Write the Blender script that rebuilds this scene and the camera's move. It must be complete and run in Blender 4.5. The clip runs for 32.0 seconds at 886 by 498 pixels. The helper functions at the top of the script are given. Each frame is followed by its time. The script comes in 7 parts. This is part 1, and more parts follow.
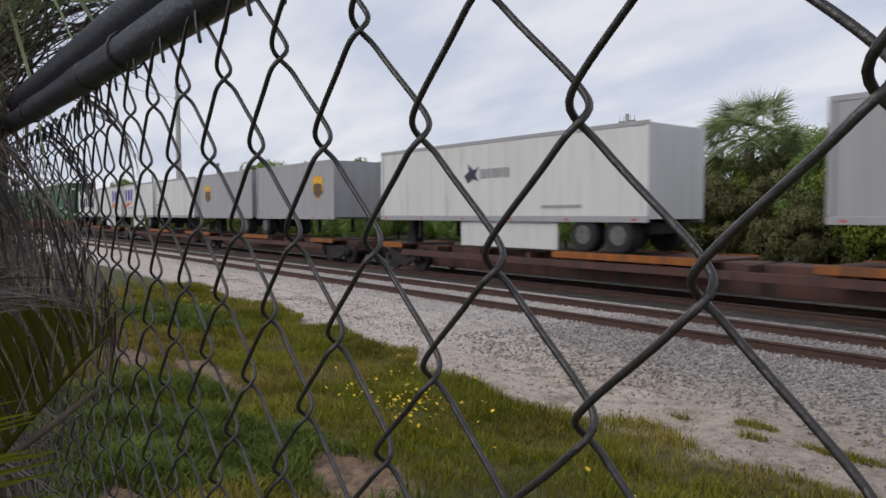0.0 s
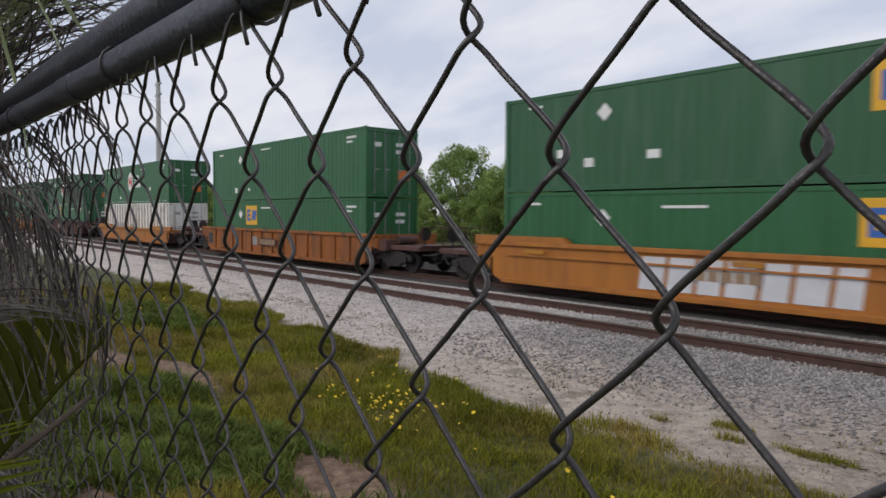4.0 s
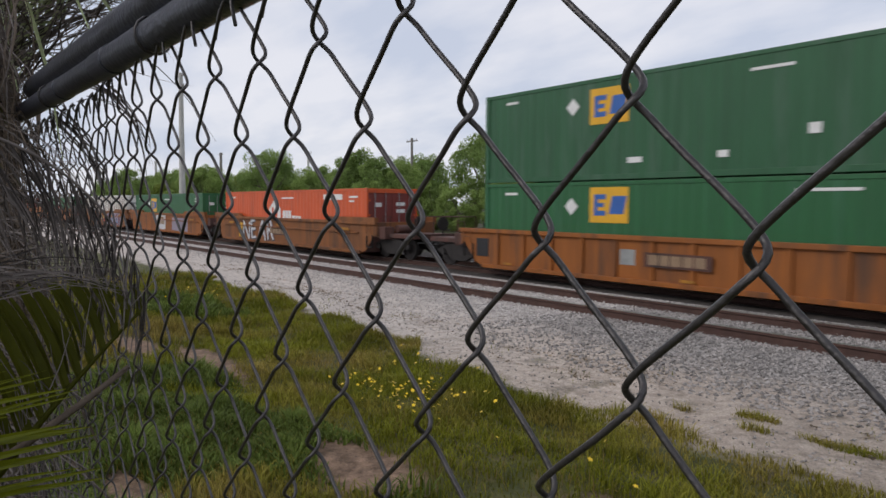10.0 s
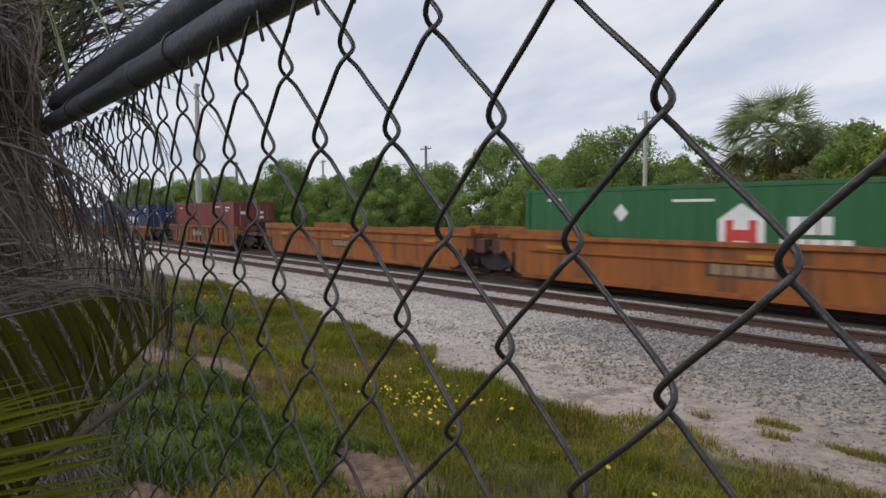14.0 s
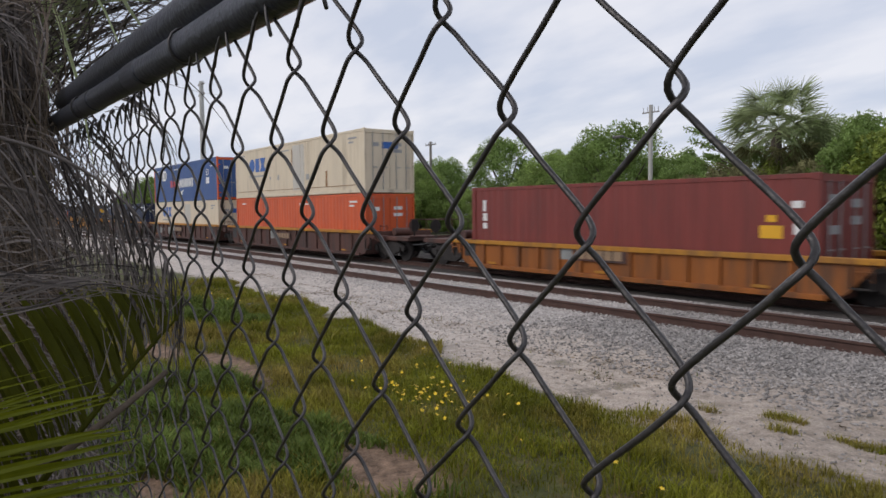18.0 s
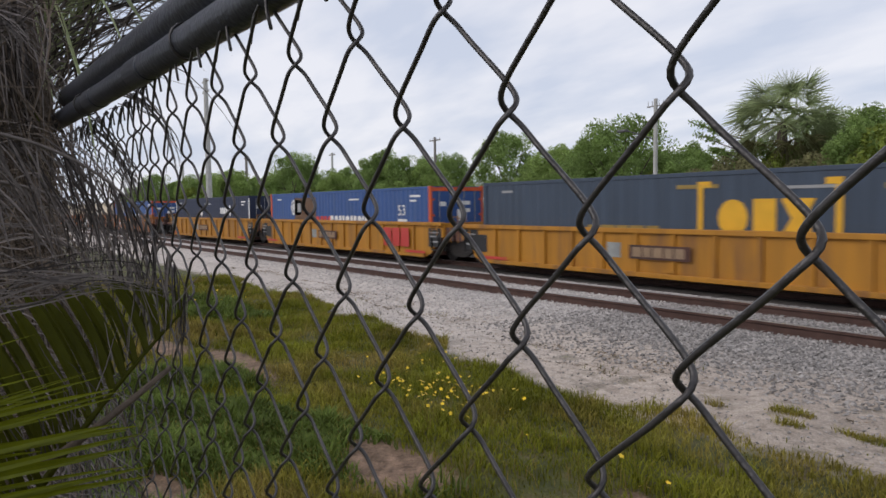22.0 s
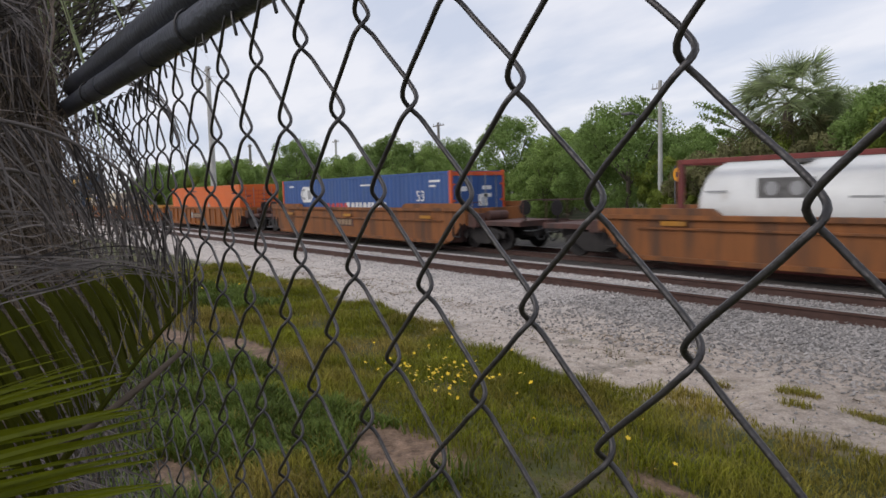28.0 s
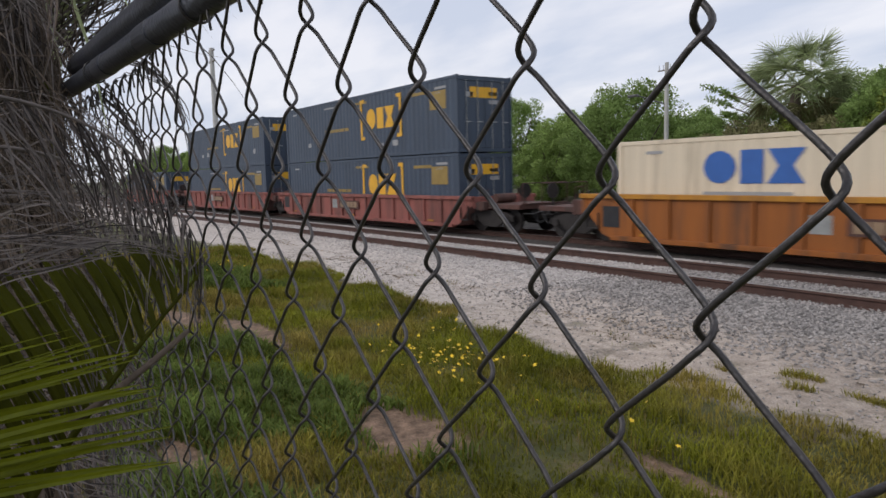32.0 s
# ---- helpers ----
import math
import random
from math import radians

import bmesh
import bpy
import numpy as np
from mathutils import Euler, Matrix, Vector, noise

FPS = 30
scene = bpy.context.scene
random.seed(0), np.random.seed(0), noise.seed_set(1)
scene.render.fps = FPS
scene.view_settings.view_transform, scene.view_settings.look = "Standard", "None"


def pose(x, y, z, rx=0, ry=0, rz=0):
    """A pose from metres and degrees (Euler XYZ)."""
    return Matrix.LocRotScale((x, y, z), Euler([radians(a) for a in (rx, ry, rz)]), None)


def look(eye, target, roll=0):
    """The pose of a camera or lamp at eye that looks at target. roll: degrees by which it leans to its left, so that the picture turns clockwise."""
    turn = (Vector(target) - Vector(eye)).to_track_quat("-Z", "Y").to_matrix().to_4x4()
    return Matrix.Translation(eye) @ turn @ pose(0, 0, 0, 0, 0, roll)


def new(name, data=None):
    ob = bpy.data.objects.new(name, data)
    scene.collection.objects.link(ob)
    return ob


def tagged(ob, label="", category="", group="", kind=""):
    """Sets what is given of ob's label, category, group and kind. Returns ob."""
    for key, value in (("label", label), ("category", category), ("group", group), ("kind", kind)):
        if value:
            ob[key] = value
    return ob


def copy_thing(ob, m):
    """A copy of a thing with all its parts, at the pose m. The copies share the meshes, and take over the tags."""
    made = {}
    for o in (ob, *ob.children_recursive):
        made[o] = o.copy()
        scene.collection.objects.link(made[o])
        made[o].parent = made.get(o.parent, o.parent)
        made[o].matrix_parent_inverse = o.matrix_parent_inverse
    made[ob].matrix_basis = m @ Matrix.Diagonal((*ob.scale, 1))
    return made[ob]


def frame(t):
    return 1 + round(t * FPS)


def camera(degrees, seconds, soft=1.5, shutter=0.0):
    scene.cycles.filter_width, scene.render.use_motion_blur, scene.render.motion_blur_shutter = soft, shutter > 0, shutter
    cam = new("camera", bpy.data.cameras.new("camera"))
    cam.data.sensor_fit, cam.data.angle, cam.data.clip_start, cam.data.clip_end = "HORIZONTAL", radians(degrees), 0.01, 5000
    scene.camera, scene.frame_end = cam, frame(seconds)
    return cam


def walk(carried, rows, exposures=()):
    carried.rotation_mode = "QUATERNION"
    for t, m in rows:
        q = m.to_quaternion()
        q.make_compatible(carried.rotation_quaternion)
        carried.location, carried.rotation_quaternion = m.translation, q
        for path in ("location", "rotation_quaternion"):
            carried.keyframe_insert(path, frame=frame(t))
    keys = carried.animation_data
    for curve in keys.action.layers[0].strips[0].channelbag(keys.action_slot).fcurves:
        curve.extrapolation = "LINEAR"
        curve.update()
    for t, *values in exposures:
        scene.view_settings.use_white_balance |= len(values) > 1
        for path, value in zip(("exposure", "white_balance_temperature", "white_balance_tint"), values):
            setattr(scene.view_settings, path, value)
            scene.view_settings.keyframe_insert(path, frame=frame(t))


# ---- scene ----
# ---- camera ----
cam = camera(64.2, 32.0, soft=1.55, shutter=0.2)
ROWS = [
    (0.0, 0.0023, 0.0177, 1.8541, 52.09, -2.78, -0.02),
    (0.5, 0.0020, 0.0176, 1.8548, 52.09, -2.87, 0.18),
    (1.0, 0.0014, 0.0171, 1.8563, 52.11, -2.70, 0.15),
    (1.5, 0.0033, 0.0144, 1.8571, 52.14, -2.44, 0.06),
    (2.0, 0.0073, 0.0131, 1.8596, 51.76, -2.46, 0.29),
    (2.5, 0.0080, 0.0109, 1.8601, 51.47, -2.59, 0.10),
    (3.0, 0.0121, 0.0088, 1.8610, 50.55, -2.78, -0.05),
    (3.5, 0.0136, 0.0066, 1.8624, 50.53, -2.68, -0.35),
    (5.5, 0.0115, 0.0064, 1.8642, 50.83, -2.81, -0.72),
    (6.0, 0.0117, 0.0112, 1.8571, 50.74, -3.16, -0.20),
    (6.5, -0.0036, 0.0156, 1.8510, 50.55, -4.09, 0.16),
    (7.0, -0.0017, 0.0114, 1.8462, 47.87, -3.53, -0.49),
    (7.5, -0.0104, 0.0203, 1.8508, 51.42, -3.28, -1.32),
    (8.0, -0.0082, 0.0132, 1.8480, 51.10, -3.23, -1.07),
    (8.5, -0.0062, 0.0099, 1.8483, 51.27, -3.68, -0.56),
    (9.0, -0.0047, 0.0067, 1.8494, 51.97, -3.60, -0.40),
    (9.5, -0.0031, 0.0038, 1.8469, 52.15, -3.73, -0.78),
    (10.0, -0.0004, 0.0022, 1.8495, 52.31, -3.51, -0.39),
    (10.5, -0.0001, 0.0024, 1.8485, 52.23, -3.41, -0.35),
    (11.0, -0.0005, 0.0015, 1.8502, 52.39, -3.20, -0.08),
    (11.5, -0.0034, 0.0016, 1.8515, 53.18, -3.01, -0.24),
    (12.0, -0.0009, -0.0014, 1.8500, 53.33, -2.99, -0.05),
    (12.5, 0.0011, -0.0046, 1.8517, 53.40, -2.75, 0.09),
    (13.0, 0.0003, -0.0025, 1.8495, 53.40, -2.89, 0.28),
    (13.5, -0.0007, -0.0024, 1.8502, 53.45, -3.04, 0.06),
    (14.0, 0.0003, -0.0047, 1.8507, 53.47, -2.92, 0.07),
    (14.5, -0.0006, -0.0041, 1.8507, 53.63, -2.95, 0.00),
    (16.5, -0.0013, -0.0063, 1.8496, 54.00, -3.20, 0.42),
    (17.0, 0.0004, -0.0081, 1.8493, 53.95, -3.21, 0.42),
    (17.5, 0.0006, -0.0073, 1.8493, 53.89, -3.23, 0.58),
    (18.0, -0.0010, -0.0064, 1.8497, 53.88, -3.26, 0.49),
    (18.5, -0.0003, -0.0065, 1.8499, 53.94, -3.30, 0.72),
    (19.0, 0.0003, -0.0081, 1.8502, 54.11, -3.22, 0.66),
    (19.5, -0.0000, -0.0061, 1.8489, 54.18, -3.27, 0.94),
    (20.0, -0.0010, -0.0055, 1.8478, 54.22, -3.39, 0.93),
    (20.5, -0.0013, -0.0063, 1.8480, 54.31, -3.46, 0.99),
    (21.0, 0.0004, -0.0077, 1.8493, 54.34, -3.39, 0.97),
    (21.5, -0.0001, -0.0066, 1.8489, 54.31, -3.38, 1.01),
    (22.0, -0.0021, -0.0042, 1.8485, 54.26, -3.61, 0.87),
    (22.5, -0.0022, -0.0044, 1.8484, 54.33, -3.83, 0.89),
    (23.0, -0.0008, -0.0060, 1.8477, 54.35, -4.04, 1.18),
    (23.5, -0.0014, -0.0049, 1.8475, 54.27, -4.17, 1.23),
    (24.0, -0.0017, -0.0031, 1.8459, 54.22, -4.29, 1.43),
    (24.5, -0.0014, -0.0046, 1.8465, 54.21, -4.32, 1.30),
    (25.0, -0.0007, -0.0053, 1.8464, 54.24, -4.32, 1.41),
    (25.5, -0.0008, -0.0052, 1.8462, 54.19, -4.42, 1.44),
    (27.5, -0.0008, -0.0077, 1.8466, 54.62, -4.69, 1.66),
    (28.0, -0.0003, -0.0073, 1.8462, 54.61, -4.77, 1.61),
    (28.5, -0.0016, -0.0065, 1.8450, 54.60, -4.91, 1.61),
    (29.0, -0.0009, -0.0081, 1.8452, 54.64, -5.08, 1.79),
    (29.5, -0.0034, -0.0091, 1.8462, 55.02, -5.12, 1.54),
    (30.0, -0.0012, -0.0080, 1.8442, 55.06, -5.40, 1.71),
    (30.5, -0.0023, -0.0082, 1.8433, 54.97, -5.89, 1.66),
    (31.0, -0.0024, -0.0096, 1.8441, 55.13, -6.22, 1.52),
    (31.5, -0.0031, -0.0072, 1.8439, 55.13, -6.16, 1.57),
    (32.0, -0.0031, -0.0071, 1.8441, 54.98, -6.15, 1.50),
]
walk(cam, [(t, pose(x, y, z, 90 + pitch, roll, yaw)) for t, x, y, z, yaw, pitch, roll in ROWS],
     exposures=((0.0, -0.05, 6650, 12.5), (6.0, 0.0, 6650, 12.5), (14.0, -0.02, 6650, 12.5), (20.0, 0.05, 6650, 12.5), (32.0, 0.09, 6650, 12.5)))

# ---- world and light ----
SUN_EL, SUN_AZ = radians(38), radians(200)
world = bpy.data.worlds.new("overcast_sky")
scene.world = world
world.use_nodes = True
wn, wl = world.node_tree.nodes, world.node_tree.links
sky = wn.new("ShaderNodeTexSky")
sky.sky_type, sky.sun_disc = "NISHITA", False
sky.sun_elevation, sky.sun_rotation = SUN_EL, SUN_AZ
tc = wn.new("ShaderNodeTexCoord")
sep = wn.new("ShaderNodeSeparateXYZ")
wl.new(tc.outputs["Generated"], sep.inputs[0])
lift = wn.new("ShaderNodeMath")
lift.operation, lift.inputs[1].default_value = "ADD", 0.22
wl.new(sep.outputs[2], lift.inputs[0])
flat = wn.new("ShaderNodeVectorMath")
flat.operation = "DIVIDE"
comb = wn.new("ShaderNodeCombineXYZ")
for i in range(3):
    wl.new(lift.outputs[0], comb.inputs[i])
wl.new(tc.outputs["Generated"], flat.inputs[0])
wl.new(comb.outputs[0], flat.inputs[1])
stretch = wn.new("ShaderNodeMapping")
stretch.inputs["Scale"].default_value = (1.0, 1.9, 1.0)
stretch.inputs["Rotation"].default_value = (0, 0, radians(55))
wl.new(flat.outputs[0], stretch.inputs[0])
cloud = wn.new("ShaderNodeTexNoise")
cloud.inputs["Scale"].default_value, cloud.inputs["Detail"].default_value = 1.5, 5.0
cloud.inputs["Roughness"].default_value = 0.5
wl.new(stretch.outputs[0], cloud.inputs["Vector"])
cover = wn.new("ShaderNodeValToRGB")
cover.color_ramp.elements[0].position, cover.color_ramp.elements[0].color = 0.36, (6.0, 6.7, 8.1, 1)
cover.color_ramp.elements[1].position, cover.color_ramp.elements[1].color = 0.62, (8.35, 8.65, 9.4, 1)
wl.new(cloud.outputs[0], cover.inputs[0])
veil = wn.new("ShaderNodeMix")
veil.data_type = "RGBA"
veil.inputs[0].default_value = 0.88
wl.new(sky.outputs[0], veil.inputs[6])
wl.new(cover.outputs[0], veil.inputs[7])
bg = wn["Background"]
bg.inputs["Strength"].default_value = 0.1
wl.new(veil.outputs[2], bg.inputs["Color"])
sun = new("sun", bpy.data.lights.new("sun", "SUN"))
sun.data.energy, sun.data.angle, sun.data.color = 0.9, radians(25), (1.0, 0.96, 0.9)
sun.matrix_world = look((0, 0, 0), (-math.sin(SUN_AZ) * math.cos(SUN_EL), -math.cos(SUN_AZ) * math.cos(SUN_EL), -math.sin(SUN_EL)))
scene.view_settings.exposure = 0.0


# ---- materials ----
def material(name, colour, rough=0.7, metal=0.0, vary=0.25, scale=4.0, stretch=(1, 1, 1), fine=40.0, bump=0.2, dirt=None, dirt_at=0.6, spread=0.0, soft=0.1, space="Object", through_light=0.0, gloss=0.5):
    """Colour with a broad and a fine variation, optional dirt of its own colour, a fine relief, and a random shift for each object."""
    m = bpy.data.materials.new(name)
    m.use_nodes = True
    n, l = m.node_tree.nodes, m.node_tree.links
    b = n["Principled BSDF"]
    tex = n.new("ShaderNodeTexCoord")
    mp = n.new("ShaderNodeMapping")
    mp.inputs["Scale"].default_value = stretch
    info = n.new("ShaderNodeObjectInfo")
    shift = n.new("ShaderNodeVectorMath")
    shift.operation = "MULTIPLY_ADD"
    shift.inputs[1].default_value = (37, 37, 37)
    l.new(info.outputs["Random"], shift.inputs[0])
    l.new(tex.outputs[space], shift.inputs[2])
    l.new(shift.outputs[0], mp.inputs[0])
    big = n.new("ShaderNodeTexNoise")
    big.inputs["Scale"].default_value, big.inputs["Detail"].default_value = scale, 4
    small = n.new("ShaderNodeTexNoise")
    small.inputs["Scale"].default_value, small.inputs["Detail"].default_value = fine, 3
    l.new(mp.outputs[0], big.inputs["Vector"])
    l.new(tex.outputs[space], small.inputs["Vector"])
    mixv = n.new("ShaderNodeMath")
    mixv.operation = "MULTIPLY_ADD"
    mixv.inputs[1].default_value = 0.35
    l.new(small.outputs[0], mixv.inputs[0])
    l.new(big.outputs[0], mixv.inputs[2])
    ramp = n.new("ShaderNodeValToRGB")
    lo = tuple(max(0.0, c * (1 - vary)) for c in colour)
    hi = tuple(min(1.0, c * (1 + vary * 0.8)) for c in colour)
    ramp.color_ramp.elements[0].position, ramp.color_ramp.elements[0].color = 0.42, (*lo, 1)
    ramp.color_ramp.elements[1].position, ramp.color_ramp.elements[1].color = 0.95, (*hi, 1)
    l.new(mixv.outputs[0], ramp.inputs[0])
    out = ramp.outputs[0]
    if dirt:
        spot = n.new("ShaderNodeTexNoise")
        spot.inputs["Scale"].default_value, spot.inputs["Detail"].default_value = scale * 0.55, 7
        spot.inputs["Roughness"].default_value = 0.65
        l.new(mp.outputs[0], spot.inputs["Vector"])
        cut = n.new("ShaderNodeMapRange")
        cut.inputs["From Min"].default_value, cut.inputs["From Max"].default_value = dirt_at - soft, dirt_at + soft
        l.new(spot.outputs[0], cut.inputs["Value"])
        mx = n.new("ShaderNodeMix")
        mx.data_type = "RGBA"
        l.new(cut.outputs[0], mx.inputs[0])
        l.new(out, mx.inputs[6])
        mx.inputs[7].default_value = (*dirt, 1)
        out = mx.outputs[2]
    if spread:
        hs = n.new("ShaderNodeHueSaturation")
        mr = n.new("ShaderNodeMapRange")
        mr.inputs["To Min"].default_value, mr.inputs["To Max"].default_value = 1 - spread, 1 + spread
        geo = n.new("ShaderNodeNewGeometry")
        l.new(geo.outputs["Random Per Island"], mr.inputs["Value"])
        l.new(mr.outputs[0], hs.inputs["Value"])
        l.new(out, hs.inputs["Color"])
        out = hs.outputs[0]
    l.new(out, b.inputs["Base Color"])
    b.inputs["Roughness"].default_value, b.inputs["Metallic"].default_value = rough, metal
    b.inputs["Specular IOR Level"].default_value = gloss
    if bump:
        bp = n.new("ShaderNodeBump")
        bp.inputs["Strength"].default_value, bp.inputs["Distance"].default_value = bump, 0.01
        l.new(small.outputs[0], bp.inputs["Height"])
        l.new(bp.outputs[0], b.inputs["Normal"])
    if through_light:
        tr = n.new("ShaderNodeBsdfTranslucent")
        add = n.new("ShaderNodeMixShader")
        add.inputs[0].default_value = through_light
        l.new(out, tr.inputs["Color"])
        l.new(b.outputs[0], add.inputs[1])
        l.new(tr.outputs[0], add.inputs[2])
        l.new(add.outputs[0], n["Material Output"].inputs["Surface"])
    return m


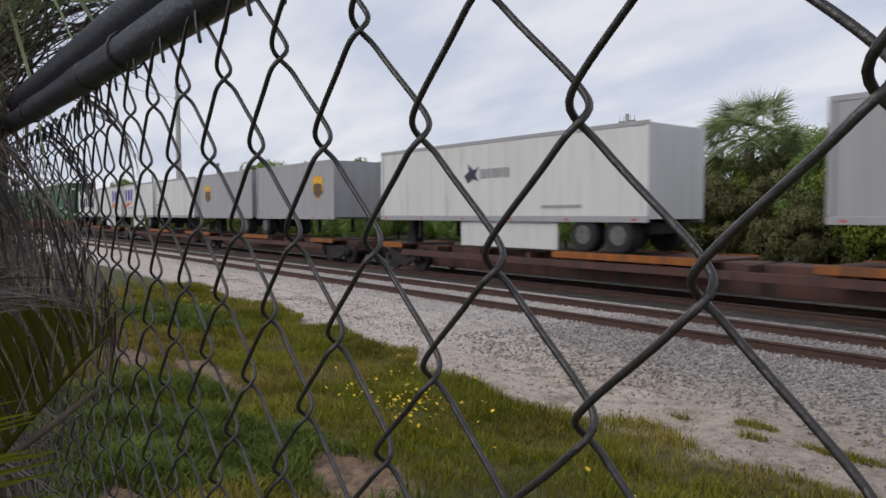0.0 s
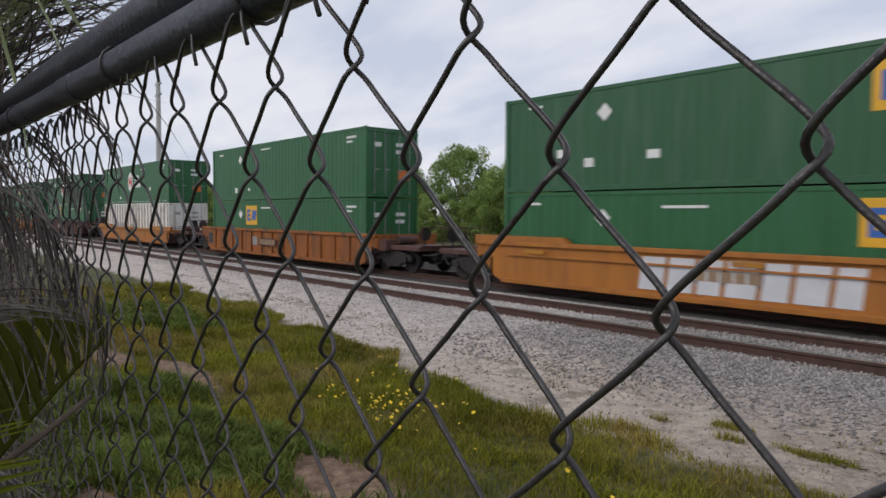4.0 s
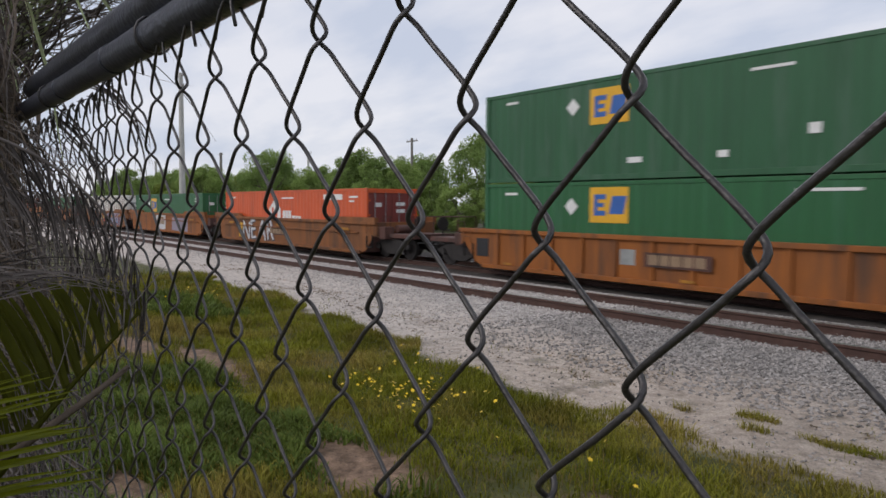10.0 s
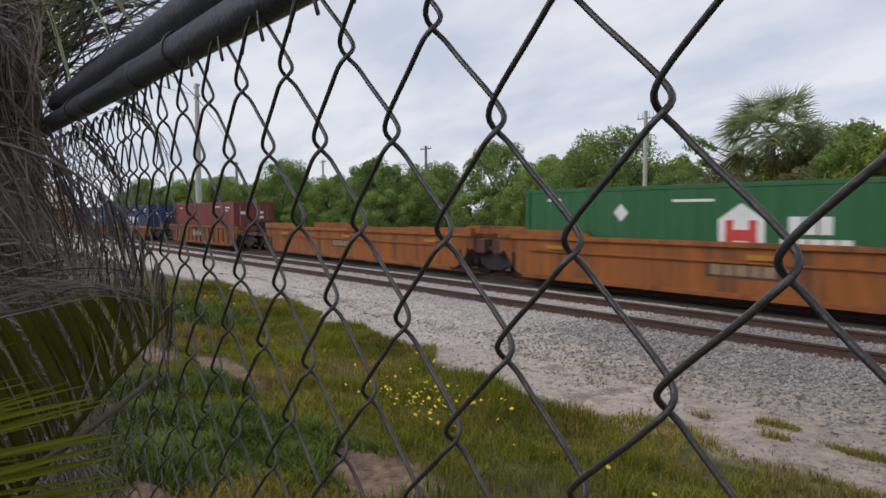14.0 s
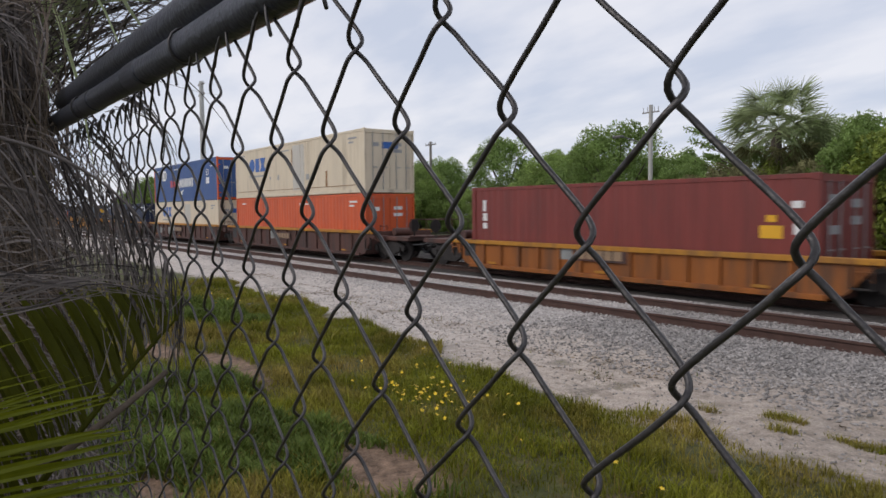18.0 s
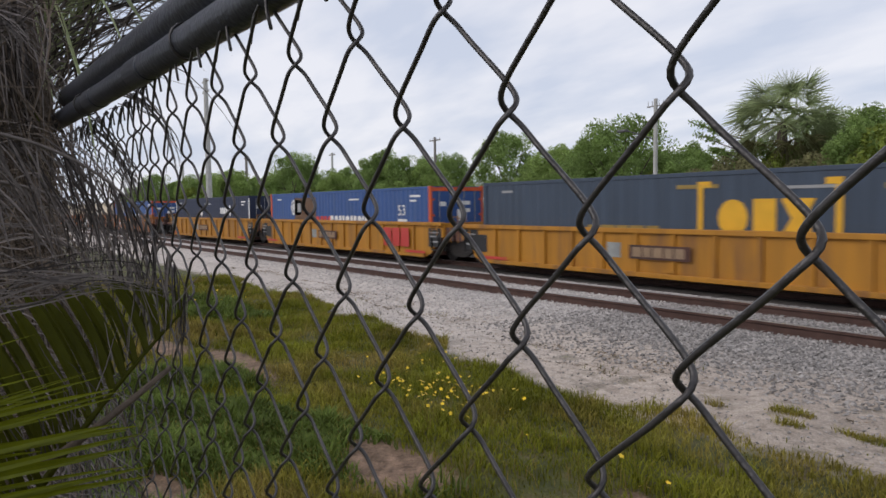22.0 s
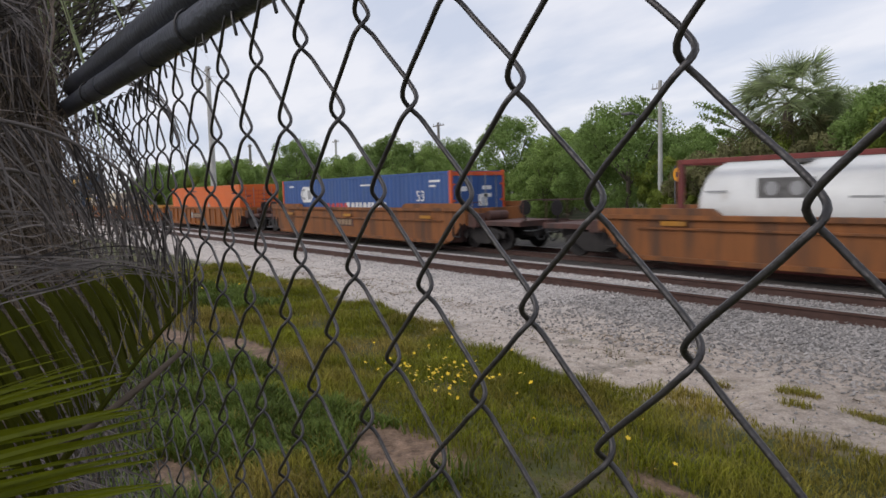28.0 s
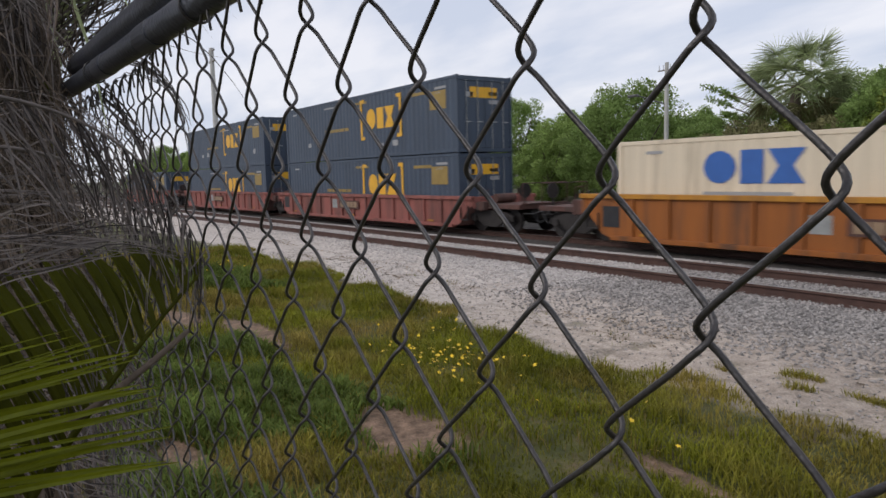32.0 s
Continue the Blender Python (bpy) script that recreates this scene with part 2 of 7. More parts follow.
VERT = (3.0, 3.0, 0.35)
RUST = (0.10, 0.045, 0.022)
GRIME = (0.055, 0.05, 0.045)
MAT = {
    "wire": material("galvanised_wire_coated", (0.066, 0.061, 0.061), 0.4, 0.45, 0.35, 60, fine=400, bump=0.15),
    "pipe": material("weathered_black_pipe", (0.05, 0.055, 0.073), 0.36, 0.25, 0.3, 25, fine=180, bump=0.15, dirt=(0.13, 0.13, 0.135), dirt_at=0.74),
    "green": material("green_paint", (0.014, 0.112, 0.034), 0.45, 0, 0.16, 1.2, VERT, 30, 0.08, dirt=(0.03, 0.13, 0.06), dirt_at=0.62),
    "green_b": material("darker_green_paint", (0.017, 0.098, 0.037), 0.5, 0, 0.18, 1.2, VERT, 30, 0.08, dirt=(0.05, 0.12, 0.07), dirt_at=0.6),
    "white": material("white_paint_grimy", (0.66, 0.66, 0.64), 0.55, 0, 0.1, 1.0, VERT, 25, 0.08, dirt=(0.4, 0.36, 0.3), dirt_at=0.66),
    "white_rust": material("white_paint_rust_streaked", (0.74, 0.73, 0.69), 0.6, 0, 0.12, 1.3, VERT, 25, 0.1, dirt=(0.42, 0.27, 0.15), dirt_at=0.6),
    "grey": material("silver_grey_trailer_skin", (0.36, 0.36, 0.37), 0.5, 0.1, 0.1, 1.0, VERT, 25, 0.06),
    "cream": material("cream_paint", (0.69, 0.59, 0.44), 0.55, 0, 0.1, 1.0, VERT, 25, 0.08, dirt=(0.38, 0.31, 0.22), dirt_at=0.67),
    "orange": material("orange_paint", (0.62, 0.1, 0.025), 0.5, 0, 0.12, 1.0, VERT, 25, 0.08, dirt=(0.42, 0.07, 0.03), dirt_at=0.62),
    "orange_b": material("bright_orange_paint", (0.7, 0.14, 0.018), 0.5, 0, 0.1, 1.0, VERT, 25, 0.08),
    "maroon": material("maroon_paint", (0.2, 0.035, 0.028), 0.55, 0, 0.2, 1.0, VERT, 25, 0.1, dirt=(0.13, 0.03, 0.025), dirt_at=0.6),
    "navy_sea": material("sea_blue_paint", (0.013, 0.034, 0.11), 0.5, 0, 0.2, 1.0, VERT, 25, 0.08),
    "navy": material("navy_paint", (0.011, 0.02, 0.054), 0.55, 0, 0.2, 1.0, VERT, 25, 0.08),
    "blue": material("blue_paint", (0.03, 0.085, 0.26), 0.48, 0, 0.16, 1.0, VERT, 25, 0.08, dirt=(0.05, 0.1, 0.22), dirt_at=0.62),
    "slate": material("dark_blue_grey_paint", (0.042, 0.062, 0.095), 0.5, 0, 0.2, 1.0, VERT, 25, 0.08),
    "yellow": material("yellow_decal", (0.75, 0.4, 0.02), 0.5, 0, 0.1, 3, fine=30, bump=0.02),
    "mark": material("white_lettering", (0.75, 0.75, 0.73), 0.55, 0, 0.1, 3, fine=30, bump=0.02),
    "mark_dark": material("dark_lettering", (0.03, 0.035, 0.06), 0.55, 0, 0.1, 3, fine=30, bump=0.02),
    "mark_blue": material("blue_lettering", (0.03, 0.12, 0.4), 0.5, 0, 0.1, 3, fine=30, bump=0.02),
    "mark_purple": material("violet_lettering", (0.07, 0.06, 0.32), 0.5, 0, 0.1, 3, fine=30, bump=0.02),
    "mark_red": material("red_lettering", (0.55, 0.05, 0.04), 0.5, 0, 0.1, 3, fine=30, bump=0.02),
    "mark_brown": material("brown_emblem", (0.12, 0.055, 0.02), 0.5, 0, 0.1, 3, fine=30, bump=0.02),
    "mark_orange": material("orange_emblem", (0.7, 0.17, 0.02), 0.5, 0, 0.1, 3, fine=30, bump=0.02),
    "mark_ochre": material("ochre_lettering", (0.3, 0.2, 0.05), 0.55, 0, 0.15, 3, fine=30, bump=0.02),
    "mark_dim": material("faded_car_lettering", (0.3, 0.2, 0.12), 0.6, 0, 0.2, 3, fine=30, bump=0.02),
    "mark_grey": material("grey_lettering", (0.33, 0.33, 0.33), 0.5, 0, 0.1, 3, fine=30, bump=0.02),
    "car_yellow": material("car_yellow_paint_worn", (0.46, 0.2, 0.016), 0.6, 0, 0.2, 0.9, VERT, 25, 0.15, dirt=(0.2, 0.09, 0.03), dirt_at=0.6),
    "car_ochre": material("car_ochre_paint_worn", (0.4, 0.145, 0.018), 0.6, 0, 0.2, 0.9, VERT, 25, 0.15, dirt=(0.3, 0.1, 0.025), dirt_at=0.6),
    "car_orange": material("car_orange_paint_faded", (0.31, 0.095, 0.013), 0.65, 0, 0.25, 0.9, VERT, 25, 0.15, dirt=RUST, dirt_at=0.58),
    "car_brown": material("car_brown_paint_rusty", (0.255, 0.088, 0.021), 0.7, 0, 0.25, 0.9, VERT, 25, 0.2, dirt=RUST, dirt_at=0.55),
    "car_dark": material("car_dark_rust", (0.105, 0.045, 0.034), 0.75, 0, 0.3, 0.9, VERT, 25, 0.2, dirt=(0.05, 0.032, 0.028), dirt_at=0.55),
    "car_pink": material("car_faded_red_paint", (0.3, 0.095, 0.075), 0.7, 0, 0.25, 0.9, VERT, 25, 0.2, dirt=(0.12, 0.05, 0.04), dirt_at=0.57),
    "steel": material("grimy_cast_steel", (0.035, 0.03, 0.028), 0.7, 0.3, 0.35, 5, fine=60, bump=0.3),
    "rubber": material("tyre_rubber", (0.02, 0.02, 0.021), 0.8, 0, 0.3, 6, fine=80, bump=0.2),
    "hub": material("wheel_hub_metal", (0.16, 0.155, 0.15), 0.5, 0.5, 0.3, 8, fine=80, bump=0.1),
    "rod": material("galvanised_rod", (0.33, 0.34, 0.34), 0.45, 0.5, 0.2, 8, fine=60, bump=0.1),
    "tank": material("white_tank_shell", (0.7, 0.7, 0.68), 0.4, 0, 0.1, 1.5, fine=20, bump=0.05, dirt=(0.4, 0.33, 0.26), dirt_at=0.7),
    "paint_white": material("spray_paint_pale", (0.62, 0.63, 0.65), 0.6, 0, 0.12, 2, fine=25, bump=0.02),
    "paint_violet": material("spray_paint_violet", (0.16, 0.025, 0.05), 0.6, 0, 0.15, 2, fine=25, bump=0.02),
    "paint_lilac": material("spray_paint_lilac", (0.32, 0.28, 0.35), 0.6, 0, 0.25, 2, fine=25, bump=0.02),
    "paint_blue": material("spray_paint_blue", (0.05, 0.25, 0.45), 0.6, 0, 0.15, 2, fine=25, bump=0.02),
    "rail": material("rusty_rail_side", (0.085, 0.045, 0.035), 0.75, 0.2, 0.3, 6, fine=60, bump=0.2),
    "rail_head": material("polished_rail_head", (0.35, 0.33, 0.32), 0.3, 0.8, 0.2, 6, fine=60, bump=0.05),
    "tie": material("weathered_timber_tie", (0.1, 0.08, 0.065), 0.9, 0, 0.4, 3, (1, 6, 1), 40, 0.4),
    "concrete": material("pale_concrete_pole", (0.5, 0.49, 0.46), 0.8, 0, 0.15, 2, fine=40, bump=0.2),
    "timber": material("grey_timber_pole", (0.24, 0.22, 0.2), 0.85, 0, 0.25, 2, fine=40, bump=0.3),
    "bark": material("grey_brown_bark", (0.12, 0.095, 0.075), 0.9, 0, 0.4, 6, (1, 1, 0.4), 40, 0.6),
    "leaf": material("green_foliage", (0.3, 0.4, 0.125), 0.6, 0, 0.3, 0.6, fine=8, bump=0, spread=0.25, through_light=0.5, gloss=0.12),
    "leaf_dark": material("dark_green_foliage", (0.24, 0.335, 0.105), 0.6, 0, 0.3, 0.6, fine=8, bump=0, spread=0.25, through_light=0.5, gloss=0.12),
    "leaf_light": material("yellow_green_foliage", (0.21, 0.26, 0.05), 0.6, 0, 0.35, 0.6, fine=8, bump=0, spread=0.3, through_light=0.3, gloss=0.12),
    "leaf_brown": material("dry_brush", (0.21, 0.2, 0.095), 0.8, 0, 0.35, 0.6, fine=8, bump=0, spread=0.3, through_light=0.2, gloss=0.12),
    "palm": material("palm_frond_green", (0.41, 0.47, 0.25), 0.55, 0, 0.3, 1, fine=20, bump=0, spread=0.3, through_light=0.5, gloss=0.25),
    "fan": material("near_fan_leaf_green", (0.062, 0.066, 0.006), 0.6, 0, 0.4, 6, fine=120, bump=0.1, spread=0.3, through_light=0.35, gloss=0.12),
    "fan_light": material("near_fan_leaf_bright", (0.155, 0.175, 0.009), 0.42, 0, 0.35, 6, fine=120, bump=0.1, spread=0.25, through_light=0.35, gloss=0.25),
    "dead": material("dead_frond_grey", (0.155, 0.135, 0.126), 0.8, 0, 0.45, 8, fine=150, bump=0.2, spread=0.75, through_light=0.15, gloss=0.12),
    "dead_brown": material("dead_frond_brown", (0.13, 0.102, 0.08), 0.85, 0, 0.45, 8, fine=150, bump=0.2, spread=0.75, through_light=0.15, gloss=0.12),
    "grass": material("grass_blades", (0.185, 0.192, 0.018), 0.6, 0, 0.5, 0.7, fine=5, bump=0, dirt=(0.36, 0.25, 0.08), dirt_at=0.58, spread=0.45, through_light=0.35, gloss=0.12),
    "grass_deep": material("lush_weed_leaves", (0.125, 0.17, 0.035), 0.6, 0, 0.4, 1.2, fine=6, bump=0, spread=0.35, through_light=0.35, gloss=0.12),
    "grass_dry": material("dry_grass_blades", (0.25, 0.18, 0.06), 0.75, 0, 0.3, 0.9, fine=6, bump=0, spread=0.35, through_light=0.3, gloss=0.12),
    "petal": material("yellow_petals", (0.75, 0.5, 0.01), 0.5, 0, 0.1, 5, fine=50, bump=0, spread=0.15),
    "stone": material("ballast_stone", (0.268, 0.245, 0.227), 0.85, 0, 0.25, 3, fine=60, bump=0.3, spread=0.5),
    "litter": material("dry_leaf_litter", (0.2, 0.15, 0.1), 0.9, 0, 0.4, 3, fine=30, bump=0, spread=0.6, gloss=0.12),
    "rib_brown": material("grimy_brown_rib", (0.33, 0.27, 0.21), 0.6, 0, 0.3, 2, fine=25, bump=0.05),
    "patch_grey": material("pale_primer_patch", (0.3, 0.31, 0.3), 0.7, 0, 0.3, 3, fine=30, bump=0.02),
    # ballast colour with the brightness of a low viewing angle painted in
    "stone_pale": material("ballast_stone_grazing_light", (0.47, 0.43, 0.4), 0.9, 0, 0.2, 3, fine=60, bump=0.3, spread=0.3),
    "panel_pale": material("pale_grey_repair_paint", (0.55, 0.52, 0.46), 0.6, 0, 0.12, 1.5, VERT, 25, 0.05),
    "rust_run": material("brown_rust_run", (0.3, 0.17, 0.08), 0.8, 0, 0.4, 3, VERT, 30, 0.1),
    "warning_black": material("black_warning_panel", (0.02, 0.02, 0.022), 0.5, 0, 0.3, 5, fine=40, bump=0.02),
    "sign_yellow": material("warning_sign_yellow", (0.8, 0.34, 0.01), 0.4, 0, 0.1, 5, fine=50, bump=0.02),
}


# bare patches of earth in the verge: centre and radii
BARE = ((-4.15, 2.5, 0.68, 0.36), (-8.2, 2.82, 1.15, 0.26), (-9.6, 2.4, 0.9, 0.25), (-4.7, 1.12, 0.55, 0.16), (-2.55, 3.5, 0.4, 0.1))


def ground_material():
    """Grass soil near the fence, pale sandy track, grey ballast, with ragged borders that follow the railway."""
    m = bpy.data.materials.new("ground_surface")
    m.use_nodes = True
    n, l = m.node_tree.nodes, m.node_tree.links
    b = n["Principled BSDF"]
    b.inputs["Roughness"].default_value = 0.95
    tex = n.new("ShaderNodeTexCoord")
    sp = n.new("ShaderNodeSeparateXYZ")
    l.new(tex.outputs["Object"], sp.inputs[0])

    # the verge widens farther along the line
    near = n.new("ShaderNodeMath")
    near.operation, near.inputs[1].default_value = "ADD", 5.0
    l.new(sp.outputs[0], near.inputs[0])
    least = n.new("ShaderNodeClamp")
    least.inputs["Min"].default_value, least.inputs["Max"].default_value = -9.0, 0.0
    l.new(near.outputs[0], least.inputs["Value"])
    across = n.new("ShaderNodeMath")
    across.operation, across.inputs[1].default_value = "MULTIPLY_ADD", 0.13
    l.new(least.outputs[0], across.inputs[0])
    l.new(sp.outputs[1], across.inputs[2])

    def noise_of(scale, detail=5, stretch=(1, 1, 1)):
        mp = n.new("ShaderNodeMapping")
        mp.inputs["Scale"].default_value = stretch
        l.new(tex.outputs["Object"], mp.inputs[0])
        t = n.new("ShaderNodeTexNoise")
        t.inputs["Scale"].default_value, t.inputs["Detail"].default_value = scale, detail
        t.inputs["Roughness"].default_value = 0.65
        l.new(mp.outputs[0], t.inputs["Vector"])
        return t.outputs[0]

    def ramp_of(value, stops):
        r = n.new("ShaderNodeValToRGB")
        r.color_ramp.elements[0].position, r.color_ramp.elements[0].color = stops[0][0], (*stops[0][1], 1)
        r.color_ramp.elements[1].position, r.color_ramp.elements[1].color = stops[-1][0], (*stops[-1][1], 1)
        for p, c in stops[1:-1]:
            r.color_ramp.elements.new(p).color = (*c, 1)
        l.new(value, r.inputs[0])
        return r.outputs[0]

    # and the sand reaches nearer to the siding there
    least2 = n.new("ShaderNodeClamp")
    least2.inputs["Min"].default_value, least2.inputs["Max"].default_value = -14.0, 0.0
    l.new(near.outputs[0], least2.inputs["Value"])
    across2 = n.new("ShaderNodeMath")
    across2.operation, across2.inputs[1].default_value = "MULTIPLY_ADD", 0.17
    l.new(least2.outputs[0], across2.inputs[0])
    l.new(sp.outputs[1], across2.inputs[2])

    def border(at, width, wobble, raw, along=None):
        """0 before the border, 1 beyond it, along y."""
        w = n.new("ShaderNodeMath")
        w.operation = "MULTIPLY_ADD"
        w.inputs[1].default_value = wobble
        l.new(raw, w.inputs[0])
        l.new((along or across).outputs[0], w.inputs[2])
        r = n.new("ShaderNodeMapRange")
        r.inputs["From Min"].default_value, r.inputs["From Max"].default_value = at + wobble / 2 - width, at + wobble / 2 + width
        l.new(w.outputs[0], r.inputs["Value"])
        return r.outputs[0]

    def mix(fac, a, c):
        x = n.new("ShaderNodeMix")
        x.data_type = "RGBA"
        l.new(fac, x.inputs[0])
        l.new(a, x.inputs[6])
        l.new(c, x.inputs[7])
        return x.outputs[2]

    grain = noise_of(55, 4)
    grass = ramp_of(noise_of(2.2, 6), [(0.3, (0.045, 0.058, 0.011)), (0.52, (0.085, 0.085, 0.02)), (0.66, (0.14, 0.105, 0.05))])
    sand = ramp_of(noise_of(1.1, 8), [(0.3, (0.24, 0.188, 0.142)), (0.42, (0.525, 0.44, 0.37)), (0.5, (0.425, 0.35, 0.288)), (0.56, (0.555, 0.465, 0.39)), (0.63, (0.3, 0.25, 0.2)), (0.72, (0.2, 0.18, 0.1))])
    # paler farther off, grazing-view brightness put into the colour; darker and blotchier close by
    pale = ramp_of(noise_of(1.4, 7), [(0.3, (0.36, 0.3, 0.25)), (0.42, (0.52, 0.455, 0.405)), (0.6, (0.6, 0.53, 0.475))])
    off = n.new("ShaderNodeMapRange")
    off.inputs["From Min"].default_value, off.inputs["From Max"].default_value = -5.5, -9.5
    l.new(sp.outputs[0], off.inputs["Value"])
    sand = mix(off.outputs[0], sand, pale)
    worn = ramp_of(noise_of(2.6, 8), [(0.35, (0.085, 0.064, 0.043)), (0.47, (0.28, 0.228, 0.182)), (0.55, (0.13, 0.1, 0.072)), (0.66, (0.26, 0.215, 0.175))])
    close = n.new("ShaderNodeMapRange")
    close.inputs["From Min"].default_value, close.inputs["From Max"].default_value = -4.5, 0.0
    close.inputs["To Max"].default_value = 0.8
    l.new(sp.outputs[0], close.inputs["Value"])
    sand = mix(close.outputs[0], sand, worn)
    peb = n.new("ShaderNodeTexVoronoi")
    peb.inputs["Scale"].default_value = 17
    l.new(tex.outputs["Object"], peb.inputs["Vector"])
    pebs = n.new("ShaderNodeSeparateColor")
    l.new(peb.outputs["Color"], pebs.inputs[0])
    stones = ramp_of(pebs.outputs[0], [(0.0, (0.16, 0.147, 0.138)), (0.5, (0.3, 0.278, 0.26)), (1.0, (0.47, 0.435, 0.405))])
    # far ballast is lightened the same way, grazing light painted into its colour
    brightened = ramp_of(noise_of(2.0, 8), [(0.35, (0.42, 0.38, 0.35)), (0.65, (0.56, 0.51, 0.475))])
    stones = mix(off.outputs[0], stones, brightened)
    far = ramp_of(noise_of(0.5, 6), [(0.35, (0.04, 0.055, 0.018)), (0.65, (0.13, 0.12, 0.07))])
    rough = noise_of(1.3, 6)
    soil = ramp_of(noise_of(9.0, 6), [(0.35, (0.12, 0.075, 0.045)), (0.65, (0.31, 0.2, 0.135))])
    for cx, cy, rx, ry in BARE:
        mp = n.new("ShaderNodeMapping")
        mp.vector_type = "POINT"
        mp.inputs["Location"].default_value, mp.inputs["Scale"].default_value = (-cx / rx, -cy / ry, 0), (1 / rx, 1 / ry, 0)
        l.new(tex.outputs["Object"], mp.inputs[0])
        ln = n.new("ShaderNodeVectorMath")
        ln.operation = "LENGTH"
        l.new(mp.outputs[0], ln.inputs[0])
        ad = n.new("ShaderNodeMath")
        ad.operation = "ADD"
        l.new(ln.outputs["Value"], ad.inputs[0])
        l.new(rough, ad.inputs[1])
        mr = n.new("ShaderNodeMapRange")
        mr.inputs["From Min"].default_value, mr.inputs["From Max"].default_value = 1.65, 1.25
        l.new(ad.outputs[0], mr.inputs["Value"])
        grass = mix(mr.outputs[0], grass, soil)
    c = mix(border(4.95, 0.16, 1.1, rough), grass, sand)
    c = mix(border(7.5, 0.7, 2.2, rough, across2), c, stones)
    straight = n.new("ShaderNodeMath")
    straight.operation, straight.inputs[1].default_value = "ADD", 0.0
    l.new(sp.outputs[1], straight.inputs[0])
    # much darker ground from beyond the siding to past the main line
    dark_bed = ramp_of(noise_of(3.0, 6), [(0.3, (0.035, 0.03, 0.027)), (0.7, (0.1, 0.085, 0.075))])
    c = mix(border(12.75, 0.25, 0.5, rough, straight), c, dark_bed)
    c = mix(border(20.5, 0.8, 2.0, rough), c, far)
    shade = n.new("ShaderNodeMix")
    shade.data_type, shade.blend_type = "RGBA", "MULTIPLY"
    shade.inputs[0].default_value = 0.75
    blot = n.new("ShaderNodeMix")
    blot.data_type, blot.blend_type = "RGBA", "MULTIPLY"
    blot.inputs[0].default_value = 0.6
    l.new(c, blot.inputs[6])
    l.new(ramp_of(noise_of(7.0, 8), [(0.36, (0.5, 0.47, 0.42)), (0.5, (1.0, 1.0, 1.0)), (0.62, (1.15, 1.13, 1.1))]), blot.inputs[7])
    l.new(blot.outputs[2], shade.inputs[6])
    l.new(ramp_of(grain, [(0.3, (0.45, 0.45, 0.45)), (0.7, (1.25, 1.25, 1.25))]), shade.inputs[7])
    l.new(shade.outputs[2], b.inputs["Base Color"])
    bp = n.new("ShaderNodeBump")
    bp.inputs["Strength"].default_value, bp.inputs["Distance"].default_value = 0.45, 0.03
    h = n.new("ShaderNodeMath")
    h.operation = "ADD"
    l.new(peb.outputs["Distance"], h.inputs[0])
    l.new(grain, h.inputs[1])
    l.new(h.outputs[0], bp.inputs["Height"])
    l.new(bp.outputs[0], b.inputs["Normal"])
    return m


# ---- building helpers ----
def part(name, bm, mat, parent, label="", smooth=False):
    """Link a bmesh as one mesh object under a thing or a part."""
    me = bpy.data.meshes.new(name)
    bm.to_mesh(me)
    bm.free()
    if smooth:
        for p in me.polygons:
            p.use_smooth = True
    me.materials.append(mat)
    ob = new(name, me)
    ob.parent = parent
    return tagged(ob, label)


def raw(name, verts, faces, mat, parent=None, smooth=False):
    me = bpy.data.meshes.new(name)
    me.from_pydata([tuple(v) for v in verts], [], [tuple(f) for f in faces])
    if smooth:
        me.polygons.foreach_set("use_smooth", [True] * len(me.polygons))
    me.update()
    me.materials.append(mat)
    ob = new(name, me)
    ob.parent = parent
    return ob


def thing(name, at, label, category, group=""):
    ob = new(name)
    ob.matrix_basis = at
    return tagged(ob, label, category, group)


def boxes(*specs, bevel=0.0):
    """A bmesh of boxes (x0, x1, y0, y1, z0, z1)."""
    bm = bmesh.new()
    for x0, x1, y0, y1, z0, z1 in specs:
        bmesh.ops.create_cube(bm, size=1.0, matrix=Matrix.Translation(((x0 + x1) / 2, (y0 + y1) / 2, (z0 + z1) / 2)) @ Matrix.Diagonal((x1 - x0, y1 - y0, z1 - z0, 1)))
    if bevel:
        bmesh.ops.bevel(bm, geom=bm.edges[:], offset=bevel, segments=2, affect="EDGES", profile=0.5)
    return bm


def prism(outline, y0, y1, bevel=0.0):
    """A bmesh that extrudes an outline of (x, z) from y0 to y1."""
    bm = bmesh.new()
    f = bm.faces.new([bm.verts.new((x, y0, z)) for x, z in outline])
    ext = bmesh.ops.extrude_face_region(bm, geom=[f])
    bmesh.ops.translate(bm, vec=(0, y1 - y0, 0), verts=[v for v in ext["geom"] if isinstance(v, bmesh.types.BMVert)])
    bmesh.ops.recalc_face_normals(bm, faces=bm.faces[:])
    if bevel:
        bmesh.ops.bevel(bm, geom=bm.edges[:], offset=bevel, segments=1, affect="EDGES")
    return bm


def rod(bm, a, b, r0, r1=None, seg=8, caps=True):
    """A tapered rod from a to b in bm."""
    a, b = Vector(a), Vector(b)
    d = b - a
    m = Matrix.Translation((a + b) / 2) @ d.to_track_quat("Z", "Y").to_matrix().to_4x4()
    bmesh.ops.create_cone(bm, cap_ends=caps, segments=seg, radius1=r0, radius2=r0 if r1 is None else r1, depth=d.length, matrix=m)
    return bm


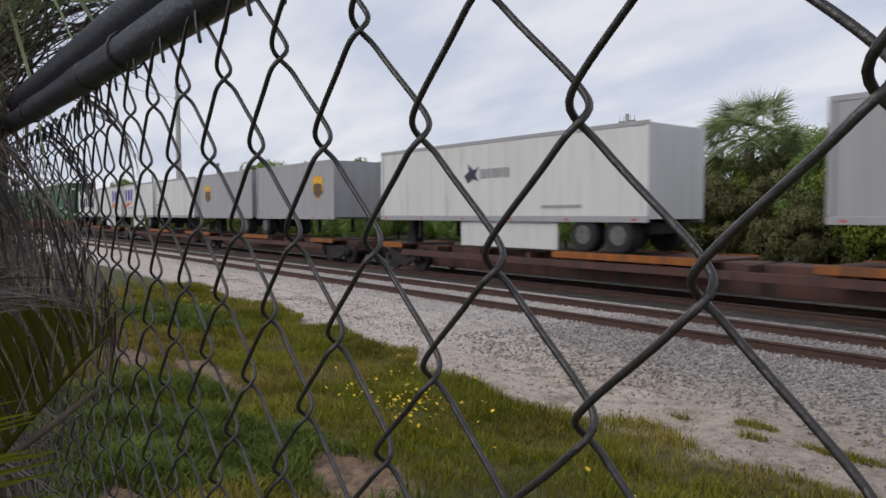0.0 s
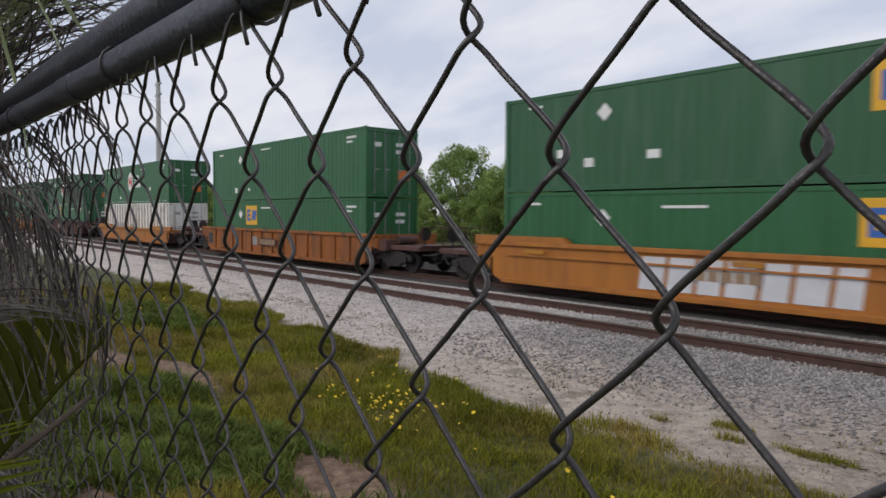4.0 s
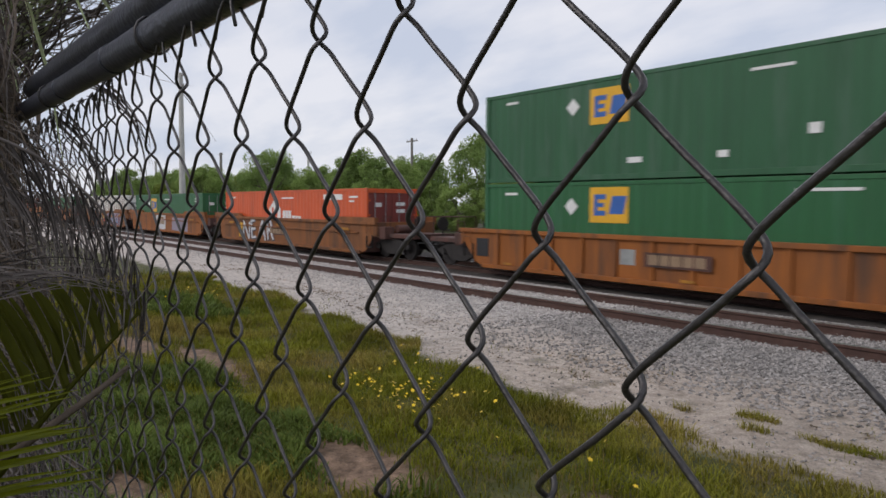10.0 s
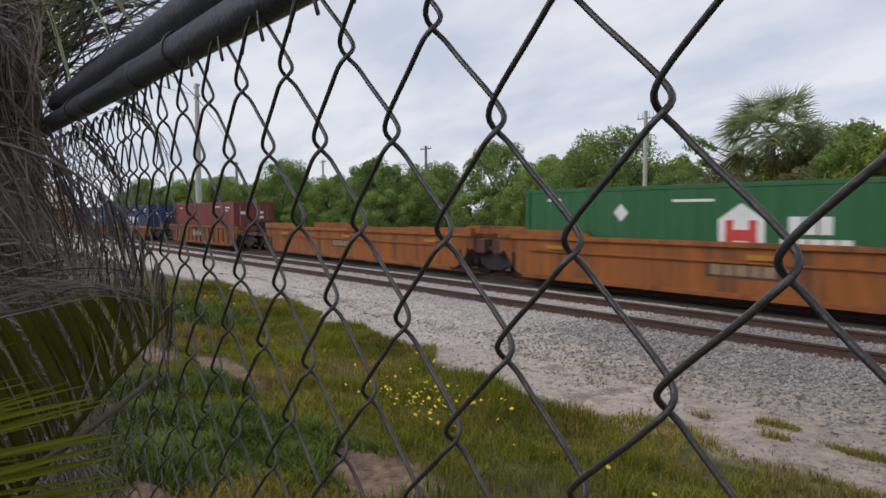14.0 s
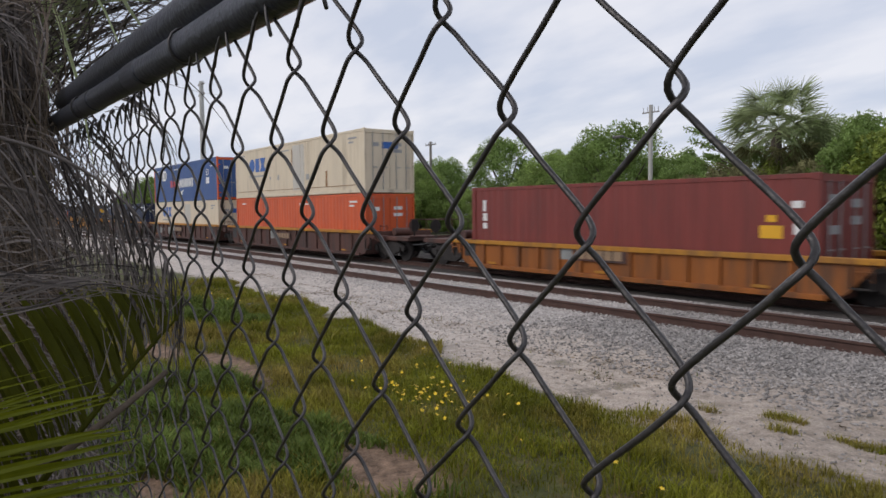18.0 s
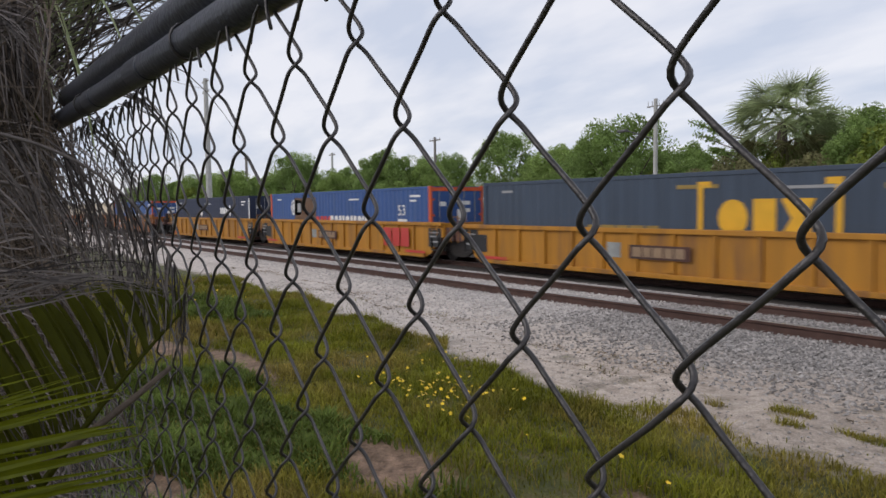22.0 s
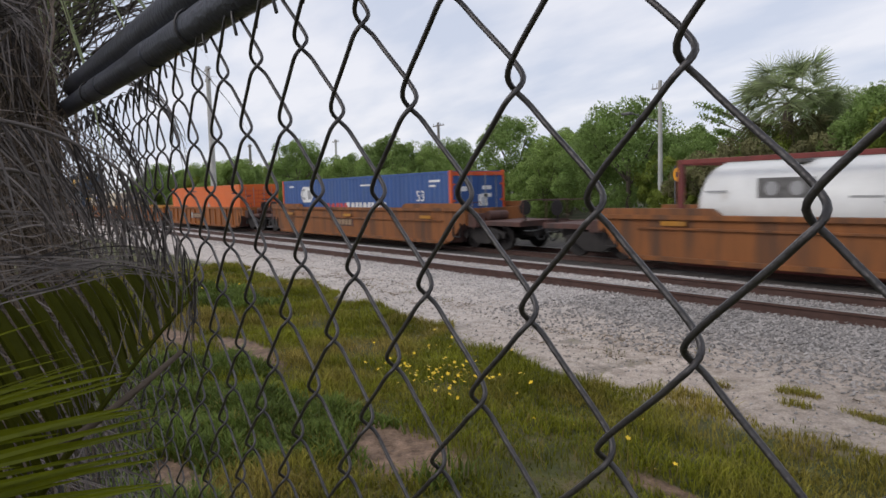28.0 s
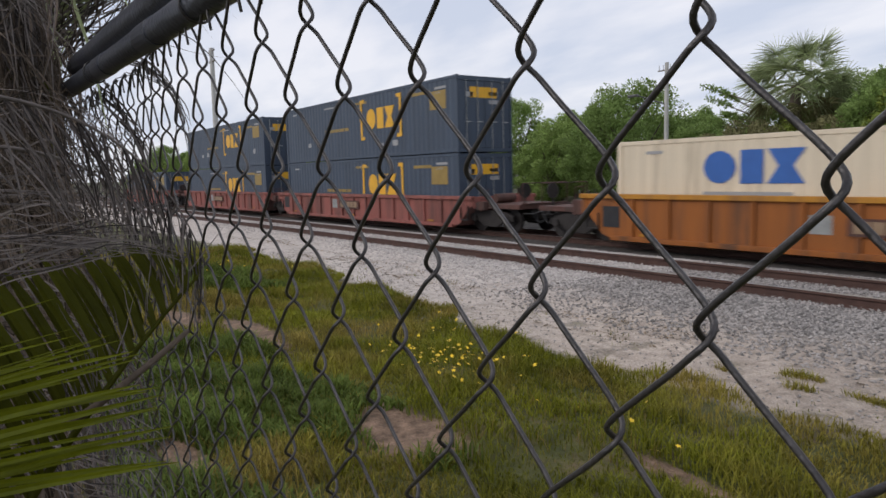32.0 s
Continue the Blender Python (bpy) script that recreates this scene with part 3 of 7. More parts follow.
def tube(points, radius, sides=6):
    """Vertices and faces of a round tube along points (numpy n x 3); radius may be an array."""
    p = np.asarray(points, float)
    n = len(p)
    tan = np.gradient(p, axis=0)
    tan /= np.linalg.norm(tan, axis=1)[:, None]
    side = np.cross(tan, (0.13, 0.97, 0.21))
    side /= np.linalg.norm(side, axis=1)[:, None]
    up = np.cross(side, tan)
    ang = np.arange(sides) * 2 * np.pi / sides
    r = np.broadcast_to(np.asarray(radius, float), (n,))[:, None, None]
    v = p[:, None, :] + r * (np.cos(ang)[None, :, None] * side[:, None, :] + np.sin(ang)[None, :, None] * up[:, None, :])
    i, j = np.meshgrid(np.arange(n - 1), np.arange(sides), indexing="ij")
    k = (j + 1) % sides
    f = np.stack([i * sides + j, i * sides + k, (i + 1) * sides + k, (i + 1) * sides + j], -1).reshape(-1, 4)
    caps = [tuple(range(sides))[::-1], tuple((n - 1) * sides + q for q in range(sides))]
    return v.reshape(-1, 3), [tuple(q) for q in f] + caps


# ---- ground and railway ----
PROFILE = ((-60, 0.1), (-3, 0.05), (0.0, 0.03), (2.0, 0.02), (4.6, -0.02), (6.0, -0.03), (8.6, -0.03), (9.2, -0.055), (11.5, -0.055), (12.4, -0.08), (14.2, -0.40), (15.2, -0.50), (18.6, -0.50), (20.0, -0.62), (22.0, -0.35), (30, -0.2), (60, 0.2), (200, 0.5), (3000, 1.0))
PY = np.array([p[0] for p in PROFILE])
PZ = np.array([p[1] for p in PROFILE])


def ground_z(x, y):
    z = np.interp(y, PY, PZ)
    rough = np.clip((9.0 - y) / 3.0, 0, 1) * np.clip((y + 2) / 2, 0, 1)
    return z + rough * (0.035 * np.sin(x * 1.7 + 1.3 * np.sin(y * 1.1)) * np.sin(y * 1.5 + 0.6 * np.sin(x * 0.8)) + 0.012 * np.sin(x * 5.3 + y * 3.1))


def build_ground():
    xs = np.concatenate([[-3000, -800, -300, -150, -90], np.linspace(-60, -16, 45), np.linspace(-15.6, 4, 120), [8, 15, 30, 80, 300, 800, 3000]])
    ys = np.concatenate([[-3000, -400, -60, -20, -6], np.linspace(-3, 9, 97), np.linspace(9.3, 22, 50), [25, 30, 40, 60, 100, 200, 600, 3000]])
    gx, gy = np.meshgrid(xs, ys, indexing="ij")
    v = np.stack([gx, gy, ground_z(gx, gy)], -1).reshape(-1, 3)
    ny = len(ys)
    i, j = np.meshgrid(np.arange(len(xs) - 1), np.arange(ny - 1), indexing="ij")
    a = (i * ny + j).ravel()
    f = np.stack([a, a + ny, a + ny + 1, a + 1], -1)
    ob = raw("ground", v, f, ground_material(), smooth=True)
    tagged(ob, "flat trackside ground with grass verge, sandy path and grey ballast", "ground", kind="structure")


build_ground()

RAIL_SHAPE = ((-0.07, -0.165), (0.07, -0.165), (0.07, -0.15), (0.012, -0.135), (0.01, -0.05), (0.035, -0.035), (0.036, -0.004), (0.03, 0.0), (-0.03, 0.0), (-0.036, -0.004), (-0.035, -0.035), (-0.01, -0.05), (-0.012, -0.135), (-0.07, -0.15))
NEAR_RAIL_Z, FAR_RAIL_Z = 0.10, -0.33
NEAR_TRACK_Y, FAR_TRACK_Y = 10.37, 17.04


def build_track(yc, zt, tag):
    th = thing("railway_track", pose(0, yc, zt), tag, "railway track", "railway tracks")
    tagged(th, kind="structure")
    for s in (-0.7525, 0.7525):
        bm = bmesh.new()
        for x0, x1 in ((-420, 60),):
            lo = [bm.verts.new((x0, s + a, b)) for a, b in RAIL_SHAPE]
            hi = [bm.verts.new((x1, s + a, b)) for a, b in RAIL_SHAPE]
            k = len(lo)
            for q in range(k):
                bm.faces.new((lo[q], lo[(q + 1) % k], hi[(q + 1) % k], hi[q]))
        bmesh.ops.recalc_face_normals(bm, faces=bm.faces[:])
        r = part("rail", bm, MAT["rail"], th)
        part("rail_head", boxes((-420, 60, s - 0.028, s + 0.028, 0.0, 0.003)), MAT["rail_head"], r, "polished steel running surface")
    me = None
    for k in range(170):
        x = 2.5 - k * 0.53
        if me is None:
            t = part("tie", boxes((-0.11, 0.11, -1.3, 1.3, -0.33, -0.167), bevel=0.012), MAT["tie"], th)
            me = t.data
        else:
            t = new("tie", me)
            t.parent = th
        t.matrix_basis = pose(x, random.uniform(-0.03, 0.03), random.uniform(-0.012, 0.0), 0, 0, random.uniform(-1, 1))


build_track(NEAR_TRACK_Y, NEAR_RAIL_Z, "empty siding track with rusty rails in grey ballast")
build_track(FAR_TRACK_Y, FAR_RAIL_Z, "main line track under the passing freight train")

# ---- the train ----
TRAIN_Y = 15.75
MOVERS = []


def run(t):
    """Metres that the train has gone after t seconds."""
    return 22.415 * t - 0.016855 * t * t + 0.0000551 * t ** 3


def mover(name, q, y, z, label, category, group):
    """A thing of the train, q metres along it; it is keyed in motions()."""
    ob = thing(name, pose(q, y, z), label, category, group)
    MOVERS.append((ob, q, y, z))
    return ob


def decal(name, outlines, mat, parent, y=-0.002, label=""):
    """Flat painted shapes, each an outline of (x, z) and a part of its own, on the side that faces -y."""
    last = None
    for o in outlines:
        n = len(o)
        v = [(a, y - 0.006, b) for a, b in o] + [(a, y, b) for a, b in o]
        f = [tuple(range(n)), tuple(range(2 * n - 1, n - 1, -1))] + [(i, i + n, (i + 1) % n + n, (i + 1) % n) for i in range(n)]
        last = tagged(raw(name, v, f, mat, parent), label)
    return last


def rect(x, z, w, h, slant=0.0):
    return ((x, z), (x + w, z), (x + w + slant, z + h), (x + slant, z + h))


def hexagon(x, z, r, k=1.0):
    return [(x + r * k * math.sin(radians(60 * i)), z + r * math.cos(radians(60 * i))) for i in range(6)][::-1]


def disc(x, z, rx, rz, n=14):
    return [(x + rx * math.cos(2 * math.pi * i / n), z + rz * math.sin(2 * math.pi * i / n)) for i in range(n)]


def hoop(x, z, rx, rz, w, a0=0.3, a1=5.8, n=18):
    """An open painted loop."""
    arc_ = [a0 + (a1 - a0) * i / n for i in range(n + 1)]
    return [(x + rx * math.cos(a), z + rz * math.sin(a)) for a in arc_] + [(x + (rx - w) * math.cos(a), z + (rz - w) * math.sin(a)) for a in arc_[::-1]]


def blocks(x, z, h, widths, gap=0.08, slant=0.0):
    """A row of plain blocks as wide as the letters of a name."""
    out = []
    for w in widths:
        out.append(rect(x, z, w, h, slant))
        x += w + gap
    return out


def shapes_row(x, z, h, widths, gap=0.08):
    """A row of plain solid blocks, upright and slanted in turn, as wide as the letters of a name."""
    out = []
    for k, w in enumerate(widths):
        if k % 3 == 1:
            c = min(w, h) * 0.3
            out.append([(x + c, z), (x + w - c, z), (x + w, z + c), (x + w, z + h - c), (x + w - c, z + h), (x + c, z + h), (x, z + h - c), (x, z + c)])
        else:
            out.append(rect(x + w * 0.06, z, w * 0.7, h, w * (0.18 if k % 3 == 2 else 0.0)))
        x += w + gap
    return out


def lettering(text, height, mat, parent, at):
    """Legible writing with the built-in font, as a thin mesh."""
    cu = bpy.data.curves.new("writing", "FONT")
    cu.body, cu.size, cu.extrude = text, height, 0.003
    tmp = new("writing_source", cu)
    me = bpy.data.meshes.new_from_object(tmp.evaluated_get(bpy.context.evaluated_depsgraph_get()))
    bpy.data.objects.remove(tmp)
    me.materials.append(mat)
    ob = new("writing", me)
    ob.parent, ob.matrix_basis = parent, at
    return ob


def corrugated(L, H, pitch, depth, y0=0.0, y1=2.59):
    """A container's side and end walls, with pressed vertical folds."""
    near = [(0.16, y0 + 0.02)]
    x = 0.24
    while x + pitch < L - 0.2:
        near += [(x, y0 + depth), (x + pitch * 0.3, y0 + depth), (x + pitch * 0.5, y0), (x + pitch * 0.8, y0)]
        x += pitch
    near += [(L - 0.16, y0 + 0.02)]
    far = [(a, y1 - (b - y0)) for a, b in near][::-1]
    ring = near + far
    bm = bmesh.new()
    lo = [bm.verts.new((a, b, 0.16)) for a, b in ring]
    hi = [bm.verts.new((a, b, H - 0.11)) for a, b in ring]
    k = len(ring)
    for i in range(k):
        bm.faces.new((lo[i], lo[(i + 1) % k], hi[(i + 1) % k], hi[i]))
    return bm


def container(q, z, L, body, label, group="containers on the train", style="fold", doors=None, posts=None, H=2.88):
    """A box container: folded walls, rails, posts, corner castings, and doors with lock rods on the leading end."""
    th = mover("shipping_container", q, TRAIN_Y, z, label, "container", group)
    B = MAT[body]
    D = MAT[doors or body]
    zb = 0.2 if z < 0 else 0.0
    P = MAT[posts or body]
    W = 2.59
    if style == "rib":
        part("wall_panel", boxes((0.16, L - 0.16, 0.03, W - 0.03, 0.16, H - 0.1)), B, th)
        n = 23
        for i in range(n):
            x = 0.25 + (L - 0.55) * i / (n - 1)
            part("rib", boxes((x - 0.045, x + 0.045, -0.012, 0.03, 0.16, H - 0.1)), MAT["rib_brown"], th)
    else:
        part("wall_panel", corrugated(L, H, 0.34 if style == "fold" else 0.28, 0.018 if style == "fold" else 0.036), B, th)
    part("roof", boxes((0.1, L - 0.1, 0.03, W - 0.03, H - 0.06, H - 0.02)), B, th)
    for y0, y1 in ((-0.01, 0.06), (W - 0.06, W + 0.01)):
        part("bottom_rail", boxes((0.17, L - 0.17, y0, y1, 0.02 + zb, 0.17 + zb), bevel=0.008), B, th)
        part("top_rail", boxes((0.17, L - 0.17, y0, y1, H - 0.12, H - 0.01), bevel=0.008), B, th)
        for x0, x1 in ((0.0, 0.17), (L - 0.17, L)):
            part("corner_post", boxes((x0, x1, y0 - 0.004, y1 + 0.004, 0.17 + zb, H - 0.17)), P, th)
            for z0 in (zb, H - 0.17):
                part("corner_casting", boxes((x0 - 0.003, x1 + 0.003, y0 - 0.012, y1 + 0.012, z0, z0 + 0.17), bevel=0.012), P, th)
    part("end_wall", boxes((0.02, 0.06, 0.06, W - 0.06, 0.1 + zb, H - 0.08)), B, th)
    part("door_header", boxes((L - 0.1, L - 0.01, 0.06, W - 0.06, H - 0.2, H - 0.05)), P, th)
    part("door_sill", boxes((L - 0.1, L - 0.01, 0.06, W - 0.06, 0.02 + zb, 0.17 + zb)), P, th)
    for y0, y1 in ((0.07, W / 2 - 0.01), (W / 2 + 0.01, W - 0.07)):
        d = part("door", boxes((L - 0.08, L - 0.035, y0, y1, 0.18 + zb, H - 0.21), bevel=0.008), D, th)
        for f in (0.28, 0.72):
            y = y0 + (y1 - y0) * f
            bm = rod(bmesh.new(), (L - 0.012, y, 0.14), (L - 0.012, y, H - 0.16), 0.018, seg=6)
            bmesh.ops.create_cube(bm, size=1, matrix=Matrix.Translation((L - 0.012, y + 0.09, 1.15)) @ Matrix.Diagonal((0.02, 0.26, 0.04, 1)))
            part("lock_rod", bm, MAT["rod"], d)
        for k in range(4):
            zz = 0.45 + k * 0.62
            part("hinge", boxes((L - 0.035, L - 0.015, y0 + (0 if y0 < 1 else y1 - y0 - 0.12), y0 + (0.12 if y0 < 1 else y1 - y0), zz, zz + 0.07)), P, d)
    return th


def id_marks(th, L, H, seed, mat="mark"):
    """Small unreadable data panels as plain bars."""
    r = random.Random(seed)
    out = [rect(L - 1.5, H - 0.42, 0.75, 0.09), rect(L - 1.5, H - 0.6, 0.45, 0.08), rect(1.0, H - 0.38, 0.55, 0.08)]
    out += [rect(L * r.uniform(0.3, 0.7), H - r.uniform(0.35, 0.5), r.uniform(0.8, 1.4), 0.07)]
    for _ in range(3):
        out.append(rect(r.uniform(1.0, L - 1.4), r.uniform(0.35, 1.1), r.uniform(0.2, 0.5), r.uniform(0.12, 0.3)))
    decal("data_panel", out, MAT[mat], th, label="small weathered data panels")
    for y0, y1, z0, z1 in ((1.5, 1.95, 0.75, 0.6), (1.5, 1.95, 1.05, 0.9), (0.4, 0.75, 0.8, 0.62)):
        part("door_label", boxes((L - 0.034, L - 0.029, y0, y1, H - z0, H - z1)), MAT[mat], th)


def yellow_emblem(th, x, z):
    """A yellow square with a dark blue device, on green boxes."""
    decal("emblem", [rect(x, z, 1.35, 1.0)], MAT["yellow"], th, -0.003, "yellow square emblem")
    decal("emblem_device", [rect(x + 0.16, z + 0.2, 0.14, 0.6), rect(x + 0.3, z + 0.66, 0.28, 0.14), rect(x + 0.3, z + 0.44, 0.22, 0.12), rect(x + 0.3, z + 0.2, 0.28, 0.14), rect(x + 0.7, z + 0.25, 0.5, 0.5, 0.1)], MAT["mark_blue"], th, -0.011)


def green_box(q, z, seed, emblem="square", col="green", ex=4.55, ez=1.6):
    th = container(q, z, 16.15, col, "green steel container with small white data panels", doors=col)
    id_marks(th, 16.15, 2.88, seed)
    decal("placard", [[(3.85, 1.9), (4.1, 2.15), (3.85, 2.4), (3.6, 2.15)]], MAT["mark"], th)
    bm = boxes((16.116, 16.121, 1.6, 2.2, 0.75, 1.15))
    part("door_emblem", bm, MAT["mark_orange"], th)
    if emblem == "square":
        yellow_emblem(th, ex, ez)
    elif emblem == "hex":
        decal("emblem", [hexagon(7.45, 1.6, 0.78, 0.88)], MAT["mark"], th, -0.003, "white hexagon emblem")
        decal("emblem_device", [rect(7.05, 1.25, 0.2, 0.72), rect(7.65, 1.25, 0.2, 0.72), rect(7.25, 1.48, 0.4, 0.26)], MAT["mark_red"], th, -0.011)
        if z > 0:
            decal("edge_tape", [rect(0.5 + k * 0.62, 0.1, 0.3, 0.035) for k in range(25)], MAT["mark"], th, -0.012, "short white reflective tape")
        decal("name_block", blocks(8.6, 1.66, 0.4, (0.3, 0.26, 0.28), 0.06) + blocks(8.42, 1.16, 0.4, (0.34, 0.2, 0.27, 0.27, 0.28), 0.05), MAT["mark"], th)
    return th


def trucks(parent, x, name="truck"):
    """A freight truck centred at x: side frames, four wheels, axles, bolster."""
    t = part(name, boxes((x - 0.3, x + 0.3, 0.25, 2.33, 0.42, 0.72), bevel=0.03), MAT["steel"], parent)
    for y in (0.18, 2.28):
        part("side_frame", prism([(x - 1.2, 0.42), (x - 1.2, 0.62), (x - 0.55, 0.8), (x + 0.55, 0.8), (x + 1.2, 0.62), (x + 1.2, 0.42), (x + 0.75, 0.42), (x + 0.35, 0.2), (x - 0.35, 0.2), (x - 0.75, 0.42)], y, y + 0.14, 0.015), MAT["steel"], t)
    for dx in (-0.89, 0.89):
        bm = rod(bmesh.new(), (x + dx, 0.3, 0.46), (x + dx, 2.3, 0.46), 0.075)
        part("axle", bm, MAT["steel"], t)
        for y in (0.46, 2.0):
            bm = rod(bmesh.new(), (x + dx, y, 0.46), (x + dx, y + 0.13, 0.46), 0.46, seg=28)
            bmesh.ops.create_cone(bm, cap_ends=True, segments=20, radius1=0.2, radius2=0.2, depth=0.2, matrix=Matrix.Translation((x + dx, y + 0.06, 0.46)) @ Matrix.Rotation(math.pi / 2, 4, "X"))
            part("wheel", bm, MAT["steel"], t)
        part("bearing_cap", rod(bmesh.new(), (x + dx, 0.1, 0.5), (x + dx, 0.2, 0.5), 0.12, seg=12), MAT["steel"], t)


def well_car(q, L, body, left, right, gl, gr, label, zt=1.48, chord=None, ribs=13):
    """One well unit. left, right: 'art' (shared truck) or 'coup' (own truck and coupler); gl, gr: gaps to the next boxes."""
    th = mover("well_car", q, TRAIN_Y, FAR_RAIL_Z, label, "railway car", "cars of the train")
    B = MAT[body]
    C = MAT[chord or body]
    a, b = -0.55, L + 0.55
    side = [(a - 0.5, zt - 0.05), (a - 0.5, 0.95), (a - 0.2, 0.85), (a + 0.3, 0.3), (a + 0.7, 0.16), (b - 0.7, 0.16), (b - 0.3, 0.3), (b + 0.2, 0.85), (b + 0.5, 0.95), (b + 0.5, zt - 0.05)]
    for k, (y0, s) in enumerate(((-0.2, -1), (2.75, 1))):
        p = part("side_sill", prism(side, y0, y0 + 0.04), B, th)
        ya, yb = (y0 - 0.09, y0 + 0.1) if s < 0 else (y0 - 0.06, y0 + 0.13)
        part("top_chord", boxes((a - 0.5, b + 0.5, ya, yb, zt - 0.13, zt), bevel=0.012), C, th)
        if not ribs:
            part("raised_sill", prism([(L - 3.2, zt), (b + 0.5, zt), (b + 0.5, zt + 0.17), (L - 2.9, zt + 0.17)], ya, yb), B, th)
            part("raised_sill", prism([(a - 0.5, zt), (2.9, zt), (2.65, zt + 0.17), (a - 0.5, zt + 0.17)], ya, yb), B, th)
            part("belt_rail", boxes((a + 0.9, b - 0.9, ya + 0.02, yb - 0.02, 0.98, 1.03)), B, th)
        part("bottom_chord", boxes((a + 0.7, b - 0.7, ya, yb, 0.13, 0.26), bevel=0.012), B, th)
        for i in range(ribs):
            x = 0.9 + (L - 1.8) * i / max(ribs - 1, 1)
            part("stiffener", boxes((x - 0.05, x + 0.05, y0 - 0.075 if s < 0 else y0 + 0.04, y0 if s < 0 else y0 + 0.115, 0.26, zt - 0.13)), B, p)
    for i in range(5):
        x = 0.6 + (L - 1.2) * i / 4
        part("floor_beam", boxes((x - 0.2, x + 0.2, -0.16, 2.75, 0.14, 0.2)), MAT["steel"], th)
    for sgn, x, kind, g in ((-1, a - 0.5, left, gl), (1, b + 0.5, right, gr)):
        end = {"art": g / 2 - 1.1, "coup": g / 2 - 1.6}[kind]
        x1 = x + sgn * end
        lo, hi = min(x, x1), max(x, x1)
        part("end_platform", boxes((lo, hi, 0.1, 2.49, 0.86, 1.02), bevel=0.015), MAT["car_dark"], th)
        part("end_sill", boxes((lo, hi, 0.95, 1.64, 0.5, 0.87), bevel=0.02), MAT["steel"], th)
        part("well_end_plate", boxes((x - sgn * 0.92 - 0.03, x - sgn * 0.92 + 0.03, -0.15, 2.74, 0.2, 0.9)), MAT["car_dark"], th)
        part("bulkhead", boxes((x - 0.05, x + 0.05, -0.16, 2.75, 0.86, zt - 0.02), bevel=0.015), B, th)
        part("bolster_box", boxes((min(x, x + sgn * 0.5), max(x, x + sgn * 0.5), -0.1, 0.35, 0.8, zt - 0.2), bevel=0.02), MAT["car_dark"], th)
        bm = bmesh.new()
        for yy in (-0.1, 0.25):
            rod(bm, (x + sgn * 0.35, yy, 0.75), (x + sgn * 0.35, yy, zt + 0.25), 0.016, seg=6)
        for zz in (0.9, 1.2, zt + 0.2):
            rod(bm, (x + sgn * 0.35, -0.1, zz), (x + sgn * 0.35, 0.25, zz), 0.014, seg=6)
        part("ladder", bm, MAT["car_yellow" if body == "car_yellow" else "car_dark"], th)
        part("grab_iron", rod(rod(rod(bmesh.new(), (x - sgn * 0.25, -0.3, zt - 0.5), (x - sgn * 0.25, -0.3, zt - 0.05), 0.014, seg=6), (x - sgn * 0.62, -0.3, zt - 0.5), (x - sgn * 0.62, -0.3, zt - 0.05), 0.014, seg=6), (x - sgn * 0.62, -0.3, zt - 0.28), (x - sgn * 0.25, -0.3, zt - 0.28), 0.014, seg=6), B, th)
        part("sill_step", boxes((min(x - sgn * 0.7, x - sgn * 0.25), max(x - sgn * 0.7, x - sgn * 0.25), -0.28, -0.2, 0.42, 0.46), (x - sgn * 0.7 - 0.015, x - sgn * 0.7 + 0.015, -0.27, -0.22, 0.44, 0.9), (x - sgn * 0.25 - 0.015, x - sgn * 0.25 + 0.015, -0.27, -0.22, 0.44, 0.95)), MAT["steel"], th)
        part("air_reservoir", rod(bmesh.new(), (x + sgn * 0.3, 0.62, 1.2), (x + sgn * 0.3, 1.5, 1.2), 0.17, seg=14), MAT["car_dark"], th, smooth=False)
        s0 = np.linspace(0, 1, 9)
        v, f = tube(np.stack([x1 - sgn * 0.1 + sgn * 0.75 * s0, 0.75 + 0.1 * s0, 0.78 - 0.55 * np.sin(s0 * np.pi) * 0.7], -1), 0.03, 6)
        raw("air_hose", v, f, MAT["rubber"], th, smooth=True)
        v, f = tube(np.array([(x1, 0.3, 0.72), (x1 + sgn * 0.03, 0.7, 0.7), (x1 + sgn * 0.1, 1.2, 0.8)]), 0.02, 6)
        raw("uncoupling_lever", v, f, MAT["hub"], th)
        if body == "car_yellow":
            xa = x - sgn * 0.55
            decal("warning_panel", [rect(xa - 0.42, 0.55, 0.85, 0.72)], MAT["warning_black"], th, -0.204, "black warning panel with pale scrawl")
            decal("panel_mark", [rect(xa - 0.3, 1.08, 0.55, 0.05), rect(xa - 0.3, 0.93, 0.4, 0.05), rect(xa - 0.25, 0.72, 0.5, 0.06)], MAT["mark_grey"], th, -0.212)
            decal("end_stripe", [rect(xa - sgn * 1.3 - 0.75, 0.28, 1.5, 0.1)], MAT["mark_red"], th, -0.292)
        if kind == "coup":
            trucks(th, x + sgn * 0.55)
            c0, c1 = x1, x1 + sgn * 0.62
            part("coupler", boxes((min(c0, c1), max(c0, c1), 1.17, 1.42, 0.62, 0.88), bevel=0.03), MAT["steel"], th)
            bm = bmesh.new()
            bmesh.ops.create_cone(bm, cap_ends=True, segments=18, radius1=0.26, radius2=0.26, depth=0.03, matrix=Matrix.Translation((x1 - sgn * 0.2, 0.55, 1.5)) @ Matrix.Rotation(math.pi / 2, 4, "Y"))
            rod(bm, (x1 - sgn * 0.2, 0.55, 1.0), (x1 - sgn * 0.2, 0.55, 1.5), 0.03)
            part("brake_wheel", bm, MAT["steel"], th)
            rr = boxes((x1 - 0.03, x1 + 0.03, 0.2, 2.4, 1.02, 1.06))
            rod(rr, (x1, 0.25, 1.02), (x1, 0.25, 1.75), 0.018)
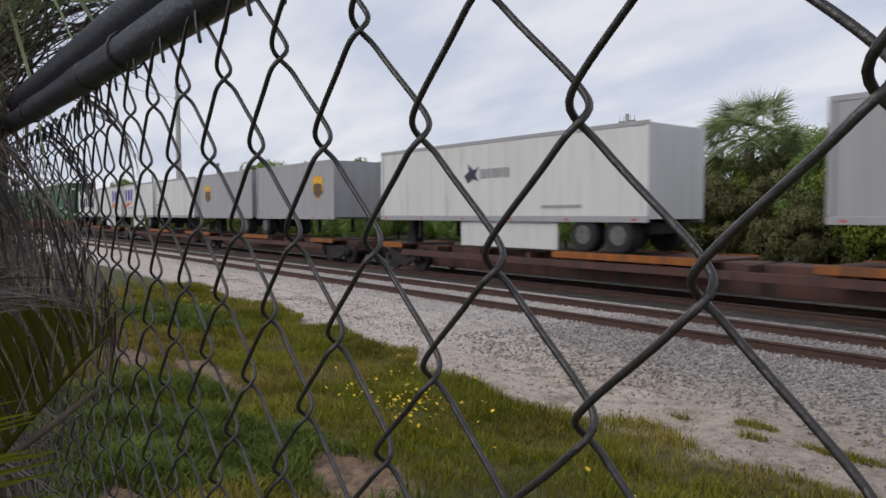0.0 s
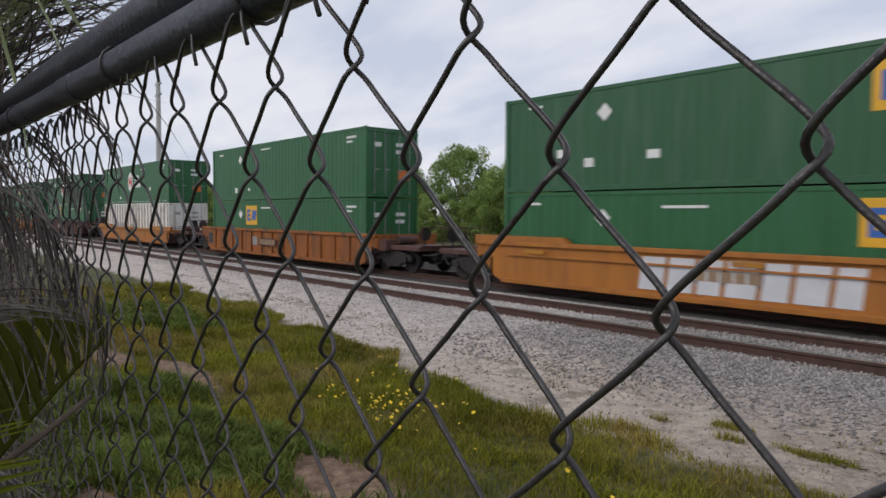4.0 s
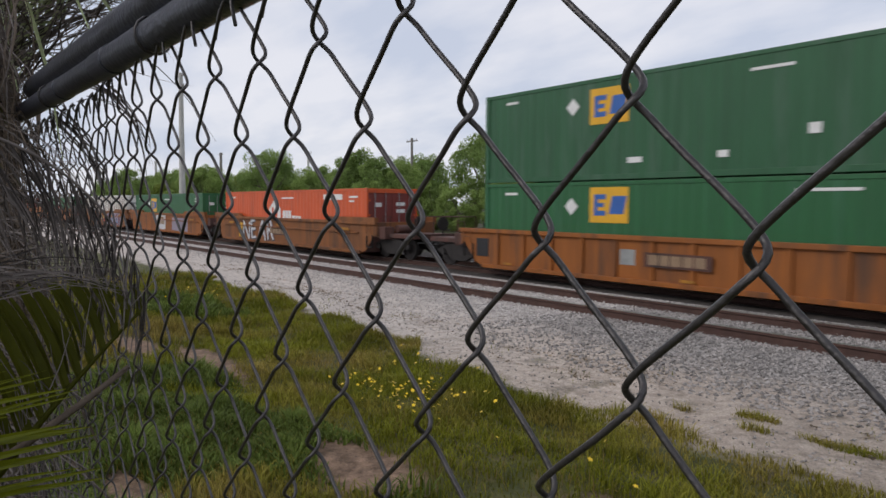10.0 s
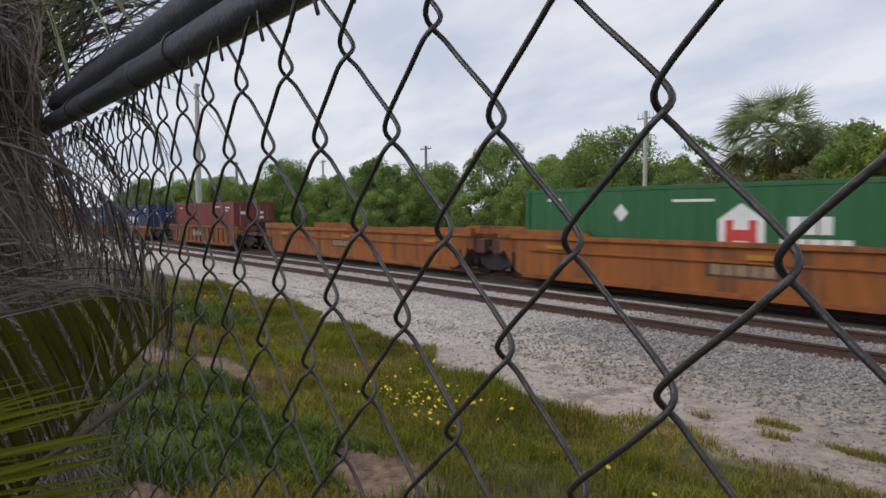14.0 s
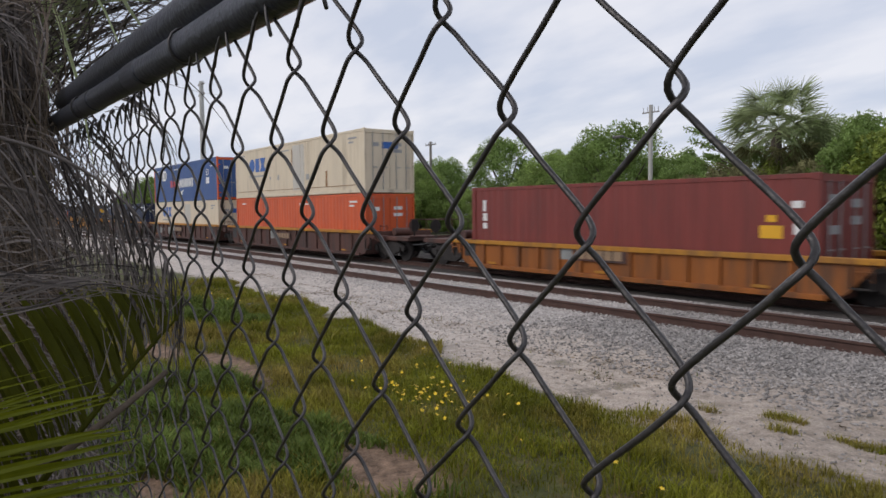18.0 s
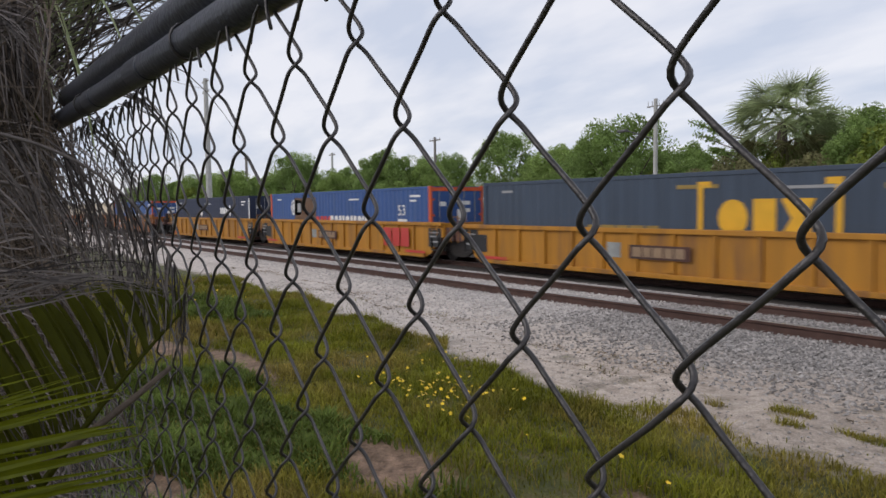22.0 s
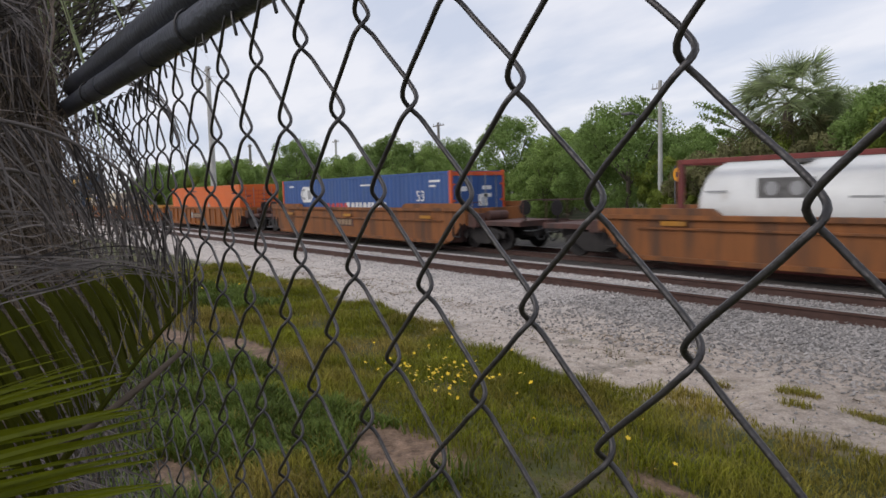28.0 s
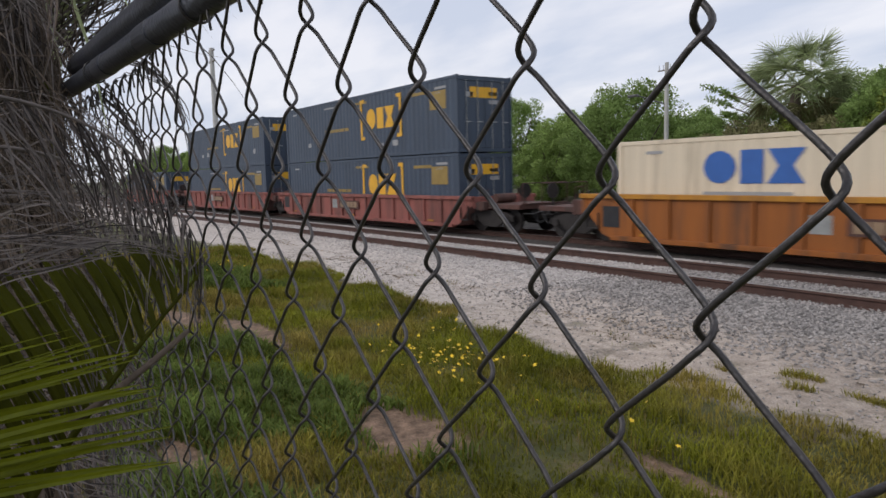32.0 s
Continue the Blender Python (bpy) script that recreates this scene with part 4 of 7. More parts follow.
            rod(rr, (x1, 2.35, 1.02), (x1, 2.35, 1.75), 0.018)
            rod(rr, (x1, 0.25, 1.75), (x1, 2.35, 1.75), 0.018)
            part("end_railing", rr, MAT["car_yellow" if body == "car_yellow" else "car_dark"], th)
        elif sgn < 0:
            trucks(th, -g / 2)
    # reporting marks as plain bars, warning patches at the ends
    decal("mark_plate", [rect(L * 0.42 - 0.12, 0.62, 1.95, 0.38)], MAT["car_dark"], th, -0.272 if ribs else -0.203)
    decal("reporting_mark", blocks(L * 0.42, 0.68, 0.26, (0.3, 0.26, 0.3, 0.26, 0.3), 0.06), MAT["mark_dim"], th, -0.281 if ribs else -0.212)
    if ribs:
        decal("data_square", [rect(L * 0.36, 0.62, 0.5, 0.42)], MAT["patch_grey"], th, -0.205, "pale stencilled data square")
        decal("data_square", [rect(-0.2, 0.5, 0.62, 0.6)], MAT["warning_black"], th, -0.205, "dark stencilled panel")
    decal("reflector", [rect(1.2 + (L - 3.0) * i / 2, 0.3 if ribs else 1.08, 0.4 if ribs else 0.75, 0.07 if ribs else 0.12) for i in range(3)], MAT["car_yellow"], th, -0.292)
    return th


def spine_unit(q, L, label, left_truck, right_truck, plates):
    """An open spine car for highway trailers: a deep centre sill, wheel platforms and outriggers."""
    th = mover("spine_car", q, TRAIN_Y, FAR_RAIL_Z, label, "railway car", "cars of the train")
    part("centre_sill", prism([(-0.6, 0.55), (-0.6, 1.0), (L + 0.6, 1.0), (L + 0.6, 0.55), (L - 1.6, 0.5), (L - 2.6, 0.22), (2.6, 0.22), (1.6, 0.5)], 0.75, 1.85, 0.02), MAT["car_dark"], th)
    for x0, x1 in plates:
        p = part("wheel_platform", boxes((x0, x1, 0.0, 2.59, 0.98, 1.06), bevel=0.01), MAT["car_dark"], th)
        part("platform_edge", boxes((x0, x1, -0.03, 0.02, 0.9, 1.1), bevel=0.01), MAT["car_orange"], p, "faded orange painted edge")
        part("platform_edge", boxes((x0, x1, 2.57, 2.62, 0.9, 1.1), bevel=0.01), MAT["car_orange"], p)
    for i in range(int(L // 2.4)):
        x = 1.2 + i * 2.4
        part("outrigger", prism([(x - 0.07, 1.0), (x + 0.07, 1.0), (x + 0.07, 0.8), (x - 0.07, 0.7)], 0.05, 2.54), MAT["car_dark"], th)
    part("side_rail", boxes((1.4, L - 1.4, 0.02, 0.1, 0.62, 0.84), bevel=0.01), MAT["car_dark"], th)
    for x in left_truck + right_truck:
        trucks(th, x)
    part("stanchion", prism([(0.2, 1.0), (0.9, 1.0), (0.72, 2.0), (0.5, 2.0)], 1.1, 1.5, 0.02), MAT["steel"], th)
    return th


def trailer(q, L, body, label, wheels="left", axles=1, skirt=None, marks=()):
    """A highway box trailer: body, trims, roof cap, bogie with wheels, landing legs."""
    zb = 1.64
    th = mover("highway_trailer", q, TRAIN_Y, zb, label, "trailer", "trailers on the train")
    H, W = 2.72, 2.59
    B = MAT[body]
    part("box_wall", corrugated(L, H, 0.6, 0.006), B, th)
    part("roof", boxes((0.05, L - 0.05, 0.02, W - 0.02, H - 0.1, H - 0.05)), B, th)
    for y0, y1 in ((-0.012, 0.05), (W - 0.05, W + 0.012)):
        part("roof_rail", boxes((0.0, L, y0, y1, H - 0.13, H), bevel=0.01), MAT["grey"], th)
        part("floor_rail", boxes((0.0, L, y0, y1, 0.0, 0.18), bevel=0.01), MAT["grey"], th)
        for x0, x1 in ((0.0, 0.15), (L - 0.15, L)):
            part("corner_post", boxes((x0, x1, y0 - 0.003, y1 + 0.003, 0.18, H - 0.13), bevel=0.01), B, th)
    for x0, x1 in ((0.0, 0.05), (L - 0.05, L)):
        part("end_panel", boxes((x0 + 0.008, x1 - 0.008, 0.05, W - 0.05, 0.1, H - 0.1)), B, th)
    decal("lamp_marker", [rect(0.3 + (L - 0.8) * i / 5, 0.05, 0.12, 0.06) for i in range(6)], MAT["mark_red"], th, -0.013)
    ws = 1.0 if wheels == "left" else L - 1.0
    sg = 1 if wheels == "left" else -1
    bog = part("bogie", boxes((ws - 0.7, ws + 0.7 + (1.2 if axles == 2 else 0) * (sg > 0), 0.6, 2.0, -0.32, 0.0), bevel=0.02), MAT["steel"], th)
    for k in range(axles):
        x = ws + sg * 1.25 * k
        part("axle", rod(bmesh.new(), (x, 0.3, -0.36), (x, 2.3, -0.36), 0.06), MAT["steel"], bog)
        for y0 in (0.04, 2.05):
            bm = rod(bmesh.new(), (x, y0, -0.36), (x, y0 + 0.5, -0.36), 0.5, seg=24)
            bmesh.ops.bevel(bm, geom=[e for e in bm.edges if abs(e.verts[0].co.y - e.verts[1].co.y) < 1e-4], offset=0.05, segments=2, affect="EDGES")
            part("tyre", bm, MAT["rubber"], bog)
        part("rim", rod(bmesh.new(), (x, 0.02, -0.36), (x, 0.1, -0.36), 0.28, 0.24, seg=18), MAT["hub"], bog)
    lx = L - 2.2 if wheels == "left" else 2.2
    for y in (0.35, 2.2):
        part("landing_leg", boxes((lx - 0.06, lx + 0.06, y, y + 0.12, -0.62, 0.02), (lx - 0.12, lx + 0.12, y - 0.04, y + 0.16, -0.64, -0.6)), MAT["steel"], th)
    if skirt:
        part("side_skirt", boxes((skirt[0], skirt[1], 0.1, 0.14, skirt[2], 0.0), bevel=0.01), MAT["white"], th, "white side fairing under the trailer floor")
    for name, outlines, mat, y in marks:
        decal(name, outlines, MAT[mat], th, y)
    return th


def shield(x, z, w, h):
    return [(x, z + h * 0.35), (x + w * 0.5, z), (x + w, z + h * 0.35), (x + w, z + h * 0.9), (x + w * 0.5, z + h), (x, z + h * 0.9)]


def build_trailers():
    spine_unit(-24.3, 31.5, "dark spine car with orange platform edges carrying long white trailers", [1.2], [30.0], [(0.0, 1.5), (9.5, 14.6), (17.2, 19.0), (27, 31.5)])
    trailer(-6.89, 14.6, "grey", "long pale grey highway trailer on a spine car", "right", 2)
    trailer(-24.29, 12.9, "white", "long white highway trailer with a small dark bird emblem", "right", 2, (5.0, 9.6, -0.85), marks=(
        ("emblem", [[(5.3, 1.55), (5.55, 1.7), (5.5, 1.95), (5.8, 1.72), (6.1, 1.85), (5.9, 1.6), (6.05, 1.35), (5.75, 1.45), (5.5, 1.3)]], "mark_dark", -0.01),
        ("name_block", blocks(6.12, 1.45, 0.3, (0.28, 0.22, 0.25, 0.22, 0.25), 0.05), "mark_grey", -0.01),
        ("notice", [rect(9.0, 0.42, 1.6, 0.09)], "mark_grey", -0.01)))
    spine_unit(-45.92, 17.9, "dark spine car carrying two short grey trailers", [0.9], [17.4], [(0.2, 1.8), (7.2, 10.6), (15.5, 17.6)])
    spine_unit(-64.8, 18.0, "dark spine car with orange edges carrying two short white trailers", [-0.3], [], [(0.2, 2.0), (7.0, 12.4), (16.0, 17.6)])
    spine_unit(-83.5, 17.8, "dark spine car carrying two short white trailers", [1.0], [], [(0.2, 1.6), (5.4, 11.0), (14.0, 17.0)])
    for q, e in ((-36.73, 6.5), (-45.92, 1.1)):
        trailer(q, 8.55, "grey", "short silver-grey delivery trailer with a brown and gold shield", "left" if q > -40 else "right", 1, marks=(
            ("emblem", [shield(e, 0.9, 1.0, 1.15)], "yellow", -0.01), ("emblem_device", [shield(e + 0.1, 0.97, 0.8, 0.72)], "mark_brown", -0.018)))
    trailer(-55.46, 8.6, "white", "short plain white trailer with faint small marks", "left", 1, marks=(("notice", [rect(0.2, 0.85, 0.45, 0.16), rect(1.4, 0.75, 0.4, 0.2), rect(0.9, 1.15, 0.3, 0.1)], "mark_grey", -0.01),))
    for q, x, w in ((-64.8, 0.4, "right"), (-74.2, 5.3, "left")):
        trailer(q, 8.5, "white", "short white trailer with violet name blocks and an orange wedge", w, 1, (2.6, 5.8, -0.75), marks=(
            ("name_block", [*shapes_row(x + 0.1, 1.35, 0.95, (0.7, 0.64, 0.66), 0.14)], "mark_purple", -0.01),
            ("emblem", [[(x, 0.7), (x + 2.3, 1.22), (x + 2.5, 1.3), (x + 0.05, 1.05)], [(x, 1.12), (x + 1.2, 1.18), (x + 1.2, 1.26), (x + 0.05, 1.22)]], "mark_orange", -0.01),
            ("notice", [rect(x + 1.1, 0.72, 1.3, 0.12)], "mark_grey", -0.01)))
    trailer(-83.5, 8.35, "white", "short white trailer with a row of large dark name blocks", "left", 1, marks=(
        ("name_block", shapes_row(0.7, 0.95, 0.92, (0.81, 0.86, 0.9, 0.83, 1.12, 0.9, 0.81), 0.08), "mark_dark", -0.01),))


build_trailers()
LOW, TOP = -0.30, 2.59


def graffiti(th, shapes, mat, y=-0.204):
    decal("graffiti", shapes, MAT[mat], th, y, "sprayed lettering, worn")


def stack_cars():
    L = 16.15
    # the first pair of double stacks
    green_box(-105.5, LOW, 1, ex=10.35, ez=1.6)
    green_box(-105.5, TOP, 2, ex=10.5, ez=1.45, col="green_b")
    c = well_car(-105.5, L, "car_ochre", "coup", "coup", 7.9, 7.9, "yellow well car with pale sprayed letters on its side", 1.42, ribs=0)
    graffiti(c, blocks(5.2, 0.35, 0.85, (0.7, 0.7, 0.6, 0.75, 0.6, 0.7, 0.55), 0.12, 0.1), "paint_white")
    green_box(-129.65, LOW, 3)
    green_box(-129.65, TOP, 4, "plain")
    well_car(-129.65, L, "car_orange", "coup", "coup", 7.7, 7.9, "faded orange well car under two green containers", 1.45)
    th = container(-153.54, LOW, L, "white_rust", "white ribbed container with rust streaks, low in a well car", style="rib")
    id_marks(th, L, 2.88, 5, "mark_grey")
    decal("graffiti", blocks(3.3, 1.0, 0.4, (0.5, 0.35, 0.45, 0.35, 0.5, 0.4), 0.1, 0.15), MAT["mark_grey"], th, -0.013)
    green_box(-153.54, TOP, 6, "hex")
    well_car(-153.54, L, "car_ochre", "coup", "coup", 7.5, 7.7, "ochre yellow well car under a white and a green container", 1.12, ribs=0)
    for q, e1, e2, body in ((-177.16, "square", "hex", "car_dark"), (-201.05, "square", "square", "car_orange"), (-220.77, "square", "square", "car_orange"), (-240.56, "square", "square", "car_orange")):
        green_box(q, LOW, int(-q), e1, "green", {-177.16: 5.05, -201.05: 6.5}.get(q, 4.55), 1.7)
        green_box(q, TOP, int(-q) + 1, e2, "green_b", 4.5, 1.58)
        art_l = q in (-201.05, -220.77)
        art_r = q in (-220.77, -240.56)
        c = well_car(q, L, body, "art" if art_l else "coup", "art" if art_r else "coup", 3.6 if art_l else 7.6, 3.6 if art_r else 7.6, "rusty brown well car" if body == "car_dark" else "faded orange articulated well car under green containers", 1.42)
        if q == -177.16:
            lettering("53", 0.8, MAT["mark"], c, pose(1.4, -0.284, 0.55, 90, 0, 0))
    # singles
    th = container(-264.3, LOW, L, "orange", "orange steel container with a pale house emblem", doors="maroon")
    id_marks(th, L, 2.88, 11)
    decal("emblem", [[(6.25, 1.05), (7.65, 1.05), (7.65, 1.95), (6.95, 2.45), (6.25, 1.95)]], MAT["mark"], th, -0.003, "pale house-shaped emblem")
    decal("emblem_device", [rect(6.6, 1.2, 0.22, 0.8), rect(7.05, 1.2, 0.22, 0.8), rect(6.82, 1.5, 0.24, 0.2)], MAT["orange"], th, -0.011)
    decal("name_block", blocks(7.9, 1.45, 0.4, (0.3, 0.26, 0.28), 0.06) + blocks(9.0, 1.2, 0.4, (0.3, 0.25, 0.3), 0.06) + [rect(12.3, 2.38, 0.75, 0.25), rect(13.15, 2.38, 0.9, 0.25)], MAT["mark"], th)
    c = well_car(-264.3, L, "car_brown", "art", "coup", 4.1, 7.6, "rust-brown well car with white sprayed letters", 1.5, ribs=0)
    for letter, x, tilt, k in (("N", 3.0, 4, 1.5), ("E", 4.2, -5, 1.55), ("A", 5.15, 3, 1.7), ("R", 6.3, -4, 1.6)):
        for mat, dx, y in (("mark_dark", 0.09, -0.205), ("paint_white", 0.0, -0.212)):
            ob = lettering(letter, k, MAT[mat], c, pose(x + dx, y, 0.28 - dx * 0.6, 90, tilt, 0))
            ob.name = "sprayed_letter"
    graffiti(c, [rect(2.5, 0.35, 0.4, 0.8, 0.2)], "yellow", -0.207)
    th = green_box(-284.53, LOW, 12, "square", "green", 4.5, 1.55)
    c = well_car(-284.53, L, "car_orange", "art", "art", 3.0, 4.1, "orange well car with pale sprayed patches", 1.5, ribs=0)
    graffiti(c, blocks(6.3, 0.3, 1.05, (0.8, 0.7, 0.8), 0.02, 0.1), "paint_white")
    graffiti(c, blocks(10.2, 0.3, 0.9, (0.9, 0.8, 0.9, 0.7), 0.04, 0.1), "paint_lilac")
    th = container(-303.65, LOW, L, "white_rust", "white ribbed container with brown rust streaks", style="rib")
    id_marks(th, L, 2.88, 13, "mark_grey")
    c = well_car(-303.65, L, "car_brown", "coup", "art", 7.6, 3.0, "rust-brown well car with violet sprayed letters", 1.5, ribs=0)
    graffiti(c, [[(9.0, 0.55), (9.3, 0.3), (11.0, 0.2), (14.9, 0.22), (15.5, 0.5), (15.2, 0.95), (14.4, 1.3), (12.0, 1.32), (10.1, 1.3), (9.4, 1.1)]], "paint_lilac")
    for letter, x, w in (("M", 10.15, 1.0), ("U", 11.4, 0.9), ("S", 12.1, 0.95), ("E", 12.95, 1.0), ("R", 13.85, 0.95)):
        ob = lettering(letter, 1.35 * w, MAT["paint_violet"], c, pose(x, -0.215, 0.3, 90, 0, 0))
        ob.name = "sprayed_letter"
    graffiti(c, [rect(9.2, 0.55, 0.7, 0.14), rect(9.25, 0.82, 0.6, 0.12), rect(9.3, 0.6, 0.14, 0.5)], "mark_red", -0.215)
    graffiti(c, [rect(7.75, 0.92, 0.9, 0.14, 0.1), rect(11.5, 0.95, 0.6, 0.13), rect(8.0, 0.75, 0.5, 0.1)], "yellow", -0.226)
    graffiti(c, [rect(8.5, 0.5, 0.5, 0.5, 0.2)], "mark_red")
    graffiti(c, [rect(11.55, 0.5, 0.16, 0.35), rect(12.3, 0.62, 0.3, 0.12, 0.1), rect(13.25, 0.45, 0.45, 0.12), rect(13.3, 0.72, 0.4, 0.1), rect(10.6, 0.85, 0.14, 0.3)], "paint_blue", -0.221)
    th = green_box(-327.42, LOW, 14, "hex")
    well_car(-327.42, L, "car_orange", "art", "coup", 3.5, 7.6, "orange-brown well car under one green container", 1.48, ribs=0)
    well_car(-347.1, L, "car_orange", "coup", "art", 7.0, 3.5, "empty orange-brown well car", 1.48, ribs=0)
    th = container(-366.0, LOW, 12.19, "maroon", "maroon corrugated sea container", style="sea")
    id_marks(th, 12.19, 2.88, 15)
    well_car(-366.0, 12.6, "car_brown", "art", "coup", 3.6, 7.0, "rust-brown short well car under a maroon container", 1.35)
    for q, gl, gr, l, r in ((-386.4, 3.7, 8.2, "art", "coup"), (-402.3, 3.7, 3.7, "art", "art")):
        th = container(q, LOW, 12.19, "navy_sea", "navy corrugated sea container with white name blocks and a swoosh", style="sea")
        id_marks(th, 12.19, 2.88, int(-q))
        decal("name_block", shapes_row(3.95, 1.22, 0.64, (0.55, 0.68, 0.62), 0.09) + shapes_row(6.5, 1.22, 0.64, (0.58, 0.6, 0.68), 0.09) + [[(4.9, 2.05), (5.6, 2.32), (6.5, 2.4), (6.5, 2.5), (5.5, 2.45)]] + blocks(0.6, 2.4, 0.16, (1.2, 1.1), 0.12) + [rect(0.6, 2.12, 1.3, 0.16)], MAT["mark"], th)
        well_car(q, 12.6, "car_orange", l, r, gl, gr, "orange-brown short well car under a navy sea container", 1.06, "car_yellow")
    th = container(-418.13, LOW, 12.19, "maroon", "maroon steel container with white marks and a yellow placard")
    decal("side_mark", [rect(0.6, 2.05, 0.16, 0.38), rect(0.6, 1.72, 0.22, 0.26), rect(0.6, 1.45, 0.22, 0.2), rect(11.55, 2.1, 0.25, 0.16), rect(11.6, 1.5, 0.2, 0.25)], MAT["mark"], th)
    decal("placard", [rect(10.8, 1.4, 0.55, 0.3), rect(10.95, 1.78, 0.25, 0.16)], MAT["yellow"], th, -0.003, "yellow warning placard")
    for y0, z0 in ((0.4, 2.2), (1.5, 2.1), (1.5, 1.7), (0.5, 1.5)):
        part("door_label", boxes((12.156, 12.161, y0, y0 + 0.5, z0, z0 + 0.2)), MAT["mark_grey"], th)
    well_car(-418.13, 12.6, "car_orange", "coup", "art", 7.6, 3.7, "orange-brown short well car under a maroon container", 1.08, "car_yellow")
    # cream and orange stack, blue and cream stack
    th = container(-441.9, LOW, L, "orange", "orange-red steel container low in a well car")
    id_marks(th, L, 2.88, 19)
    container_cream(-441.9, TOP, 2.3, 0.86, 1.5)
    well_car(-441.9, L, "car_dark", "art", "coup", 3.5, 7.6, "dark brown well car with an ochre top chord", 1.25, "car_yellow")
    container_cream(-461.54, LOW, 2.4, 0.86, 1.7)
    blue_box(-461.54, TOP, 21)
    c = well_car(-461.54, L, "car_dark", "art", "art", 3.6, 3.5, "dark brown well car with pale patches and a worn ochre chord", 1.25, "car_yellow")
    decal("primer_patch", [disc(2.35, 0.65, 0.42, 0.26, 9), disc(3.2, 0.72, 0.3, 0.2, 8), [(4.25, 0.85), (4.45, 0.45), (4.85, 0.32), (5.05, 0.6), (5.3, 0.88), (4.8, 0.95)]], MAT["patch_grey"], c, -0.206, "pale primer patch, ragged")
    navy_box(-481.3, LOW, 22)
    c = well_car(-481.3, L, "car_dark", "coup", "art", 7.5, 3.6, "dark brown well car with a blue sprayed patch", 1.25, "car_yellow")
    graffiti(c, [rect(8.5, 0.25, 3.2, 0.75, 0.3)], "paint_blue")
    graffiti(c, [disc(7.5, 0.62, 0.4, 0.28, 9), disc(12.9, 0.6, 0.35, 0.3, 8)], "patch_grey", -0.208)
    slate_box(-505.0, LOW, 23)
    well_car(-505.0, L, "car_yellow", "art", "coup", 3.25, 7.5, "yellow well car with dark stiffeners under a dark blue container", 1.45)
    blue_box(-524.4, LOW, 24, True, 3.5, 0.45)
    c = well_car(-524.4, L, "car_yellow", "art", "art", 3.4, 3.25, "bright yellow well car with a red device", 1.5)
    decal("emblem", blocks(13.0, 0.5, 0.75, (0.6, 0.55, 0.6), 0.1), MAT["mark_red"], c, -0.284)
    navy_box(-543.92, LOW, 25)
    well_car(-543.92, L, "car_yellow", "coup", "art", 7.8, 3.4, "yellow well car with dark underframe", 1.5)
    blue_box(-567.9, LOW, 26, False, 3.75, 0.9)
    c = well_car(-567.9, L, "car_orange", "art", "coup", 2.8, 7.8, "orange-brown well car with faint sprayed letters", 1.5, ribs=0)
    lettering("53", 0.62, MAT["maroon"], c, pose(0.8, -0.209, 0.28, 90, 0, 0))
    graffiti(c, [hoop(3.4, 0.95, 0.42, 0.3, 0.07, 1.2, 7.2), hoop(3.9, 0.52, 0.4, 0.3, 0.07, 0.1, 6.2), hoop(5.2, 0.72, 0.5, 0.36, 0.07, 2.2, 8.3), hoop(5.7, 0.95, 0.3, 0.22, 0.07, 0.1, 6.2), hoop(7.2, 0.7, 0.45, 0.4, 0.07, 4.0, 10.1), rect(6.2, 0.4, 0.07, 0.8, 0.3), hoop(8.4, 0.85, 0.5, 0.25, 0.07, 3.0, 9.2)], "paint_white")
    container_cream(-586.9, LOW, 2.4, 0.86, 1.7)
    c = well_car(-586.9, L, "car_orange", "art", "art", 3.5, 2.8, "orange well car covered in pale sprayed shapes", 1.5, ribs=0)
    graffiti(c, blocks(0.6, 0.3, 1.0, (0.9, 0.8, 0.7), 0.1, 0.15) + blocks(3.6, 0.35, 0.8, (0.4, 0.9, 0.6, 0.8, 0.9, 0.5), 0.2, 0.25), "paint_white")
    container_cream(-606.5, LOW, 2.4, 0.86, 1.7)
    well_car(-606.5, L, "car_orange", "coup", "art", 3.3, 3.5, "orange-brown well car under a cream container", 1.5)
    tank_pair(-627.9, LOW)
    well_car(-628.7, 19.0, "car_brown", "coup", "coup", 8.5, 3.3, "rust-brown well car carrying tank containers", 1.36, ribs=0)
    blue_box(-653.38, LOW, 27, False, 3.15, 0.6)
    well_car(-653.38, L, "car_brown", "coup", "coup", 7.1, 8.5, "rust-brown well car under a blue container", 1.5, ribs=0)
    th = container(-676.6, LOW, L, "orange_b", "bright orange container with louvred leading end")
    id_marks(th, L, 2.88, 28, "mark_dark")
    decal("name_block", [rect(2.3, 1.42, 1.9, 0.12), rect(2.3, 1.2, 1.9, 0.12)], MAT["mark_dark"], th)
    decal("placard", [[(9.6, 1.15), (9.9, 1.45), (9.6, 1.75), (9.3, 1.45)]], MAT["mark_grey"], th)
    for k in range(9):
        part("louvre", boxes((L - 0.03, L - 0.005, 0.2, 2.4, 0.4 + k * 0.25, 0.5 + k * 0.25)), MAT["orange"], th)
    well_car(-676.6, L, "car_orange", "art", "coup", 3.5, 7.1, "orange-brown well car with worn sides", 1.45)
    well_car(-696.2, L, "car_orange", "art", "art", 3.5, 3.5, "empty orange well car with an ochre top chord", 1.45, "car_yellow")
    container_cream(-715.6, LOW, 2.8, 0.9, 1.7)
    well_car(-715.78, L, "car_orange", "coup", "art", 7.6, 3.5, "orange-brown well car under a cream container", 1.45, "car_yellow")
    slate_box(-739.4, LOW, 30)
    slate_box(-739.4, TOP, 31)
    well_car(-739.4, L, "car_pink", "art", "coup", 3.5, 7.6, "faded red well car under two dark containers", 1.3)
